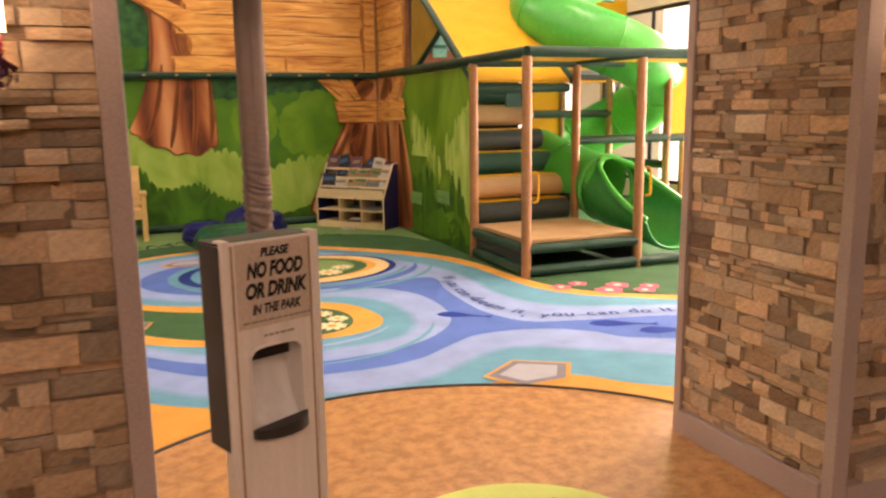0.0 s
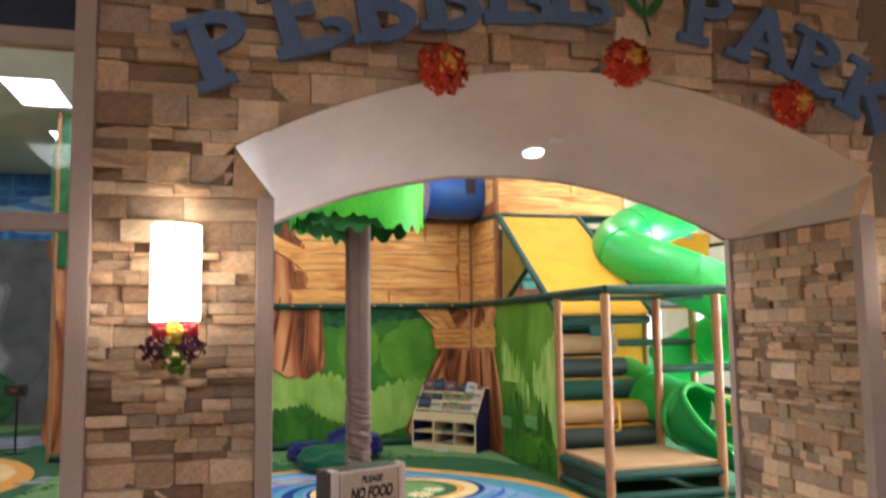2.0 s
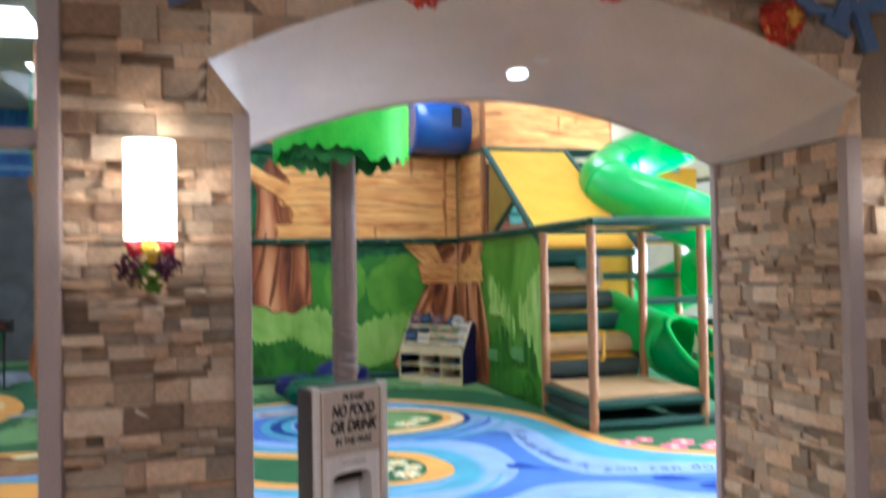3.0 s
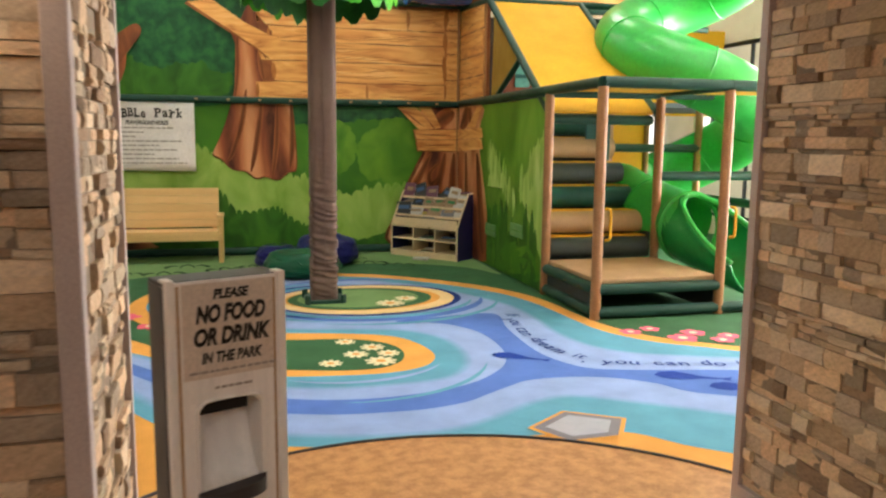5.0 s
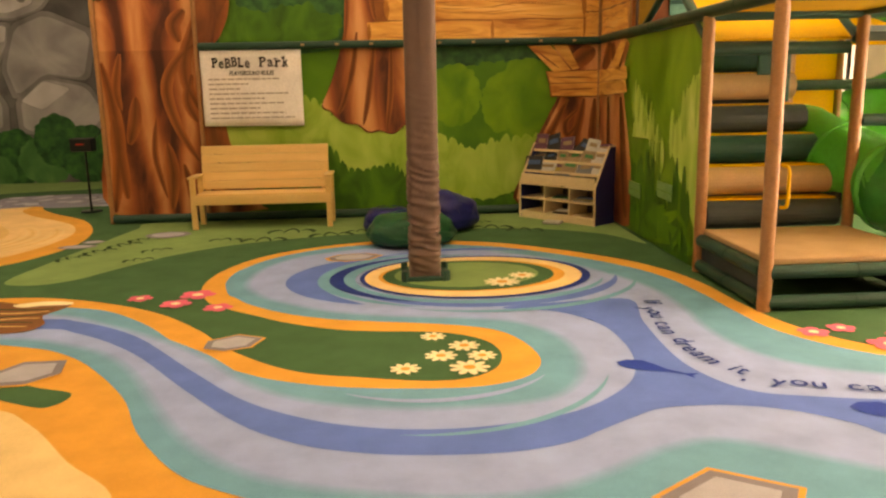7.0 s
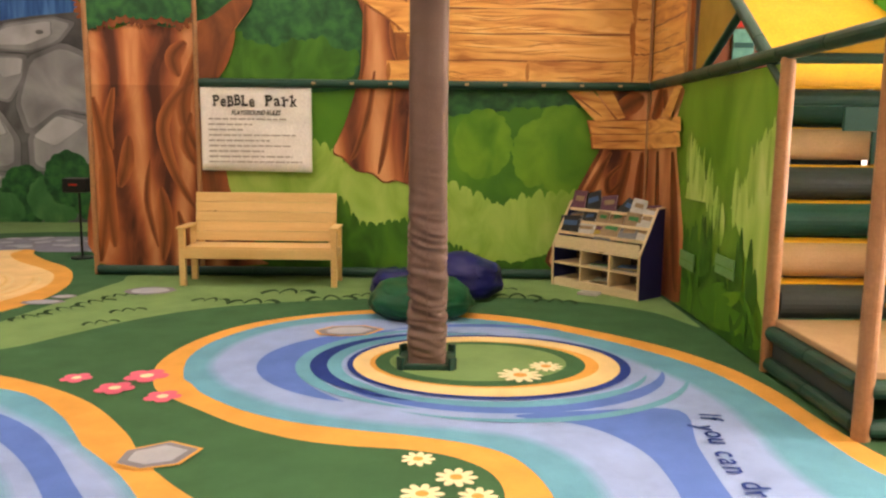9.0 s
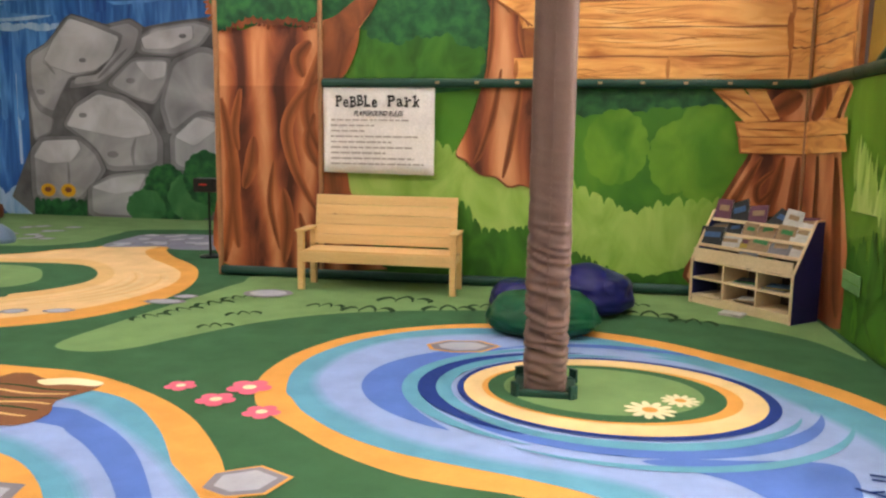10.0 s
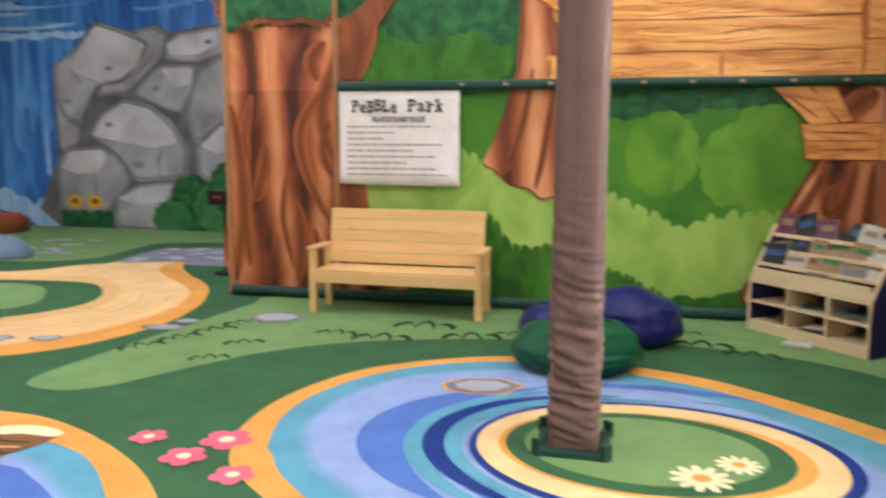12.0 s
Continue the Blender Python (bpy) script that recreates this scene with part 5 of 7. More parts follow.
boulder([(-7.55, 1.15), (-7.33, 1.38), (-6.61, 1.40), (-6.30, 1.15), (-6.15, 0.85), (-6.34, 0.59), (-6.68, 0.28), (-7.56, 0.26)], 10, [(-7.5, 1.05), (-7.3, 1.33), (-6.68, 1.36), (-6.6, 1.2), (-6.8, 0.98), (-7.2, 0.95)])
boulder([(-6.44, 0.54), (-6.01, 0.74), (-5.31, 0.84), (-4.97, 0.51), (-5.10, 0.02), (-6.45, 0.02)], 11, [(-6.38, 0.53), (-6.0, 0.69), (-5.35, 0.79), (-5.5, 0.5), (-5.95, 0.42)])
boulder([(-4.82, 1.45), (-4.35, 1.86), (-3.6, 1.7), (-3.3, 1.2), (-3.6, 0.85), (-4.81, 0.90)], 9, [(-4.75, 1.45), (-4.35, 1.78), (-3.9, 1.65), (-4.4, 1.3)])
for u, v, r in ((-6.45, 2.75, 0.07), (-4.55, 3.15, 0.07), (-5.55, 2.4, 0.09), (-6.5, 1.8, 0.08), (-5.95, 1.12, 0.11), (-7.3, 2.2, 0.09)):
    ru("rock_pit", ring(u, v, r, r * 0.55, 12), 17, M_MU_ROCK)
for (u0, v0, u1, v1, w, bend) in ((-5.5, 1.42, -5.55, 0.9, 0.07, -0.05), (-6.85, 1.0, -6.9, 0.3, 0.05, 0.03), (-5.6, 0.5, -5.55, 0.05, 0.05, 0.0), (-7.0, 2.5, -7.2, 2.75, 0.05, 0.0), (-6.2, 2.42, -5.6, 2.95, 0.06, 0.0)):
    streak(u0, v0, u1, v1, w, 14, M_MU_ROCK, bend, rock, on_rock)
for k, (u, v, a, b) in enumerate(((-4.95, 0.45, 0.42, 0.5), (-4.45, 0.4, 0.45, 0.42), (-4.2, 0.75, 0.4, 0.45), (-5.35, 0.2, 0.35, 0.3), (-3.7, 0.5, 0.5, 0.5))):
    ru("bush", lobes(ring(u, v, a, b, 14), 0, 0.03, 0.2, 60 + k, 3), 18 + k % 3, M_MU_TEAL if k % 2 else M_MU_DARK)
ru("bush", fringe(-7.55, -6.5, lambda u: 0.26, lambda u: 0.01, 7, 0.06, 71), 18, M_MU_DARK)
for u in (-7.25, -6.85):
    part("painted_flower", sheet(ring(u, 0.46, 0.15, 0.12, 12), on_rock(20)), M_YELLOW, rock)
    part("flower_heart", sheet(ring(u, 0.47, 0.07, 0.05, 12), on_rock(21)), M_MU_BARK_DK, rock)

# ---- east and north walls with windows ----
bm = bmesh.new()
for a in ((9.2, 9.4, YB, 4.4, 0, 4.8), (9.2, 9.4, 13.2, 14.2, 0, 4.8), (9.2, 9.4, 4.4, 13.2, 0, 0.3), (9.2, 9.4, 4.4, 13.2, 3.2, 4.8)):
    box(bm, *a)
tagged(part("wall_east", bm, M_WALL), "cream painted wall with a wide daylight window", "wall", kind="structure")
bm = bmesh.new()
for a in ((4.36, 7.7, 14.0, 14.2, 0, 4.8), (10.2, 12, 14.0, 14.2, 0, 4.8), (7.7, 10.2, 14.0, 14.2, 0, 1.0), (7.7, 10.2, 14.0, 14.2, 2.6, 4.8)):
    box(bm, *a)
tagged(part("wall_north", bm, M_WALL), "cream painted wall with a divided window", "wall", kind="structure")
tagged(part("wall_play_back", boxed(4.36, 4.42, MY + 0.06, 16.3, 0, 4.8), M_WALL), "plain wall behind the mural", "wall", kind="structure")


def window(name, horizontal, a0, a1, z0, z1, at, bars):
    w = tagged(new(name), "daylight window with dark bars", "window", kind="structure")

    def bx(u0, u1, d0, d1, v0, v1):
        return boxed(u0, u1, at + d0, at + d1, v0, v1, bevel=0.004) if horizontal else boxed(at + d0, at + d1, u0, u1, v0, v1, bevel=0.004)
    for u0, u1, v0, v1 in ((a0, a1, z0, z0 + 0.06), (a0, a1, z1 - 0.06, z1), (a0, a0 + 0.06, z0 + 0.06, z1 - 0.06), (a1 - 0.06, a1, z0 + 0.06, z1 - 0.06)):
        part("window_frame", bx(u0, u1, 0.06, 0.12, v0, v1), M_METAL_DARK, w)
    for k in range(1, bars):
        u = a0 + (a1 - a0) * k / bars
        part("mullion", bx(u - 0.025, u + 0.025, 0.06, 0.11, z0 + 0.06, z1 - 0.06), M_METAL_DARK, w)
    pane = part("pane", bx(a0 + 0.06, a1 - 0.06, 0.08, 0.088, z0 + 0.06, z1 - 0.06), M_GLASS, w)
    pane.visible_shadow = False
    return w


window("window_east", False, 4.4, 13.2, 0.3, 3.2, 9.2, 6)
window("window_north", True, 7.7, 10.2, 1.0, 2.6, 14.0, 4)
tagged(part("backdrop_north", boxed(5, 13, 15.2, 15.25, 0.0, 4.0), M_SKYPANE), "bright hazy daylight outside", "backdrop", kind="structure")

tagged(part("backdrop_east", boxed(11.2, 11.25, 3.0, 15.0, 0.0, 4.2), M_SKYPANE), "bright hazy daylight outside", "backdrop", kind="structure")

# ---- the play frame ----
frame_thing = thing("play_frame", pose(4.94, 7.44, 0), "soft play frame with tan posts, green padded bars and a deck", "play frame")
frame_thing_inv = Matrix.Translation((-4.94, -7.44, 0))


def fp(name, bm, mat, label="", smooth=False, parent=None):
    bmesh.ops.transform(bm, matrix=frame_thing_inv, verts=bm.verts)
    return part(name, bm, mat, parent or frame_thing, label, smooth)


POSTS = ((4.32, 8.04), (4.32, 6.84), (5.567, 6.84), (5.567, 8.04), (6.8, 8.04), (6.8, 6.84), (6.8, 9.25), (5.567, 9.25), (8.0, 8.04), (8.0, 9.25))
for x, y in POSTS:
    post = fp("post", rodded((x, y, 0), (x, y, 2.05), 0.044, n=16), M_POST)
    zs = [0.0, 0.68, 1.37, 2.04]
    for a, b in zip(zs, zs[1:]):
        fp("post_sleeve", rodded((x, y, a + 0.003), (x, y, b - 0.003), 0.047, n=16), M_POST, parent=post)


def padded_bar(p, q, r=0.05, mat=None, name="padded_bar"):
    p, q = Vector(p), Vector(q)
    n = max(1, round((q - p).length / 0.62))
    bm = bmesh.new()
    for k in range(n):
        a, b = p + (q - p) * (k / n), p + (q - p) * ((k + 1) / n)
        e = (b - a).normalized() * 0.006
        rod(bm, a + e, b - e, r, n=14)
    rod(bm, p, q, r * 0.9, n=12)
    return fp(name, bm, mat or M_GREEN_PAD)


for p, q in (((4.32, 6.84, 2.09), (4.32, 11.40, 2.07)), ((4.32, 6.84, 2.09), (5.567, 6.84, 2.09)), ((5.567, 6.84, 2.09), (9.0, 6.84, 2.09)), ((5.567, 6.84, 2.09), (5.567, 8.04, 2.09)), ((4.32, 8.04, 2.06), (9.0, 8.04, 2.09)),
             ((4.34, 6.84, 0.27), (5.55, 6.84, 0.27)), ((4.34, 6.84, 0.06), (5.55, 6.84, 0.06)), ((4.32, 6.88, 0.27), (4.32, 8.0, 0.27)), ((4.32, 6.88, 0.06), (4.32, 8.0, 0.06)), ((5.567, 6.88, 0.27), (5.567, 8.0, 0.27)), ((5.567, 6.84, 0.06), (9.0, 6.84, 0.06)), ((5.6, 8.04, 1.22), (8.0, 8.04, 1.22)), ((5.6, 9.25, 1.5), (8.0, 9.25, 1.5)), ((6.8, 8.04, 0.9), (6.8, 9.25, 0.9)), ((4.36, 8.10, 1.80), (5.50, 8.10, 1.80))):
    padded_bar(p, q)
fp("deck", boxed(4.34, 5.55, 6.86, 8.02, 0.315, 0.36, bevel=0.012), M_PAD_TAN, "tan vinyl deck pad")
# side skirt; the rear and right panels are added to darken the void
fp("skirt", boxed(4.33, 4.345, 6.9, 8.0, 0.06, 0.27), M_PAD_SLATE)
fp("skirt", boxed(4.36, 5.54, 8.0, 8.02, 0.02, 0.31), M_PAD_SLATE)
fp("skirt", boxed(5.55, 5.565, 6.9, 8.0, 0.02, 0.27), M_PAD_SLATE)
fp("roof_mesh", boxed(4.36, 8.9, 6.88, 8.02, 2.075, 2.083), M_YELLOW, "yellow mesh roof panel")
# padded roller steps climbing to the upper deck
for k, (mat, y, z) in enumerate(((M_PAD_SLATE, 8.14, 0.46), (M_PAD_TAN, 8.30, 0.72), (M_PAD_TEAL, 8.56, 0.97), (M_PAD_SLATE, 8.78, 1.22), (M_PAD_TAN, 9.02, 1.50), (M_PAD_TEAL, 9.25, 1.76))):
    bm = bmesh.new()
    rod(bm, (4.38, y, z), (5.50, y, z), 0.118, n=24)
    rod(bm, (4.375, y, z), (5.505, y, z), 0.10, n=24)
    fp("roller_step", bm, mat, "padded roller step")
    fp("step_edge", boxed(4.38, 5.50, y - 0.02, y + 0.2, z + 0.117, z + 0.126, bevel=0.002), M_YELLOW)
fp("end_pad", boxed(5.10, 5.40, 8.84, 8.87, 1.60, 1.78, bevel=0.008), M_PAD_TEAL, "teal pad beside the roller")
fp("end_pad", boxed(5.32, 5.40, 8.842, 8.868, 1.36, 1.598, bevel=0.008), M_PAD_TEAL)
fp("step_side", boxed(5.515, 5.54, 8.1, 9.3, 0.36, 0.62), M_PAD_SLATE)
fp("panel", boxed(4.34, 5.55, 9.40, 9.44, 0.1, 2.1), M_PAD_SLATE)
fp("panel", boxed(5.60, 6.12, 9.28, 9.30, 0.9, 2.0), M_YELLOW, "yellow mesh side panel")
fp("panel", boxed(6.86, 7.95, 8.09, 8.10, 1.22, 2.04), M_YELLOW, "yellow mesh side panel")
for x in (5.62, 6.1):
    fp("post", rodded((x, 9.28, 0.6), (x, 9.28, 2.0), 0.035), M_POST)
# yellow grab handles on the front posts
for x, s in ((4.32, 1), (5.567, 1)):
    pts = spline([(x + 0.05, 6.80, 0.72), (x + 0.075, 6.76, 0.74), (x + 0.075, 6.755, 0.86), (x + 0.075, 6.76, 0.98), (x + 0.05, 6.80, 1.0)], 6, closed=False)
    fp("grab_handle", sweep(pts, 0.012, 10), M_YELLOW, "yellow grab handle", True)
# slanted yellow roof over the climb, with padded edges
SL = Vector((0, 2.0, 1.40)).normalized()
bm = bmesh.new()
vs = [(4.36, 8.10, 1.86), (5.52, 8.10, 1.86), (5.52, 10.10, 3.26), (4.36, 10.10, 3.26)]
up = Vector((0, -SL.z, SL.y)) * 0.02
lo, hi = [bm.verts.new(v) for v in vs], [bm.verts.new(Vector(v) + up) for v in vs]
bm.faces.new(lo), bm.faces.new(hi)
for k in range(4):
    bm.faces.new((lo[k], lo[(k + 1) % 4], hi[(k + 1) % 4], hi[k]))
fp("slanted_roof", bm, M_YELLOW, "slanted yellow vinyl panel")
for p, q in (((4.34, 8.08, 1.86), (4.34, 10.12, 3.29)), ((5.55, 8.08, 1.86), (5.55, 10.12, 3.29)), ((4.34, 10.12, 3.29), (5.55, 10.12, 3.29)), ((4.34, 10.12, 3.29), (4.34, 11.4, 3.36)), ((5.55, 10.12, 3.29), (7.4, 10.12, 3.30)), ((5.55, 10.12, 3.10), (7.4, 10.12, 3.06))):
    padded_bar(p, q, 0.042)
fp("inner_wall", boxed(4.5, 6.6, 10.85, 10.9, 2.1, 3.2), material("mesh_dark_brown", (0.055, 0.035, 0.022), rough=0.7, scale=3, fine=90, bump=0.3))
fp("upper_deck", boxed(4.36, 9.0, 9.5, 11.35, 2.0, 2.06), M_PAD_SLATE)
fp("pole", rodded((4.34, 10.2, 2.1), (4.34, 10.2, 4.7), 0.03), M_POST)

padded_bar((4.38, 9.86, 2.13), (4.38, 9.06, 2.50), 0.034)
bm = bmesh.new()
drape = [(9.84, 2.16), (9.08, 2.50), (10.10, 3.22), (10.18, 2.10)]
for x in (4.395, 4.405):
    bm.faces.new([bm.verts.new((x, y, z)) for y, z in drape])
fp("drape", bm, material("drape_ochre", (0.38, 0.22, 0.03), (0.26, 0.15, 0.02), rough=0.7, scale=3, fine=90, bump=0.3), "ochre mesh drape")

# activity panel inside the roof triangle
ap = thing("activity_panel", pose(5.18, 10.845, 2.06), "brown activity panel with red top and mint tiles in the loft", "play panel")
part("board", boxed(-0.45, 0.42, -0.014, 0.0, 0.0, 0.92, bevel=0.004), M_MU_BARK_DK, ap)
part("panel_top", boxed(-0.22, 0.16, -0.030, -0.015, 0.55, 0.90, bevel=0.006), M_RED, ap, "red panel top")
part("panel_stripe", boxed(-0.004, 0.05, -0.036, -0.031, 0.56, 0.89, m=Matrix.Translation((0.02, 0, 0)) @ Matrix.Rotation(0.12, 4, "Y")), M_YELLOW, ap, "yellow stripe")
M_MINT = material("tile_mint", (0.16, 0.42, 0.32), (0.06, 0.22, 0.18), rough=0.4, scale=9, fine=30, bump=0.05)
for x0, x1, z0, z1 in ((-0.24, -0.03, 0.23, 0.53), (-0.01, 0.13, 0.33, 0.53), (0.16, 0.27, 0.38, 0.56)):
    tile = part("tile", boxed(x0, x1, -0.034, -0.015, z0, z1, bevel=0.006), M_MINT, ap)
    part("tile_bar", boxed(x0 + 0.01, x1 - 0.01, -0.040, -0.035, (z0 + z1) / 2 - 0.03, (z0 + z1) / 2 + 0.02), M_PAD_TEAL, tile)

# ---- the spiral tube slide ----
slide = thing("tube_slide", pose(6.65, 9.0, 0), "glossy green plastic spiral tube slide with an open end", "tube slide")
sl_inv = Matrix.Translation((-6.65, -9.0, 0))
R, RT = 0.76, 0.345
path = []
for d in range(-70, 541, 10):
    a = radians(d)
    path.append(Vector((6.45 + R * math.cos(a), 9.0 + R * math.sin(a), 2.66 - 1.95 * (min(d, 330) - 180) / 360 - 0.80 * max(0, min(d, 450) - 330) / 120 - 0.10 * max(0, d - 450) / 90)))
path += spline([path[-1], (5.72, 8.72, 0.87), (5.80, 8.35, 0.78), (5.92, 7.95, 0.68)], 4, closed=False)[1:]
bm = sweep(path, RT, 28, cap=False)
bmesh.ops.transform(bm, matrix=sl_inv, verts=bm.verts)
tube = part("tube", bm, M_TUBE, slide, smooth=True)
for i in range(4, len(path) - 2, 7):
    a = path[i]
    t = (path[i + 1] - path[i - 1]).normalized()
    hoop = [a + (RT + 0.004) * (math.cos(q) * t.orthogonal().normalized() + math.sin(q) * t.cross(t.orthogonal().normalized())) for q in (2 * math.pi * k / 36 for k in range(37))]
    fl = sweep(hoop, 0.011, 6, cap=False)
    bmesh.ops.transform(fl, matrix=sl_inv, verts=fl.verts)
    part("flange", fl, M_TUBE, tube, smooth=True)
# mouth ring and open trough
bm = bmesh.new()
rings = []
for k in range(9):
    f = k / 8
    c = Vector((5.92 + 0.32 * f, 7.95 - 0.85 * f, 0.68 - 0.22 * math.sin(f * 1.4)))
    top = 1.0 - 0.78 * f ** 0.55
    rr = RT + 0.02 * f
    row = []
    for j in range(25):
        u = (j / 24 - 0.5) * 2
        ang = -math.pi / 2 + u * math.pi * (0.32 + 0.66 * top)
        lip = 1.0 + (0.10 if j in (0, 24) and f > 0 else 0)
        row.append(bm.verts.new(c + Vector((rr * lip * math.cos(ang), 0.0, rr * lip * math.sin(ang)))))
    rings.append(row)
for a, b in zip(rings, rings[1:]):
    for j in range(24):
        bm.faces.new((a[j], a[j + 1], b[j + 1], b[j]))
bmesh.ops.transform(bm, matrix=sl_inv, verts=bm.verts)
tro = part("trough", bm, M_TUBE_IN, slide, "open green slide trough", True)
md = tro.modifiers.new("thickness", "SOLIDIFY")
md.thickness = 0.03
rim = [Vector((5.92 + (RT + 0.01) * math.cos(a), 7.94, 0.68 + (RT + 0.01) * math.sin(a))) for a in (2 * math.pi * k / 32 for k in range(33))]
bm = sweep(rim, 0.035, 10, cap=False)
bmesh.ops.transform(bm, matrix=sl_inv, verts=bm.verts)
part("mouth_rim", bm, M_TUBE, slide, smooth=True)
for s in (-1, 1):
    pts = []
    for k in range(9):
        f = k / 8
        c = Vector((5.92 + 0.32 * f, 7.95 - 0.85 * f, 0.68 - 0.22 * math.sin(f * 1.4)))
        top = 1.0 - 0.78 * f ** 0.55
        rr = (RT + 0.02 * f) * 1.04
        ang = -math.pi / 2 + s * math.pi * (0.32 + 0.66 * top)
        pts.append(c + Vector((rr * math.cos(ang), 0, rr * math.sin(ang))))
    bm = sweep(spline(pts, 3, closed=False), 0.03, 8)
    bmesh.ops.transform(bm, matrix=sl_inv, verts=bm.verts)
    part("trough_rim", bm, M_TUBE, slide, smooth=True)

# ---- blue crawl tube above the mural ----
bt = thing("crawl_tube", pose(3.97, 10.98, 3.73), "blue plastic crawl tube with a dark slot window", "crawl tube")
prof = [(-0.50, 0.30), (-0.47, 0.36), (-0.2, 0.385), (0.2, 0.385), (0.42, 0.37), (0.49, 0.33), (0.5, 0.28)]
bm = bmesh.new()
rings = [[bm.verts.new((u, r * math.cos(a), r * math.sin(a))) for a in (2 * math.pi * k / 28 for k in range(28))] for u, r in prof]
for a, b in zip(rings, rings[1:]):
    for k in range(28):
        bm.faces.new((a[k], a[(k + 1) % 28], b[(k + 1) % 28], b[k]))
bm.faces.new(rings[0]), bm.faces.new(rings[-1])
part("tube", bm, M_BLUE_TUBE, bt, smooth=True)
part("slot_window", boxed(0.04, 0.18, -0.40, -0.36, -0.06, 0.24, bevel=0.012), M_BLACK, bt)
for u in (-0.49, 0.49):
    part("flange", rodded((u - 0.015, 0, 0), (u + 0.015, 0, 0), 0.40, n=28), M_BLUE_TUBE, bt)

# upper printed plank panel beyond the corner
up_panel = tagged(part("wall_mural_loft", boxed(4.42, 7.0, 11.46, 11.50, 3.45, 4.7), M_MU_GAP), "printed plank panel of the loft", "mural wall", kind="structure")
rng = random.Random(77)
boards(4.44, 6.98, 3.48, 4.68, 4, -12, up_panel, on_back)
tagged(part("wall_loft_back", boxed(4.42, 9.2, 12.4, 12.45, 2.0, 3.4), M_YELLOW), "yellow loft panel", "wall", kind="structure")

# bars and lacing poles of the murals
for p, q, r, mat, nm in (((-0.44, MY - 0.08, 2.06), (4.30, MY - 0.08, 2.06), 0.045, M_GREEN_PAD, "mural_bar"), ((-1.60, MY - 0.07, 0.06), (4.30, MY - 0.07, 0.06), 0.05, M_GREEN_PAD, "mural_bar"), ((1.0, MY - 0.08, 3.40), (4.32, MY - 0.08, 3.40), 0.045, M_GREEN_PAD, "mural_bar"), ((4.4, MY - 0.06, 3.40), (7.2, MY - 0.06, 3.44), 0.045, M_GREEN_PAD, "mural_bar"),
                         ((-1.62, MY - 0.05, 0.0), (-1.62, MY - 0.05, 4.78), 0.028, M_POST, "lacing_pole"), ((-0.47, MY - 0.06, 0.1), (-0.47, MY - 0.06, 4.78), 0.024, M_POST, "lacing_pole"), ((4.29, MY - 0.06, 0.0), (4.29, MY - 0.06, 4.78), 0.016, M_POST, "lacing_pole")):
    p, q = Vector(p), Vector(q)
    e = thing(nm, Matrix.Translation(p), "dark green padded bar along the fabric mural" if "bar" in nm else "tan lacing pole at the edge of the fabric mural", "rail" if "bar" in nm else "pole", "mural rails" if "bar" in nm else "lacing poles")
    n = max(2, round((q - p).length / (0.9 if "bar" in nm else 0.55)))
    d = (q - p) / n
    for k in range(n):
        part("pad" if "bar" in nm else "sleeve", rodded(d * k + d.normalized() * 0.004, d * (k + 1) - d.normalized() * 0.004, r), mat, e)
    part("core", rodded(d * 0.02, d * (n - 0.02), r * 0.88), mat, e)
# lacing ties along the bar
for k in range(9):
    tagged(part("tie", boxed(0.75 + k * 0.4, 0.79 + k * 0.4, MY - 0.132, MY - 0.124, 2.05, 2.075), M_PAD_TAN), "short tan lacing tie on the padded bar", "tie", "lacing ties")

# ---- the tree column ----
tree = thing("tree_column", pose(2.045, 8.10, 0), "square column wrapped in taupe fabric under a green vinyl crown", "tree column")
bm = bmesh.new()
rows, prevrow = 320, None
for i in range(rows + 1):
    z = 0.02 + 2.90 * i / rows
    row = []
    for k in range(32):
        a = 2 * math.pi * k / 32
        c, s = math.cos(a), math.sin(a)
        e = (abs(c) ** 7 + abs(s) ** 7) ** (-1 / 7)
        env = math.exp(-((z - 0.52) / 0.48) ** 4) + 0.10 * math.exp(-((z - 1.2) / 0.4) ** 2) + 0.03
        fold = noise.noise(Vector((c * 0.6, s * 0.6, z * 21 + 0.6 * c - 0.8 * s)))
        fine = noise.noise(Vector((c * 1.7 + 9, s * 1.7, z * 34 - 1.2 * c)))
        wr = env * (0.023 * (1 - 2.6 * abs(fold) ** 0.8) + 0.003 * (1 - 2.6 * abs(fine)) - 0.010)
        r = 0.125 * e + wr
        row.append(bm.verts.new((r * c, r * s, z)))
    if prevrow:
        for k in range(32):
            bm.faces.new((prevrow[k], prevrow[(k + 1) % 32], row[(k + 1) % 32], row[k]))
    prevrow = row
part("wrap", bm, M_POLE, tree, "wrinkled taupe fabric wrap", True)
part("seam", boxed(-0.004, 0.004, -0.134, -0.126, 0.3, 2.9), M_POLE, tree)
bm = bmesh.new()
for x0, x1, y0, y1 in ((-0.185, 0.185, -0.185, -0.13), (-0.185, 0.185, 0.13, 0.185), (-0.185, -0.13, -0.13, 0.13), (0.13, 0.185, -0.13, 0.13)):
    box(bm, x0, x1, y0, y1, 0.012, 0.05, bevel=0.012)
part("base_pad", bm, M_GREEN_PAD, tree, "dark green base skirt")
for u, v in ((-0.17, -0.17), (0.17, -0.17), (0.17, 0.17), (-0.17, 0.17)):
    part("skirt_flap", boxed(-0.03, 0.03, -0.012, 0.012, 0.012, 0.1, bevel=0.008, m=Matrix.Translation((u, v, 0)) @ Matrix.Rotation(math.atan2(v, u) + 1.57, 4, "Z")), M_GREEN_PAD, tree)


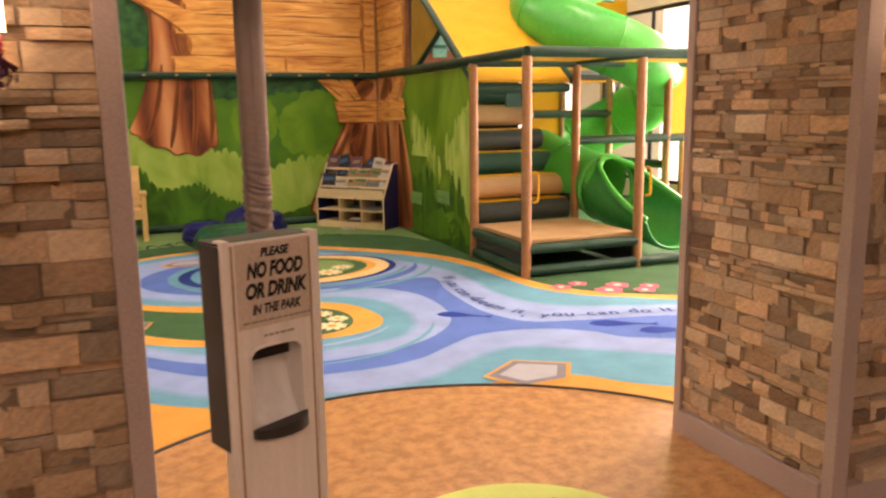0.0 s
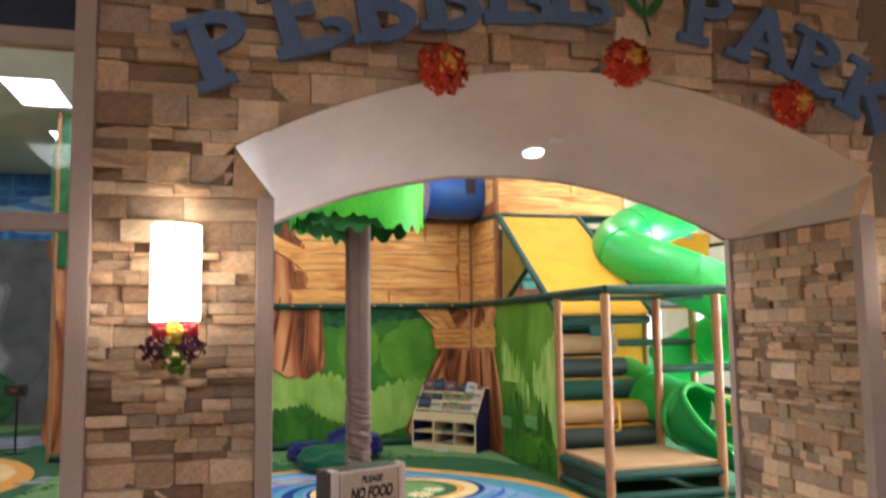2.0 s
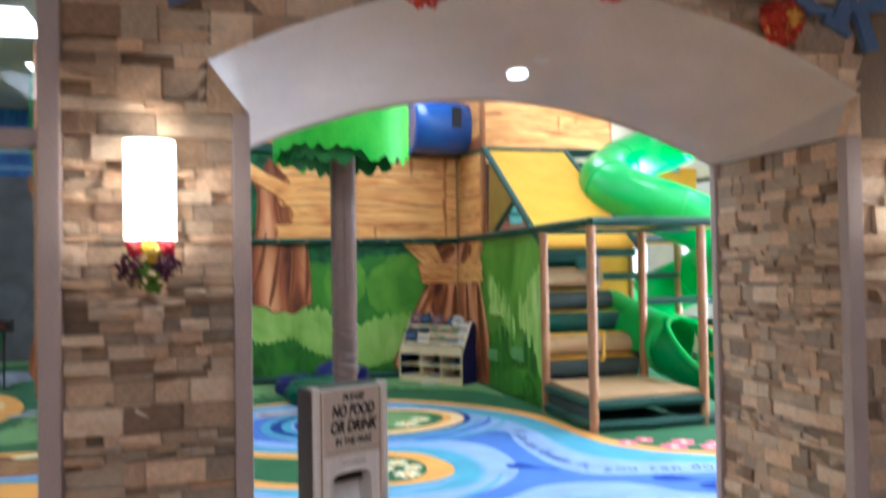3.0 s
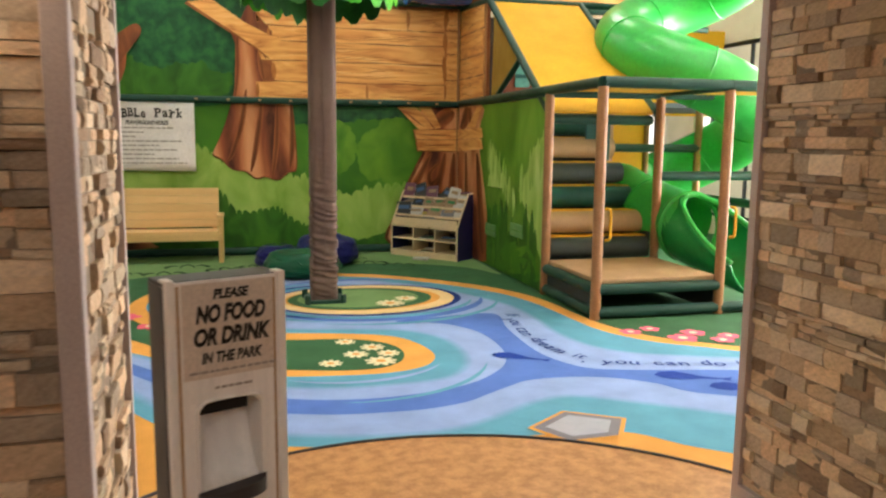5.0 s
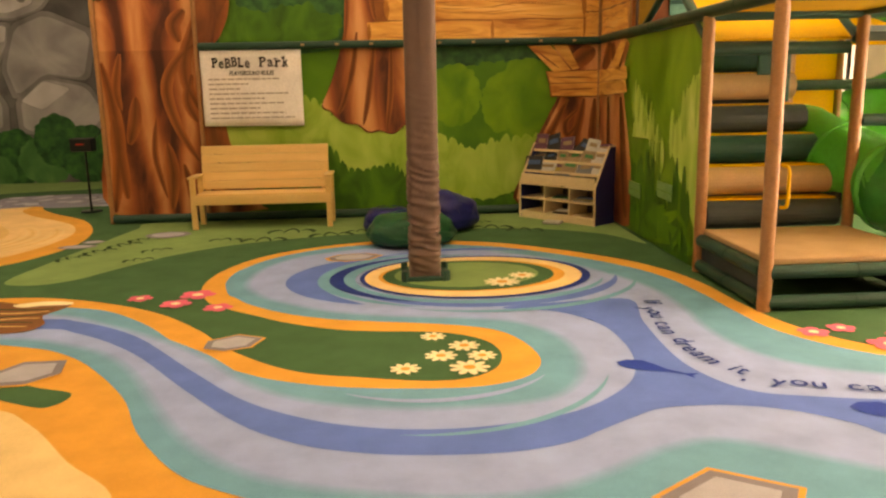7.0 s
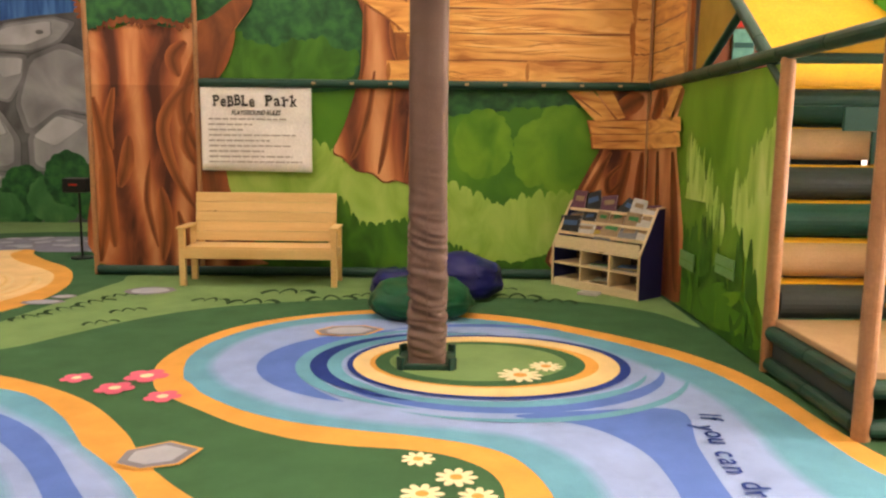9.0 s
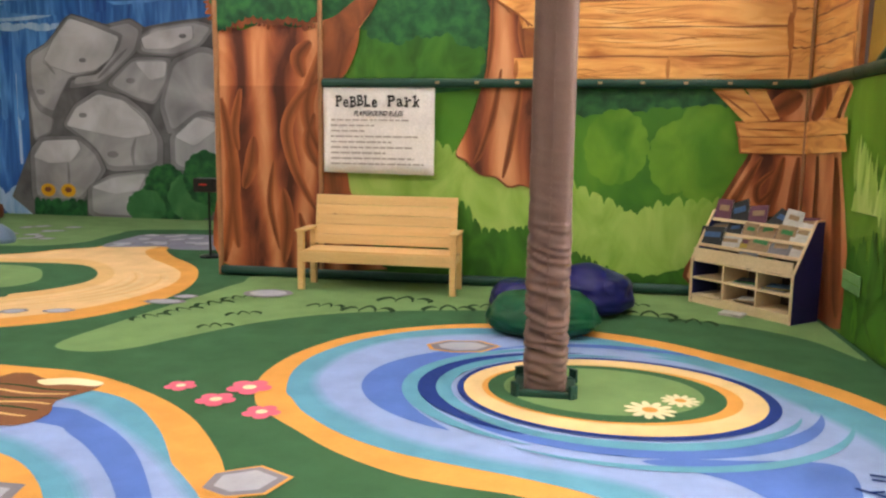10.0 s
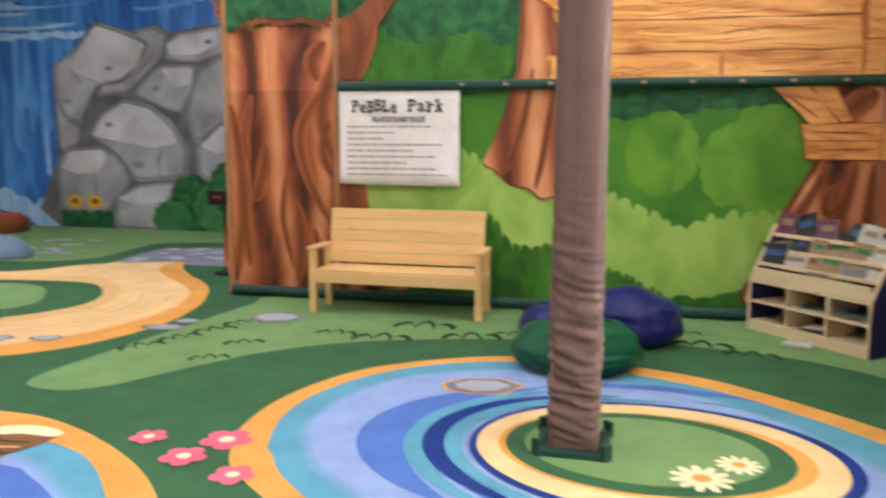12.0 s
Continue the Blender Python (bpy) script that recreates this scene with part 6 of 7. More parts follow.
def crown(r, z_low, z_high, n, amp, seed, phase=0.0):
    """A drum of fabric with a leafy, ragged lower edge."""
    rng = random.Random(seed)
    bm = bmesh.new()
    low, mid, high = [], [], []
    h, left = 0.0, 0
    for k in range(n):
        if left <= 0:
            h, left, width = rng.uniform(0.4, 1.0), rng.randint(6, 13), 0
            width = left
        a = 2 * math.pi * k / n
        bump_h = h * math.sin(math.pi * (1 - (left - 0.5) / width)) ** 0.5
        left -= 1
        rr = r * (1 + 0.02 * math.sin(5 * a))
        z = z_low - amp * bump_h + 0.05 * math.sin(2 * a + phase) + 0.012 * rng.uniform(-1, 1)
        low.append(bm.verts.new((rr * math.cos(a), rr * math.sin(a), z)))
        mid.append(bm.verts.new((rr * 1.01 * math.cos(a), rr * 1.01 * math.sin(a), (z_low + z_high) / 2)))
        high.append(bm.verts.new((rr * math.cos(a), rr * math.sin(a), z_high)))
    for k in range(n):
        j = (k + 1) % n
        bm.faces.new((low[k], low[j], mid[j], mid[k])), bm.faces.new((mid[k], mid[j], high[j], high[k]))
    return bm, high


bm, high = crown(0.72, 2.90, 3.75, 220, 0.15, 4)
bm.faces.new(high)
co = part("crown_outer", bm, M_CANOPY, tree, "bright green vinyl leaf crown")
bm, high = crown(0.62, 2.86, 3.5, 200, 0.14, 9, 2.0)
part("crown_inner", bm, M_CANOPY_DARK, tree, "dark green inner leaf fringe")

# ---- bench ----
bench = thing("bench", pose(0.275, 11.0, 0), "varnished pale pine bench with plank back and armrests", "bench", )
W = 0.795
for x in (-W + 0.03, W - 0.03):
    part("leg", boxed(x - 0.03, x + 0.03, -0.245, -0.185, 0.0, 0.58, bevel=0.004), M_PINE, bench)
    part("leg", boxed(x - 0.03, x + 0.03, 0.13, 0.19, 0.0, 0.60, bevel=0.004), M_PINE, bench)
    part("armrest", boxed(x - 0.045, x + 0.045, -0.265, 0.17, 0.582, 0.605, bevel=0.006), M_PINE, bench)
    part("side_rail", boxed(x - 0.015, x + 0.015, -0.18, 0.125, 0.29, 0.37, bevel=0.003), M_PINE, bench)
part("apron", boxed(-W + 0.02, W - 0.02, -0.268, -0.248, 0.285, 0.385, bevel=0.003), M_PINE, bench)
for k in range(4):
    part("seat_slat", boxed(-W + 0.065, W - 0.065, -0.24 + k * 0.098, -0.146 + k * 0.098, 0.382, 0.402, bevel=0.003), M_PINE, bench)
lean = Matrix.Translation((0, 0.135, 0.40)) @ Matrix.Rotation(radians(-9), 4, "X")
for k in range(5):
    part("back_slat", boxed(-W + 0.055, W - 0.055, -0.011, 0.011, 0.02 + k * 0.102, 0.119 + k * 0.102, bevel=0.003, m=lean), M_PINE, bench)
part("knot", boxed(-0.545, -0.525, -0.0125, -0.0105, 0.325, 0.335, m=lean), M_MU_BARK_DK, bench)
for x in (-W + 0.11, W - 0.11):
    part("back_post", boxed(x - 0.03, x + 0.03, 0.012, 0.05, 0.0, 0.50, bevel=0.003, m=lean), M_PINE, bench)

# ---- rules sign on the mural ----
sign = thing("rules_sign", pose(0.155, 11.34, 1.585), "white vinyl playground rules banner tied to the padded bar", "sign")
bm = bmesh.new()
g = [[bm.verts.new((-0.585 + 1.17 * i / 16, 0.010 * noise.noise(Vector((i * 0.4, j * 0.4, 3))) - 0.004 * math.sin(j), -0.44 + 0.885 * j / 10 - 0.014 * i / 16)) for i in range(17)] for j in range(11)]
for j in range(10):
    for i in range(16):
        bm.faces.new((g[j][i], g[j][i + 1], g[j + 1][i + 1], g[j + 1][i]))
cloth = part("banner", bm, M_SIGN, sign, smooth=True)
md = cloth.modifiers.new("thickness", "SOLIDIFY")
md.thickness = 0.003
FACE = Matrix.Rotation(radians(90), 4, "X")
rng = random.Random(9)
for word, u, w in (("PeBBLe", -0.225, 0.45), ("Park", 0.27, 0.35)):
    pitch = w / len(word)
    for k, ch in enumerate(word):
        x, z, size = u + pitch * (k + 0.5 - len(word) / 2), 0.287 + rng.uniform(-0.008, 0.008), 0.15 if ch.isupper() else 0.165
        turn = Matrix.Rotation(rng.uniform(-0.09, 0.09), 4, "Y")
        writing("title_letter", ch, size, Matrix.Translation((x, -0.027, z)) @ turn @ FACE, M_INK, cloth, offset=0.0032, width=pitch * (0.82 if ch.isupper() else 0.74))
        if ch in "PBkrL":
            foot = -0.5 * (0.105 if ch != "r" else 0.09)
            part("serif", boxed(x - pitch * 0.47, x + pitch * (-0.02 if ch != "L" else 0.40), -0.0285, -0.0265, z + foot - 0.002, z + foot + 0.016), M_INK, cloth)
            part("serif", boxed(x - pitch * 0.47, x - pitch * 0.05, -0.0285, -0.0265, z - foot - 0.014, z - foot + 0.004), M_INK, cloth)
writing("subtitle", "PLAYGROUND RULES", 0.07, Matrix.Translation((0.0, -0.025, 0.165)) @ FACE, M_INK, cloth, offset=0.002, shear=0.3, width=0.52)
rng = random.Random(3)
for k, w in enumerate((0.82, 0.46, 0.36, 0.92, 0.64, 0.86, 0.58, 0.88, 0.98)):
    u, z = -0.50, 0.10 - k * 0.056
    bm = bmesh.new()
    end_u = u + w
    while u < end_u:
        lw = rng.uniform(0.03, 0.11)
        box(bm, u, min(u + lw, end_u), -0.0235, -0.0225, z - 0.008, z + 0.008)
        u += lw + 0.014
    part("text_line", bm, M_INK_SOFT, cloth)

# ---- book display shelf ----
shelf = thing("book_display", pose(3.78, 10.78, 0, 0, 0, -50), "pale plywood book display with navy sides, half full of picture books", "bookshelf")
BW, BD = 0.54, 0.36
for s in (-1, 1):
    bm = bmesh.new()
    prof = [(-BD / 2, 0.0), (BD / 2, 0.0), (BD / 2, 0.86), (BD / 2 - 0.10, 0.86), (-BD / 2, 0.42)]
    a, b = [[bm.verts.new((s * BW + d, y, z)) for y, z in prof] for d in (-0.011, 0.011)]
    bm.faces.new(a), bm.faces.new(b)
    for k in range(5):
        bm.faces.new((a[k], a[(k + 1) % 5], b[(k + 1) % 5], b[k]))
    part("side_panel", bm, M_NAVY, shelf, "navy side panel")
    ed = [(-BD / 2 - 0.004, 0.0), (-BD / 2 - 0.004, 0.425), (BD / 2 - 0.104, 0.864), (BD / 2, 0.866)]
    for (y0, z0), (y1, z1) in zip(ed, ed[1:]):
        part("edge_band", rodded((s * BW, y0, z0), (s * BW, y1, z1), 0.0125, n=6), M_BIRCH, shelf)
# back coloured very dark to carry the shade inside the cubbies
part("back_panel", boxed(-BW + 0.012, BW - 0.012, BD / 2 - 0.012, BD / 2, 0.0, 0.855), material("cubby_shade_brown", (0.09, 0.055, 0.032), rough=0.6, scale=4, fine=80, bump=0.05), shelf, "back panel coloured dark for the shade in the cubbies")
part("plinth", boxed(-BW + 0.012, BW - 0.012, -BD / 2 + 0.004, -BD / 2 + 0.02, 0.0, 0.065), M_BIRCH, shelf)
for z in (0.068, 0.235, 0.40):
    part("shelf_board", boxed(-BW + 0.012, BW - 0.012, -BD / 2, BD / 2 - 0.013, z, z + 0.016), M_BIRCH, shelf)
for x in (-0.18, 0.18):
    for z0, z1 in ((0.085, 0.234), (0.252, 0.399)):
        part("divider", boxed(x - 0.007, x + 0.007, -BD / 2 + 0.003, BD / 2 - 0.014, z0, z1), M_BIRCH, shelf)
for k in range(4):
    y, z = -BD / 2 + 0.002 + k * 0.075, 0.42 + k * 0.118
    part("ledge_front", boxed(-BW + 0.012, BW - 0.012, y, y + 0.01, z, z + (0.11 if k == 0 else 0.03)), M_BIRCH, shelf)
BOOKC = [material("book_" + n, c, rough=0.45, scale=9, fine=25, bump=0.02, contrast=0.1) for n, c in (("white", (0.5, 0.48, 0.44)), ("blue", (0.04, 0.10, 0.22)), ("green", (0.03, 0.2, 0.06)), ("plum", (0.13, 0.045, 0.075)), ("black", (0.02, 0.02, 0.02)), ("grey", (0.16, 0.17, 0.18)), ("tan", (0.3, 0.2, 0.11)), ("yellow", (0.35, 0.25, 0.04)))]
rng = random.Random(21)


def book(x, y, z, w, h, tilt, roll, c):
    b = thing("book", pose(3.78, 10.78, 0, 0, 0, -50) @ pose(x, y, z, tilt, 0, 0) @ Matrix.Rotation(roll, 4, "Y"), "thin picture book with a coloured cover in the display", "book", "picture books")
    part("page_block", boxed(-w / 2 + 0.003, w / 2 - 0.003, -0.003, 0.003, 0.003, h - 0.003), M_SIGN, b)
    cover = part("cover", boxed(-w / 2, w / 2, -0.007, -0.0035, 0, h, bevel=0.001), BOOKC[c], b)
    part("cover", boxed(-w / 2, w / 2, 0.0035, 0.007, 0, h, bevel=0.001), BOOKC[c], b)
    part("cover_picture", boxed(-w / 2 + 0.04, w / 2 - 0.03, -0.0085, -0.0072, h * 0.45, h * 0.72), BOOKC[(6, 2, 3, 6, 1)[c % 5]], cover)


for k in range(4):
    y, z = -BD / 2 + 0.03 + k * 0.075, 0.43 + k * 0.118
    for x in ((0.0, 0.18) if k == 0 else (-0.42, -0.25, -0.08, 0.10, 0.27, 0.42)):
        if rng.random() < 0.93:
            book(x + rng.uniform(-0.03, 0.03), y + rng.uniform(-0.006, 0.012), z, rng.uniform(0.14, 0.26), rng.uniform(0.13, 0.21), rng.uniform(-50, -15), rng.gauss(0, 0.3), rng.choice((0, 0, 1, 2, 3, 4, 4, 4, 5, 5, 6, 6, 6, 7)))
for x, z, c in ((0.0, 0.252, 0), (0.02, 0.085, 4), (0.31, 0.252, 5)):
    for j in range(3):
        bk_ = thing("book", pose(3.78, 10.78, 0, 0, 0, -50) @ pose(x + 0.02 * j, -0.05, z + 0.016 * j + 0.007, 90, 0, 0) @ Matrix.Rotation(0.2 * j, 4, "Y"), "flat picture book lying in a shelf cubby", "book", "picture books")
        part("cover", boxed(-0.11, 0.11, -0.006, 0.006, -0.08, 0.08, bevel=0.002), BOOKC[(c + j * 2) % 8], bk_)
fb = thing("book", pose(3.58, 10.52, 0.02, 90, 0, -30), "white picture book lying on the carpet before the display", "book", "picture books")
part("cover", boxed(-0.1, 0.1, -0.012, 0.012, -0.07, 0.07, bevel=0.003), BOOKC[0], fb)


# ---- bean bags ----
def bean_bag(x, y, rx, ry, h, mat, label, seed, turn):
    b = thing("bean_bag", pose(x, y, 0, 0, 0, turn), label, "bean bag", "bean bags")
    bm = bmesh.new()
    bmesh.ops.create_icosphere(bm, subdivisions=5, radius=1.0)
    for v in bm.verts:
        c = v.co.copy()
        ang = math.atan2(c.y, c.x)
        z = 0.42 + 0.58 * c.z if c.z > 0 else 0.42 * (1 + c.z)
        flat = min(1.5, (1 - min(0.999, abs(c.z)) ** 2.8) ** (1 / 2.8) / max(0.06, math.sqrt(1 - min(0.998, c.z * c.z)))) * 0.93 - 0.10 * max(0, c.z)
        crease = 0.055 * noise.noise(c * 2.6 + Vector((seed, 0, 0))) + 0.045 * abs(math.sin(ang * 3 + seed)) ** 6 * -max(0, c.z + 0.2)
        fold = 0.03 * noise.noise(Vector((ang * 2.5, c.z * 6, seed)))
        k = flat + crease + fold
        v.co = Vector((c.x * rx * k, c.y * ry * k, max(0.0, h * z * (1 + 0.18 * noise.noise(c * 1.4 + Vector((0, seed, 0)))) - 0.015)))
    part("cover", bm, mat, b, smooth=True)
    for j in range(3):
        pts = []
        for q in range(7):
            th = radians(8 + q * 12)
            az = radians(120 * j + 20 + 10 * math.sin(q))
            pts.append((math.sin(th) * math.cos(az) * rx * 0.9, math.sin(th) * math.sin(az) * ry * 0.9, max(0.02, h * (0.42 + 0.58 * math.cos(th)) if th < 1.5 else 0.4 * h)))
        part("seam", sweep(spline(pts, 3, closed=False), 0.005, 6), mat, b)


bean_bag(1.96, 9.60, 0.48, 0.43, 0.34, M_BEAN_GREEN, "slumped dark green vinyl bean bag on the carpet", 1.0, 10)
bean_bag(2.33, 10.42, 0.42, 0.42, 0.42, M_BEAN_BLUE, "slumped navy blue vinyl bean bag by the mural", 4.0, 40)
bean_bag(1.72, 10.42, 0.30, 0.36, 0.27, M_BEAN_BLUE, "small navy blue vinyl bean bag by the mural", 7.0, 0)

# ---- no-food stand ----
st = thing("towel_stand", pose(1.2175, 2.345, 0, 0, 0, 22.0), "brushed steel dispenser stand with a no food notice", "dispenser stand")
hw = 0.130
for a in ((-hw, -0.0755, 0.78, 1.0), (0.0755, hw, 0.78, 1.0), (-hw, hw, 1.0005, 1.278), (-hw, hw, 0.012, 0.7795)):
    part("front_panel", boxed(a[0], a[1], -0.008, 0.0, a[2], a[3]), M_BIN, st, "brushed steel front panel")
for s in (-1, 1):
    part("edge_trim", boxed(s * hw - 0.010, s * hw + 0.010, -0.014, 0.03, 0.012, 1.285, bevel=0.003), M_BIN, st)
    bm = bmesh.new()
    f = [bm.verts.new((s * 0.075, -0.008, 1.0)), bm.verts.new((s * 0.075, -0.008, 0.975)), bm.verts.new((s * 0.068, -0.008, 0.991)), bm.verts.new((s * 0.05, -0.008, 1.0))]
    bm.faces.new(f)
    part("opening_corner", bm, M_BIN, st)
for a in ((-hw - 0.012, hw + 0.006, 0.002, 0.10, 1.0, 1.27), (-hw - 0.012, -0.078, 0.002, 0.10, 0.74, 1.0), (0.078, hw + 0.006, 0.002, 0.10, 0.74, 1.0), (-0.078, 0.078, 0.08, 0.10, 0.74, 1.0), (-0.078, 0.078, 0.002, 0.08, 0.74, 0.778)):
    part("body_panel", boxed(*a), M_BIN_DARK, st, "charcoal dispenser body")
bm = bmesh.new()
rows = [[bm.verts.new((s_ * 0.0775, 0.002 + 0.076 * math.sin(k / 10 * 1.57), 0.779 + 0.21 * (1 - math.cos(k / 10 * 1.57)) ** 0.8)) for s_ in (-1, 1)] for k in range(11)]
for a, b in zip(rows, rows[1:]):
    bm.faces.new((a[0], a[1], b[1], b[0]))
for s_ in (-1, 1):
    part("recess_side", boxed(s_ * 0.0765 - 0.001, s_ * 0.0765 + 0.001, 0.0, 0.08, 0.78, 1.0), M_BIN, st)
part("recess_scoop", bm, M_BIN, st, "curved steel recess", True)
rim_pts = spline([(-0.077, -0.010, 0.785), (-0.077, -0.010, 0.96), (-0.070, -0.010, 0.988), (-0.045, -0.010, 1.001), (0.045, -0.010, 1.001), (0.070, -0.010, 0.988), (0.077, -0.010, 0.96), (0.077, -0.010, 0.785)], 5, closed=False)
part("opening_rim", sweep(rim_pts, 0.004, 6), M_BIN, st, smooth=True)
part("top_cap", boxed(-hw - 0.012, hw + 0.008, 0.002, 0.102, 1.2705, 1.279, bevel=0.003), M_BIN_DARK, st)
# brown strips that paint the shadow along the side trims
for s_ in (-1, 1):
    part("groove", boxed(s_ * 0.113 - 0.003, s_ * 0.113 + 0.003, -0.0092, -0.0082, 0.03, 1.27), M_PAD_TAN, st)
part("back_leg", boxed(-0.10, 0.10, 0.02, 0.05, 0.012, 0.74), M_BIN, st)
part("foot", boxed(-hw, hw, -0.02, 0.2, 0.012, 0.03, bevel=0.006), M_BIN_DARK, st)
part("slot", boxed(-0.07, 0.05, 0.01, 0.07, 0.965, 0.999), M_BLACK, st)
tray = [(0.082 * math.cos(a), -0.012 - 0.045 * math.sin(a), 0) for a in (math.pi * k / 16 for k in range(17))]
bm = bmesh.new()
lo, hi = [bm.verts.new((x, y, 0.765)) for x, y, z in tray], [bm.verts.new((x, y, 0.795 + 0.006 * (x / 0.08))) for x, y, z in tray]
bm.faces.new(lo), bm.faces.new(hi)
for k in range(17):
    bm.faces.new((lo[k], lo[(k + 1) % 17], hi[(k + 1) % 17], hi[k]))
part("drip_tray", bm, M_BIN_DARK, st, "charcoal drip tray")
part("seam", boxed(-hw + 0.01, hw - 0.01, -0.0095, -0.0085, 0.49, 0.494), M_BIN_DARK, st)
# tan tint puts the stone's reflection into the plate's colour
notice = part("notice", boxed(-0.104, 0.108, -0.0105, -0.0085, 1.055, 1.272), material("notice_plate", (0.76, 0.65, 0.56), rough=0.35, metal=0.2, scale=3, fine=120, bump=0.04), st, "brushed notice plate tinted tan for the stone's reflection")
for txt, z, size, w in (("PLEASE", 1.245, 0.030, 0.085), ("NO FOOD", 1.200, 0.052, 0.165), ("OR DRINK", 1.148, 0.052, 0.182), ("IN THE PARK", 1.100, 0.034, 0.145)):
    writing("notice_line", txt, size, Matrix.Translation((0.006, -0.0115, z)) @ FACE, M_INK, notice, offset=0.0016 if size < 0.04 else 0.0028, shear=0.22, width=w)
rng = random.Random(2)
for z, h, w in ((1.070, 0.003, 0.2), (1.030, 0.003, 0.085)):
    bm = bmesh.new()
    u = 0.008 - w / 2
    while u < 0.008 + w / 2:
        lw = rng.uniform(0.008, 0.02)
        box(bm, u, u + lw, -0.0122, -0.0112, z - h, z + h)
        u += lw + 0.004
    part("small_print", bm, M_INK_SOFT, st)


# ---- wall sconces with posies ----
def sconce(x):
    e = thing("wall_sconce", pose(x, 2.40, 1.93), "glowing white half-round wall sconce on the stone", "wall sconce", "wall sconces")
    for s in (0, 1):
        bm = bmesh.new()
        rows = []
        for k in range(13):
            a = math.pi * (s * 0.5 + 0.018 + (0.464) * k / 12)
            rows.append([bm.verts.new((0.078 * math.cos(a), -0.075 * math.sin(a) - 0.012, z)) for z in (-0.155, 0.155)])
        for a, b in zip(rows, rows[1:]):
            bm.faces.new((a[0], b[0], b[1], a[1]))
        part("shade", bm, M_SHADE, e, "glowing white shade panel", True)
    part("back_plate", boxed(-0.075, 0.075, -0.012, 0.03, -0.15, 0.15), M_WHITE, e)
    # dark strip added to darken the gap between the two shade panels
    part("spine", boxed(-0.0035, 0.0035, -0.086, -0.012, -0.155, 0.155), M_METAL_DARK, e)
    for z in (-0.158, 0.155):
        part("rib", boxed(-0.006, 0.006, -0.092, -0.01, z, z + 0.003), M_WHITE, e)
    return e


s1 = sconce(0.592)
copy_thing(s1, pose(3.635, 2.40, 1.93))
PETALS = [material("petal_" + n, c, rough=0.7, scale=9, fine=40, bump=0.1) for n, c in (("purple", (0.09, 0.02, 0.07)), ("yellow", (0.75, 0.55, 0.03)), ("pink", (0.75, 0.05, 0.10)), ("leaf", (0.10, 0.22, 0.02)), ("red", (0.62, 0.05, 0.02)), ("gold", (0.85, 0.45, 0.08)), ("salmon", (0.70, 0.14, 0.08)))]


def petals(bm, centre, r, n, size, rng, squash=0.8):
    for _ in range(n):
        d = Vector((rng.gauss(0, 1), -abs(rng.gauss(0, 1)), rng.gauss(0, 1))).normalized()
        p = Vector(centre) + Vector((d.x, d.y * squash, d.z)) * r * rng.uniform(0.6, 1.0)
        a = d.orthogonal().normalized()
        a = (Matrix.Rotation(rng.uniform(0, 6.28), 3, d) @ a)
        b = d.cross(a)
        tilt = d * rng.uniform(-0.4, 0.8) * size
        q = [p - a * size * 0.5, p + b * size * 0.5 + tilt * 0.5, p + a * size * 0.5 + tilt, p - b * size * 0.5 + tilt * 0.3, ]
        vs = [bm.verts.new(v) for v in q]
        bm.faces.new((vs[0], vs[1], vs[2])), bm.faces.new((vs[0], vs[2], vs[3]))


def posy(x):
    e = thing("posy", pose(x, 2.36, 1.70), "small posy of purple, yellow and pink paper flowers", "flowers", "posies")
    rng = random.Random(6)
    for k, (c, dx, dz, n, r) in enumerate(((3, 0, -0.04, 60, 0.045), (0, -0.05, -0.01, 70, 0.045), (0, 0.05, -0.015, 70, 0.045), (1, 0.0, 0.035, 60, 0.04), (2, -0.045, 0.045, 40, 0.03), (2, 0.05, 0.04, 30, 0.025), (3, 0.01, -0.08, 30, 0.025))):
        bm = bmesh.new()
        petals(bm, (dx, 0, dz), r, n, 0.022, rng)
        tagged(part("bloom" if c != 3 else "leaves", bm, PETALS[c], e), kind="stuff")


posy(0.592)


# ---- sign letters, daisy and paper flowers over the arch ----
LH, LT = 0.245, 0.056


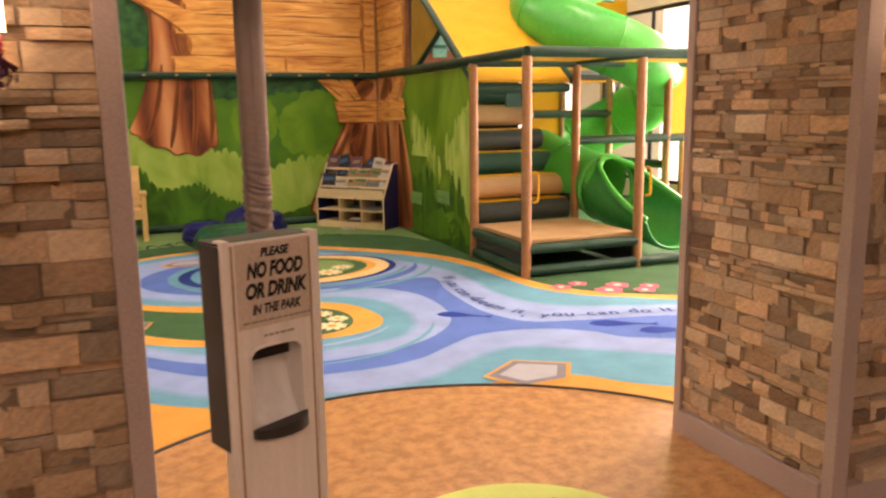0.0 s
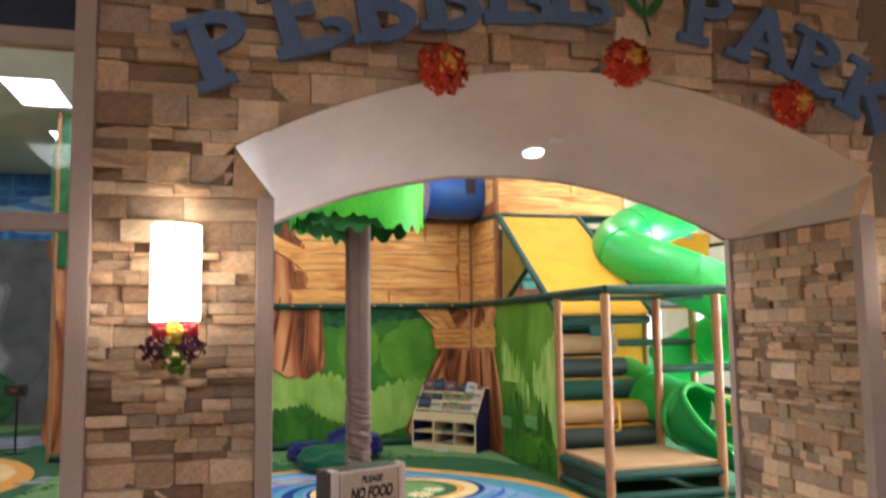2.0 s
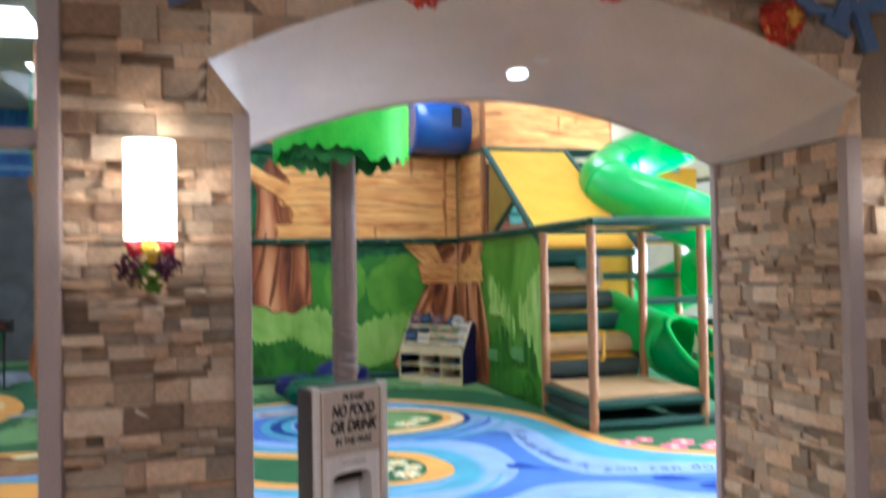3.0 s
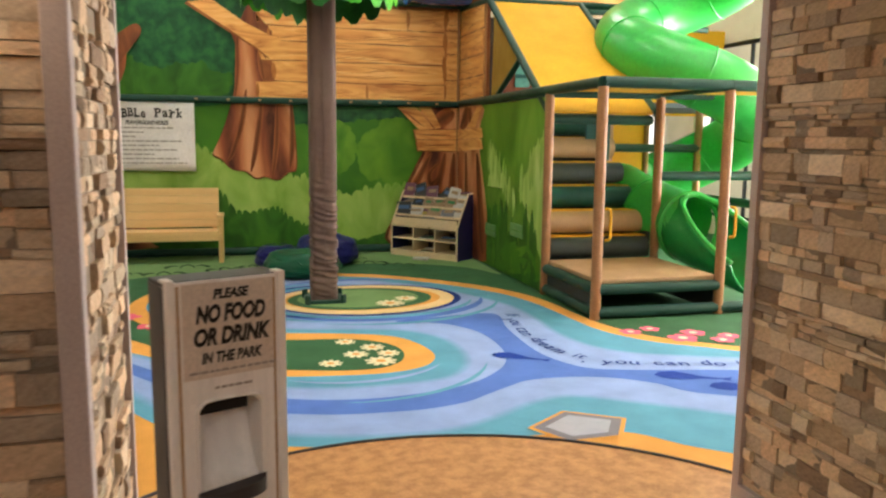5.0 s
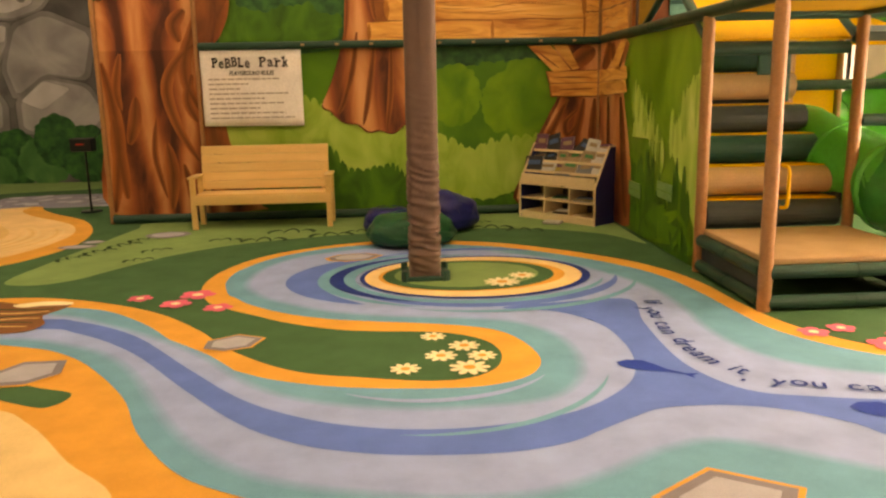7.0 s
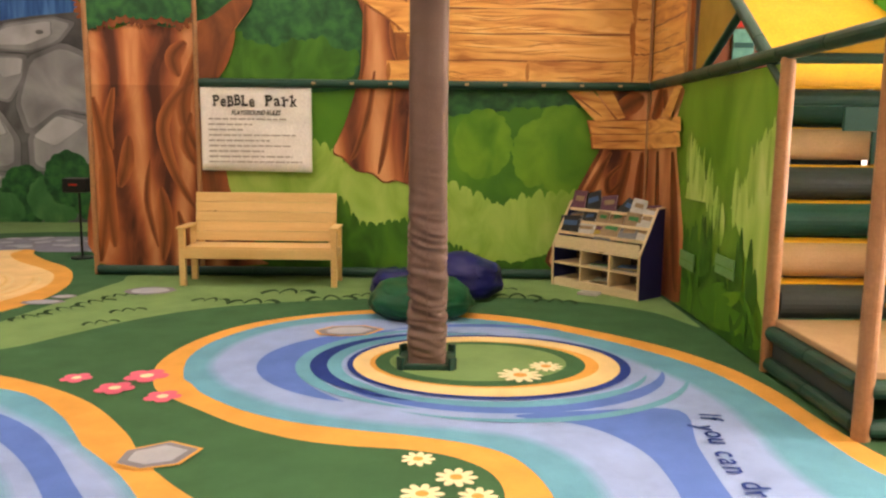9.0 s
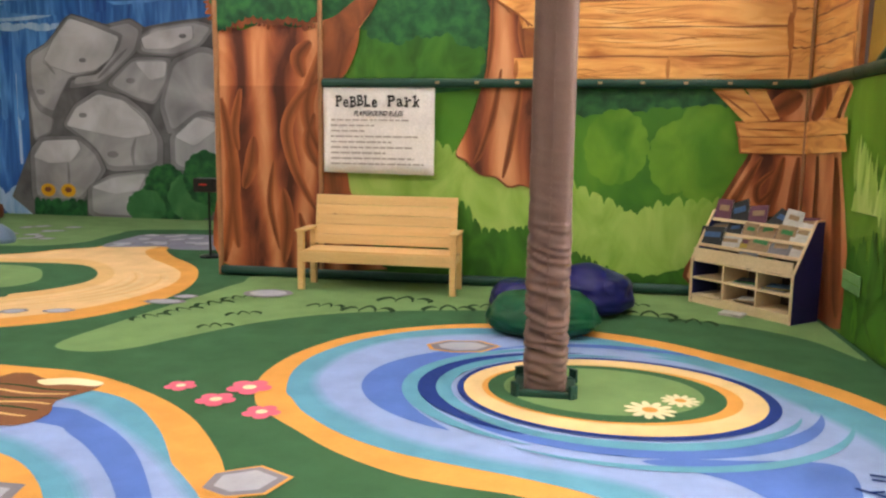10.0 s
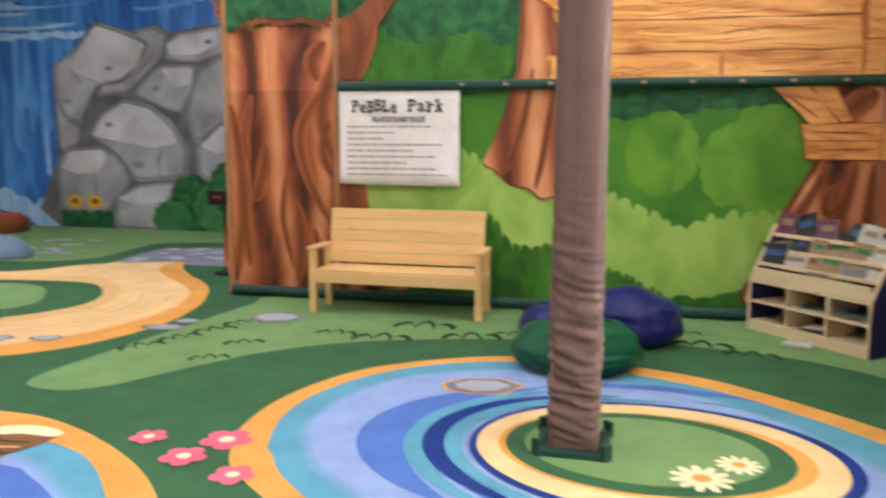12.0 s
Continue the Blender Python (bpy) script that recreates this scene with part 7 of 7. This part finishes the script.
def letter_strokes(ch):
    """Chunky slab letters out of bars and bows, 0.2 wide about their middle."""
    bm = bmesh.new()
    laid = [0]

    def bar(u0, v0, u1, v1, w0=LT, w1=LT):
        d = Vector((u1 - u0, v1 - v0)).normalized()
        n = Vector((-d.y, d.x))
        a = [Vector((u0, v0)) + n * w0 / 2, Vector((u0, v0)) - n * w0 / 2, Vector((u1, v1)) - n * w1 / 2, Vector((u1, v1)) + n * w1 / 2]
        laid[0] += 1
        f, b = [[bm.verts.new((p.x, y, p.y)) for p in a] for y in (-0.012 - 0.0006 * laid[0], 0.012 + 0.0006 * laid[0])]
        bm.faces.new(f), bm.faces.new(b)
        for k in range(4):
            bm.faces.new((f[k], f[(k + 1) % 4], b[(k + 1) % 4], b[k]))

    def bow(cu, cv, ru, rv, a0, a1, w=LT):
        prev = None
        laid[0] += 1
        dy = 0.0118 + 0.0006 * laid[0]
        for k in range(15):
            t = radians(a0 + (a1 - a0) * k / 14)
            ww = w * (0.75 + 0.35 * math.sin(math.pi * k / 14))
            cur = [bm.verts.new((cu + (ru + e * ww / 2) * math.cos(t), y, cv + (rv + e * ww / 2) * math.sin(t))) for e, y in ((-1, -dy), (1, -dy), (1, dy), (-1, dy))]
            if prev:
                for i in range(4):
                    bm.faces.new((prev[i], prev[(i + 1) % 4], cur[(i + 1) % 4], cur[i]))
            else:
                bm.faces.new(cur)
            prev = cur
        bm.faces.new(prev)
    h = LH / 2
    if ch in "PEBLRK":
        bar(-0.06, -h, -0.06, h, LT * 1.25, LT * 0.85)
        bar(-0.125, h - 0.015, -0.02, h - 0.02, 0.034, 0.03)
        if ch not in "EL":
            bar(-0.12, -h + 0.015, -0.0, -h + 0.015, 0.034, 0.03)
    if ch in "PRB":
        bow(-0.03, h - 0.065, 0.085, 0.05, -95, 95, 0.05)
    if ch == "B":
        bow(-0.03, -h + 0.065, 0.10, 0.055, -95, 95, 0.05)
    if ch == "R":
        bow(0.045, -0.03, 0.06, 0.075, 180, 300, 0.05)
        bar(0.07, -h + 0.02, 0.13, -h + 0.035, 0.035, 0.02)
    if ch == "K":
        bar(-0.04, -0.01, 0.10, h - 0.015, 0.04, 0.06), bar(-0.02, 0.02, 0.11, -h + 0.01, 0.05, 0.06)
    if ch == "E":
        bar(-0.06, h - 0.02, 0.095, h - 0.012, 0.045, 0.03), bar(0.09, h - 0.0, 0.085, h - 0.07, 0.03, 0.02)
        bar(-0.05, 0.03, 0.035, 0.032, 0.036, 0.05)
    if ch in "EL":
        bar(-0.115, -h + 0.02, 0.06, -h + 0.022, 0.045, 0.05)
        bow(0.062, -h + 0.055, 0.05, 0.036, -100, 110, 0.036)
    if ch == "A":
        bar(-0.09, -h, 0.01, h, 0.06, 0.05), bar(0.095, -h, 0.0, h, 0.065, 0.06), bar(-0.06, -0.04, 0.06, -0.04, 0.035, 0.035)
        bar(-0.14, -h + 0.014, -0.04, -h + 0.014, 0.032, 0.03), bar(0.04, -h + 0.014, 0.15, -h + 0.014, 0.03, 0.032)
    return bm


def wall_letter(ch, x, z, turn):
    ob = part("sign_letter", letter_strokes(ch), M_LETTER)
    ob.matrix_world = Matrix.Translation((x, 2.392, z)) @ Matrix.Rotation(radians(-turn), 4, "Y") @ Matrix.Diagonal((1.14, 1, 1.03, 1))
    tagged(ob, "slate blue cut-out slab letter mounted on the stone wall", "letter", "entrance sign letters")


for ch, x, z, turn in (("P", 0.735, 2.705, 22), ("E", 1.005, 2.83, 18), ("B", 1.285, 2.905, 13), ("B", 1.54, 2.965, 8), ("L", 1.785, 3.005, 4), ("E", 2.04, 3.025, 0), ("P", 2.63, 2.98, -9), ("A", 2.872, 2.915, -15), ("R", 3.13, 2.825, -21), ("K", 3.375, 2.705, -27)):
    wall_letter(ch, x, z, turn)
da = thing("daisy_ornament", pose(2.33, 2.39, 3.0), "cut-out white daisy with yellow heart and green leaves", "flower ornament")
for k in range(12):
    a = 2 * math.pi * k / 12 + 0.1
    bm = sheet(ring(0.07 * math.cos(a), 0.13 + 0.07 * math.sin(a), 0.041, 0.0155, 14, math.degrees(a)), lambda u, v: (u, -0.012, v))
    r = bmesh.ops.extrude_face_region(bm, geom=bm.faces[:])
    bmesh.ops.translate(bm, vec=(0, 0.01, 0), verts=[v for v in r["geom"] if isinstance(v, bmesh.types.BMVert)])
    part("petal", bm, M_WHITE, da)
part("backing", rodded((0, 0.0, 0.13), (0, 0.006, 0.13), 0.09, n=24), M_BLACK, da)
part("heart", rodded((0, -0.02, 0.13), (0, -0.008, 0.13), 0.032, n=20), M_YELLOW, da)
part("stem", sweep(spline([(0, -0.006, 0.04), (0.0, -0.006, -0.05), (0.02, -0.006, -0.12)], 5, closed=False), 0.006, 8), M_MU_DARK, da)
for s in (-1, 1):
    bm = sheet(ring(s * 0.045, 0.0, 0.055, 0.02, 16, s * 50 if s > 0 else 130), lambda u, v: (u, -0.010, v))
    part("leaf", bm, material("leaf_green", (0.02, 0.16, 0.05), rough=0.5), da)
for x, z, seed in ((1.50, 2.68, 1), (2.24, 2.755, 2), (2.98, 2.635, 3)):
    e = thing("paper_flower", pose(x, 2.385, z), "red and gold crumpled paper flower on the arch edge", "paper flower", "paper flowers")
    rng = random.Random(seed)
    for c, n, r, size in ((4, 480, 0.094, 0.028), (6, 130, 0.090, 0.024), (5, 60, 0.098, 0.014)):
        bm = bmesh.new()
        petals(bm, (0, 0, 0), r, n, size, rng, 0.8)
        tagged(part("petals", bm, PETALS[c], e), kind="stuff")
    bm = bmesh.new()
    petals(bm, (0.008, -0.065, 0.005), 0.040, 45, 0.024, rng, 0.6)
    tagged(part("flower_heart", bm, PETALS[5], e), kind="stuff")

# ---- downlight in the soffit ----
dl = thing("downlight", pose(2.12, 3.08, 2.557, -14), "small round recessed downlight in the arch soffit", "downlight")
part("trim_ring", rodded((0, 0, -0.008), (0, 0, 0.0), 0.058, n=28), M_WHITE, dl)
part("lens", rodded((0, 0, -0.012), (0, 0, -0.006), 0.047, n=28), M_DOWNLIGHT, dl)
part("smoke_plate", boxed(0.03, 0.10, -0.17, -0.11, -0.012, 0.004, bevel=0.004), M_WHITE, dl)

# ---- the glazed front west of the pier ----
glz = tagged(new("window_front"), "tall glazed front with taupe bars beside the stone pier", "window", kind="structure")
for a in ((-4.5, 0.255, YF + 0.02, YF + 0.09, 2.075, 2.13), (-4.5, 0.255, YF + 0.02, YF + 0.09, 2.69, 2.745), (-4.5, 0.255, YF + 0.02, YF + 0.09, 0.012, 0.10), (-1.1, -1.045, YF + 0.02, YF + 0.09, 0.10, 2.075), (-2.4, -2.345, YF + 0.02, YF + 0.09, 0.10, 2.075)):
    part("window_bar", boxed(*a, bevel=0.004), M_TRIM, glz)
for a in ((-4.5, 0.255, YF + 0.05, YF + 0.056, 0.10, 2.075), (-4.5, 0.255, YF + 0.05, YF + 0.056, 2.13, 2.69)):
    pane = part("pane", boxed(*a), M_GLASS, glz)
    pane.visible_shadow = False
tagged(part("wall_header_west", boxed(-12.2, 0.255, YF + 0.03, YF + 0.15, 2.745, TOPZ), M_HEADER_BLUE), "dark slate blue header above the glazing", "wall", kind="structure")
tagged(part("wall_front_far_west", boxed(-12.2, -4.5, YF + 0.03, YB - 0.02, 0, 2.745), M_WALL), "plain wall beside the glazing", "wall", kind="structure")
tagged(part("wall_front_far_east", boxed(7.5, 12, YF + 0.03, YB - 0.02, 0, TOPZ), M_WALL), "plain wall beside the stone", "wall", kind="structure")

# ---- small things deeper in the room ----
dev = thing("scanner_stand", pose(-2.28, 12.45, 0), "small black device with a red light on a thin stand", "device")
part("pole", rodded((0, 0, 0.02), (0, 0, 0.82), 0.014), M_BLACK, dev)
part("base", rodded((0, 0, 0), (0, 0, 0.02), 0.13, n=20), M_BLACK, dev)
part("head", boxed(-0.16, 0.12, -0.09, 0.09, 0.81, 0.98, bevel=0.015), M_BLACK, dev)
part("light", boxed(-0.08, 0.02, -0.096, -0.09, 0.895, 0.915), M_RED, dev)
part("cable", sweep(spline([(0.1, 0.02, 0.95), (0.28, 0.03, 1.15), (0.36, 0.05, 1.4)], 6, closed=False), 0.006, 6), M_BLACK, dev)
lg = thing("foam_log", pose(-8.15, 15.2, 0), "red-brown foam log climbing toy on the carpet", "play log")
part("body", boxed(-1.2, 0.55, -0.35, 0.35, 0.0, 0.28, bevel=0.1), M_MU_BARK_DK, lg)
part("top", boxed(-1.15, 0.45, -0.3, 0.3, 0.26, 0.31, bevel=0.02), M_RED, lg, "faded red top")
fr_ = thing("foam_rock", pose(-5.9, 12.9, 0), "low blue-grey foam rock on the carpet", "play rock")
bm = bmesh.new()
bmesh.ops.create_icosphere(bm, subdivisions=3, radius=0.5)
for v in bm.verts:
    v.co = Vector((v.co.x * (1 + 0.2 * noise.noise(v.co * 2)), v.co.y * 0.7, max(0, v.co.z * 0.5 + 0.05)))
part("body", bm, material("foam_blue_grey", (0.16, 0.24, 0.34), rough=0.5), fr_, smooth=True)
# pale rectangles, each with a green line, added for window reflections on the fabric
for y, z in ((9.79, 0.47), (8.86, 0.57)):
    o = thing("vinyl_patch", pose(MX - 0.03, y, z), "pale mint rectangle added for a window reflection on the printed fabric", "patch", "fabric patches")
    part("patch", boxed(-0.004, 0.004, -0.20, 0.20, -0.075, 0.075, bevel=0.003), M_REFLECTION_PATCH, o)
    part("seam", boxed(-0.006, -0.004, -0.19, 0.19, -0.006, 0.002), M_MU_BUSH, o)

# ---- ledge stones, each a piece of its own ----
STONE_MESHES = []
rng = random.Random(41)
for k in range(10):
    bm = bmesh.new()
    bmesh.ops.create_cube(bm, size=1.0)
    bmesh.ops.subdivide_edges(bm, edges=[e for e in bm.edges if abs(e.verts[0].co.y - e.verts[1].co.y) < 0.1 and e.verts[0].co.y < 0], cuts=1, use_grid_fill=True)
    for v in bm.verts:
        inner = abs(v.co.x) < 0.4 or abs(v.co.z) < 0.4
        if v.co.y < 0:
            v.co.y += rng.uniform(-0.12, 0.08) if inner else rng.uniform(0.0, 0.14)
        v.co.x += rng.uniform(-0.008, 0.008)
        v.co.z += rng.uniform(-0.012, 0.012)
    me = bpy.data.meshes.new("stone")
    bmesh.ops.recalc_face_normals(bm, faces=bm.faces)
    bm.to_mesh(me)
    bm.free()
    STONE_MESHES.append(me)
variants = []
for mat in (M_STONE, M_STONE, M_STONE, M_STONE, M_STONE_GREY, M_STONE_GREY, M_STONE_PALE, M_STONE_PALE, M_STONE_RUST):
    for me in STONE_MESHES:
        c = me.copy()
        c.materials.append(mat)
        variants.append(c)


def cut_stone(m_wall, u0, u1, v0, v1, low, r, parent):
    """A stone sawn to the curve below it."""
    us = [u0 + (u1 - u0) * i / 5 for i in range(6)]
    foot = [min(max(v0, low(u)), v1) for u in us]
    if max(v1 - f for f in foot) < 0.012:
        return
    keep = [i for i in range(6) if v1 - foot[i] > 0.0005 or (i and v1 - foot[i - 1] > 0.0005) or (i < 5 and v1 - foot[i + 1] > 0.0005)]
    outline = [(us[i], foot[i] + 0.001) for i in keep] + [(us[keep[-1]], v1 - 0.0015), (us[keep[0]], v1 - 0.0015)]
    clean = [p for i, p in enumerate(outline) if math.hypot(p[0] - outline[i - 1][0], p[1] - outline[i - 1][1]) > 0.002]
    if len(clean) < 3:
        return
    depth = r.uniform(0.004, 0.026)
    me = bpy.data.meshes.new("stone")
    n = len(clean)
    me.from_pydata([(u, -depth, v) for u, v in clean] + [(u, 0.02, v) for u, v in clean], [], [tuple(range(n)), tuple(range(2 * n - 1, n - 1, -1))] + [(i, n + i, n + (i + 1) % n, (i + 1) % n) for i in range(n)])
    me.materials.append(r.choice((M_STONE, M_STONE, M_STONE_GREY, M_STONE_PALE)))
    ob = new("stone", me)
    ob.matrix_world = m_wall
    ob.parent = parent


def lay(m_wall, u0, u1, v0, v1, parent, seed, low=None, count=(0.07, 0.24), thin=1.0, relief=1.25):
    """Courses of ledge stone on a wall; m_wall turns (u, depth, v) into the world. low(u): lower limit of the stones."""
    r = random.Random(seed)
    v = v0
    while v < v1 - 0.01:
        h = min(thin * r.choice((0.03, 0.04, 0.045, 0.055, 0.07, 0.09, 0.11)) * r.uniform(0.9, 1.1), v1 - v)
        if v1 - v - h < 0.03:
            h = v1 - v
        u = u0
        while u < u1 - 0.001:
            w = r.uniform(*count) * (0.75 if h < 0.05 else 1.0)
            w = min(w, u1 - u)
            if u1 - u - w < 0.05:
                w = u1 - u
            splits = [(v, h)] if h < 0.09 or r.random() < 0.55 else [(v, h * 0.45), (v + h * 0.45, h * 0.55)]
            for vv, hh in splits:
                if low and max(low(u), low(u + w), low(u + w / 2)) > vv:
                    cut_stone(m_wall, u, u + w, vv, vv + hh, low, r, parent)
                    continue
                depth = 0.020 + relief * r.choice((0.002, 0.008, 0.014, 0.022, 0.032, 0.038)) * r.uniform(0.9, 1.1)
                ob = new("stone", r.choice(variants))
                flip = Matrix.Rotation(math.pi, 4, "Y") if r.random() < 0.5 else Matrix.Identity(4)
                tilt = Matrix.Rotation(r.uniform(-0.03, 0.03), 4, "Z") @ Matrix.Rotation(r.uniform(-0.05, 0.05), 4, "X")
                ob.matrix_world = m_wall @ Matrix.Translation((u + w / 2, -depth / 2 + 0.02, vv + hh / 2)) @ tilt @ flip @ Matrix.Diagonal((w - r.uniform(0.001, 0.004), depth, hh - r.uniform(0.001, 0.005), 1))
                ob.parent = parent
            u += w
        v += h
    # larger squarish blocks that stand proud of the courses
    for _ in range(int((u1 - u0) * (v1 - v0) * 6 * thin)):
        w, h = thin * r.uniform(0.07, min(0.17, (u1 - u0) * 0.35)), thin * r.uniform(0.075, 0.13)
        u, v = r.uniform(u0, u1 - w), r.uniform(v0, v1 - h)
        if low and max(low(u), low(u + w), low(u + w / 2)) > v:
            continue
        ob = new("stone", r.choice(variants))
        ob.matrix_world = m_wall @ Matrix.Translation((u + w / 2, 0.0, v + h / 2)) @ Matrix.Diagonal((w, 2 * (0.006 + relief * r.uniform(0.017, 0.022)), h, 1))
        ob.parent = parent


front = Matrix.Translation((0, YF + 0.03, 0))
lay(front, XL + 0.005, 0.847, 0.13, SPRING, wall_front, 1, count=(0.06, 0.19), thin=0.82)
lay(front, X1 + 0.076, 4.1, 0.13, SPRING, wall_east, 2)
lay(Matrix.Translation((0, YF + 0.012, 0)), XL + 0.005, 4.1, SPRING, TOPZ, wall_head, 3, low=lambda u: arch_front(u) if 0.77 < u < 3.40 else (SPRING + (2.37 - SPRING) * max(0, (u - 0.77) / 0.001) if 0.77 < u else 0))
east_face = Matrix.Translation((X1 + 0.02, 0, 0)) @ Matrix.Rotation(radians(-90), 4, "Z")
jamb_e = tagged(part("wall_jamb_east", boxed(X1 + 0.021, X1 + 0.03, YF + 0.04, YB - 0.03, 0, SPRING), M_STONE_BACK), "ledge stone side of the archway", "wall", kind="structure")
lay(east_face, -YB + 0.032, -YF - 0.042, 0.13, SPRING - 0.01, jamb_e, 4, count=(0.06, 0.19), thin=0.66, relief=0.6)
west_face = Matrix.Translation((X0 - 0.02, 0, 0)) @ Matrix.Rotation(radians(90), 4, "Z")
jamb_w = tagged(part("wall_jamb_west", boxed(X0 - 0.03, X0 - 0.019, YF + 0.04, YB - 0.03, 0, SPRING), M_STONE_BACK), "ledge stone side of the archway", "wall", kind="structure")
lay(west_face, YF + 0.036, YB - 0.022, 0.13, SPRING - 0.01, jamb_w, 5, count=(0.06, 0.19), thin=0.66, relief=0.6)
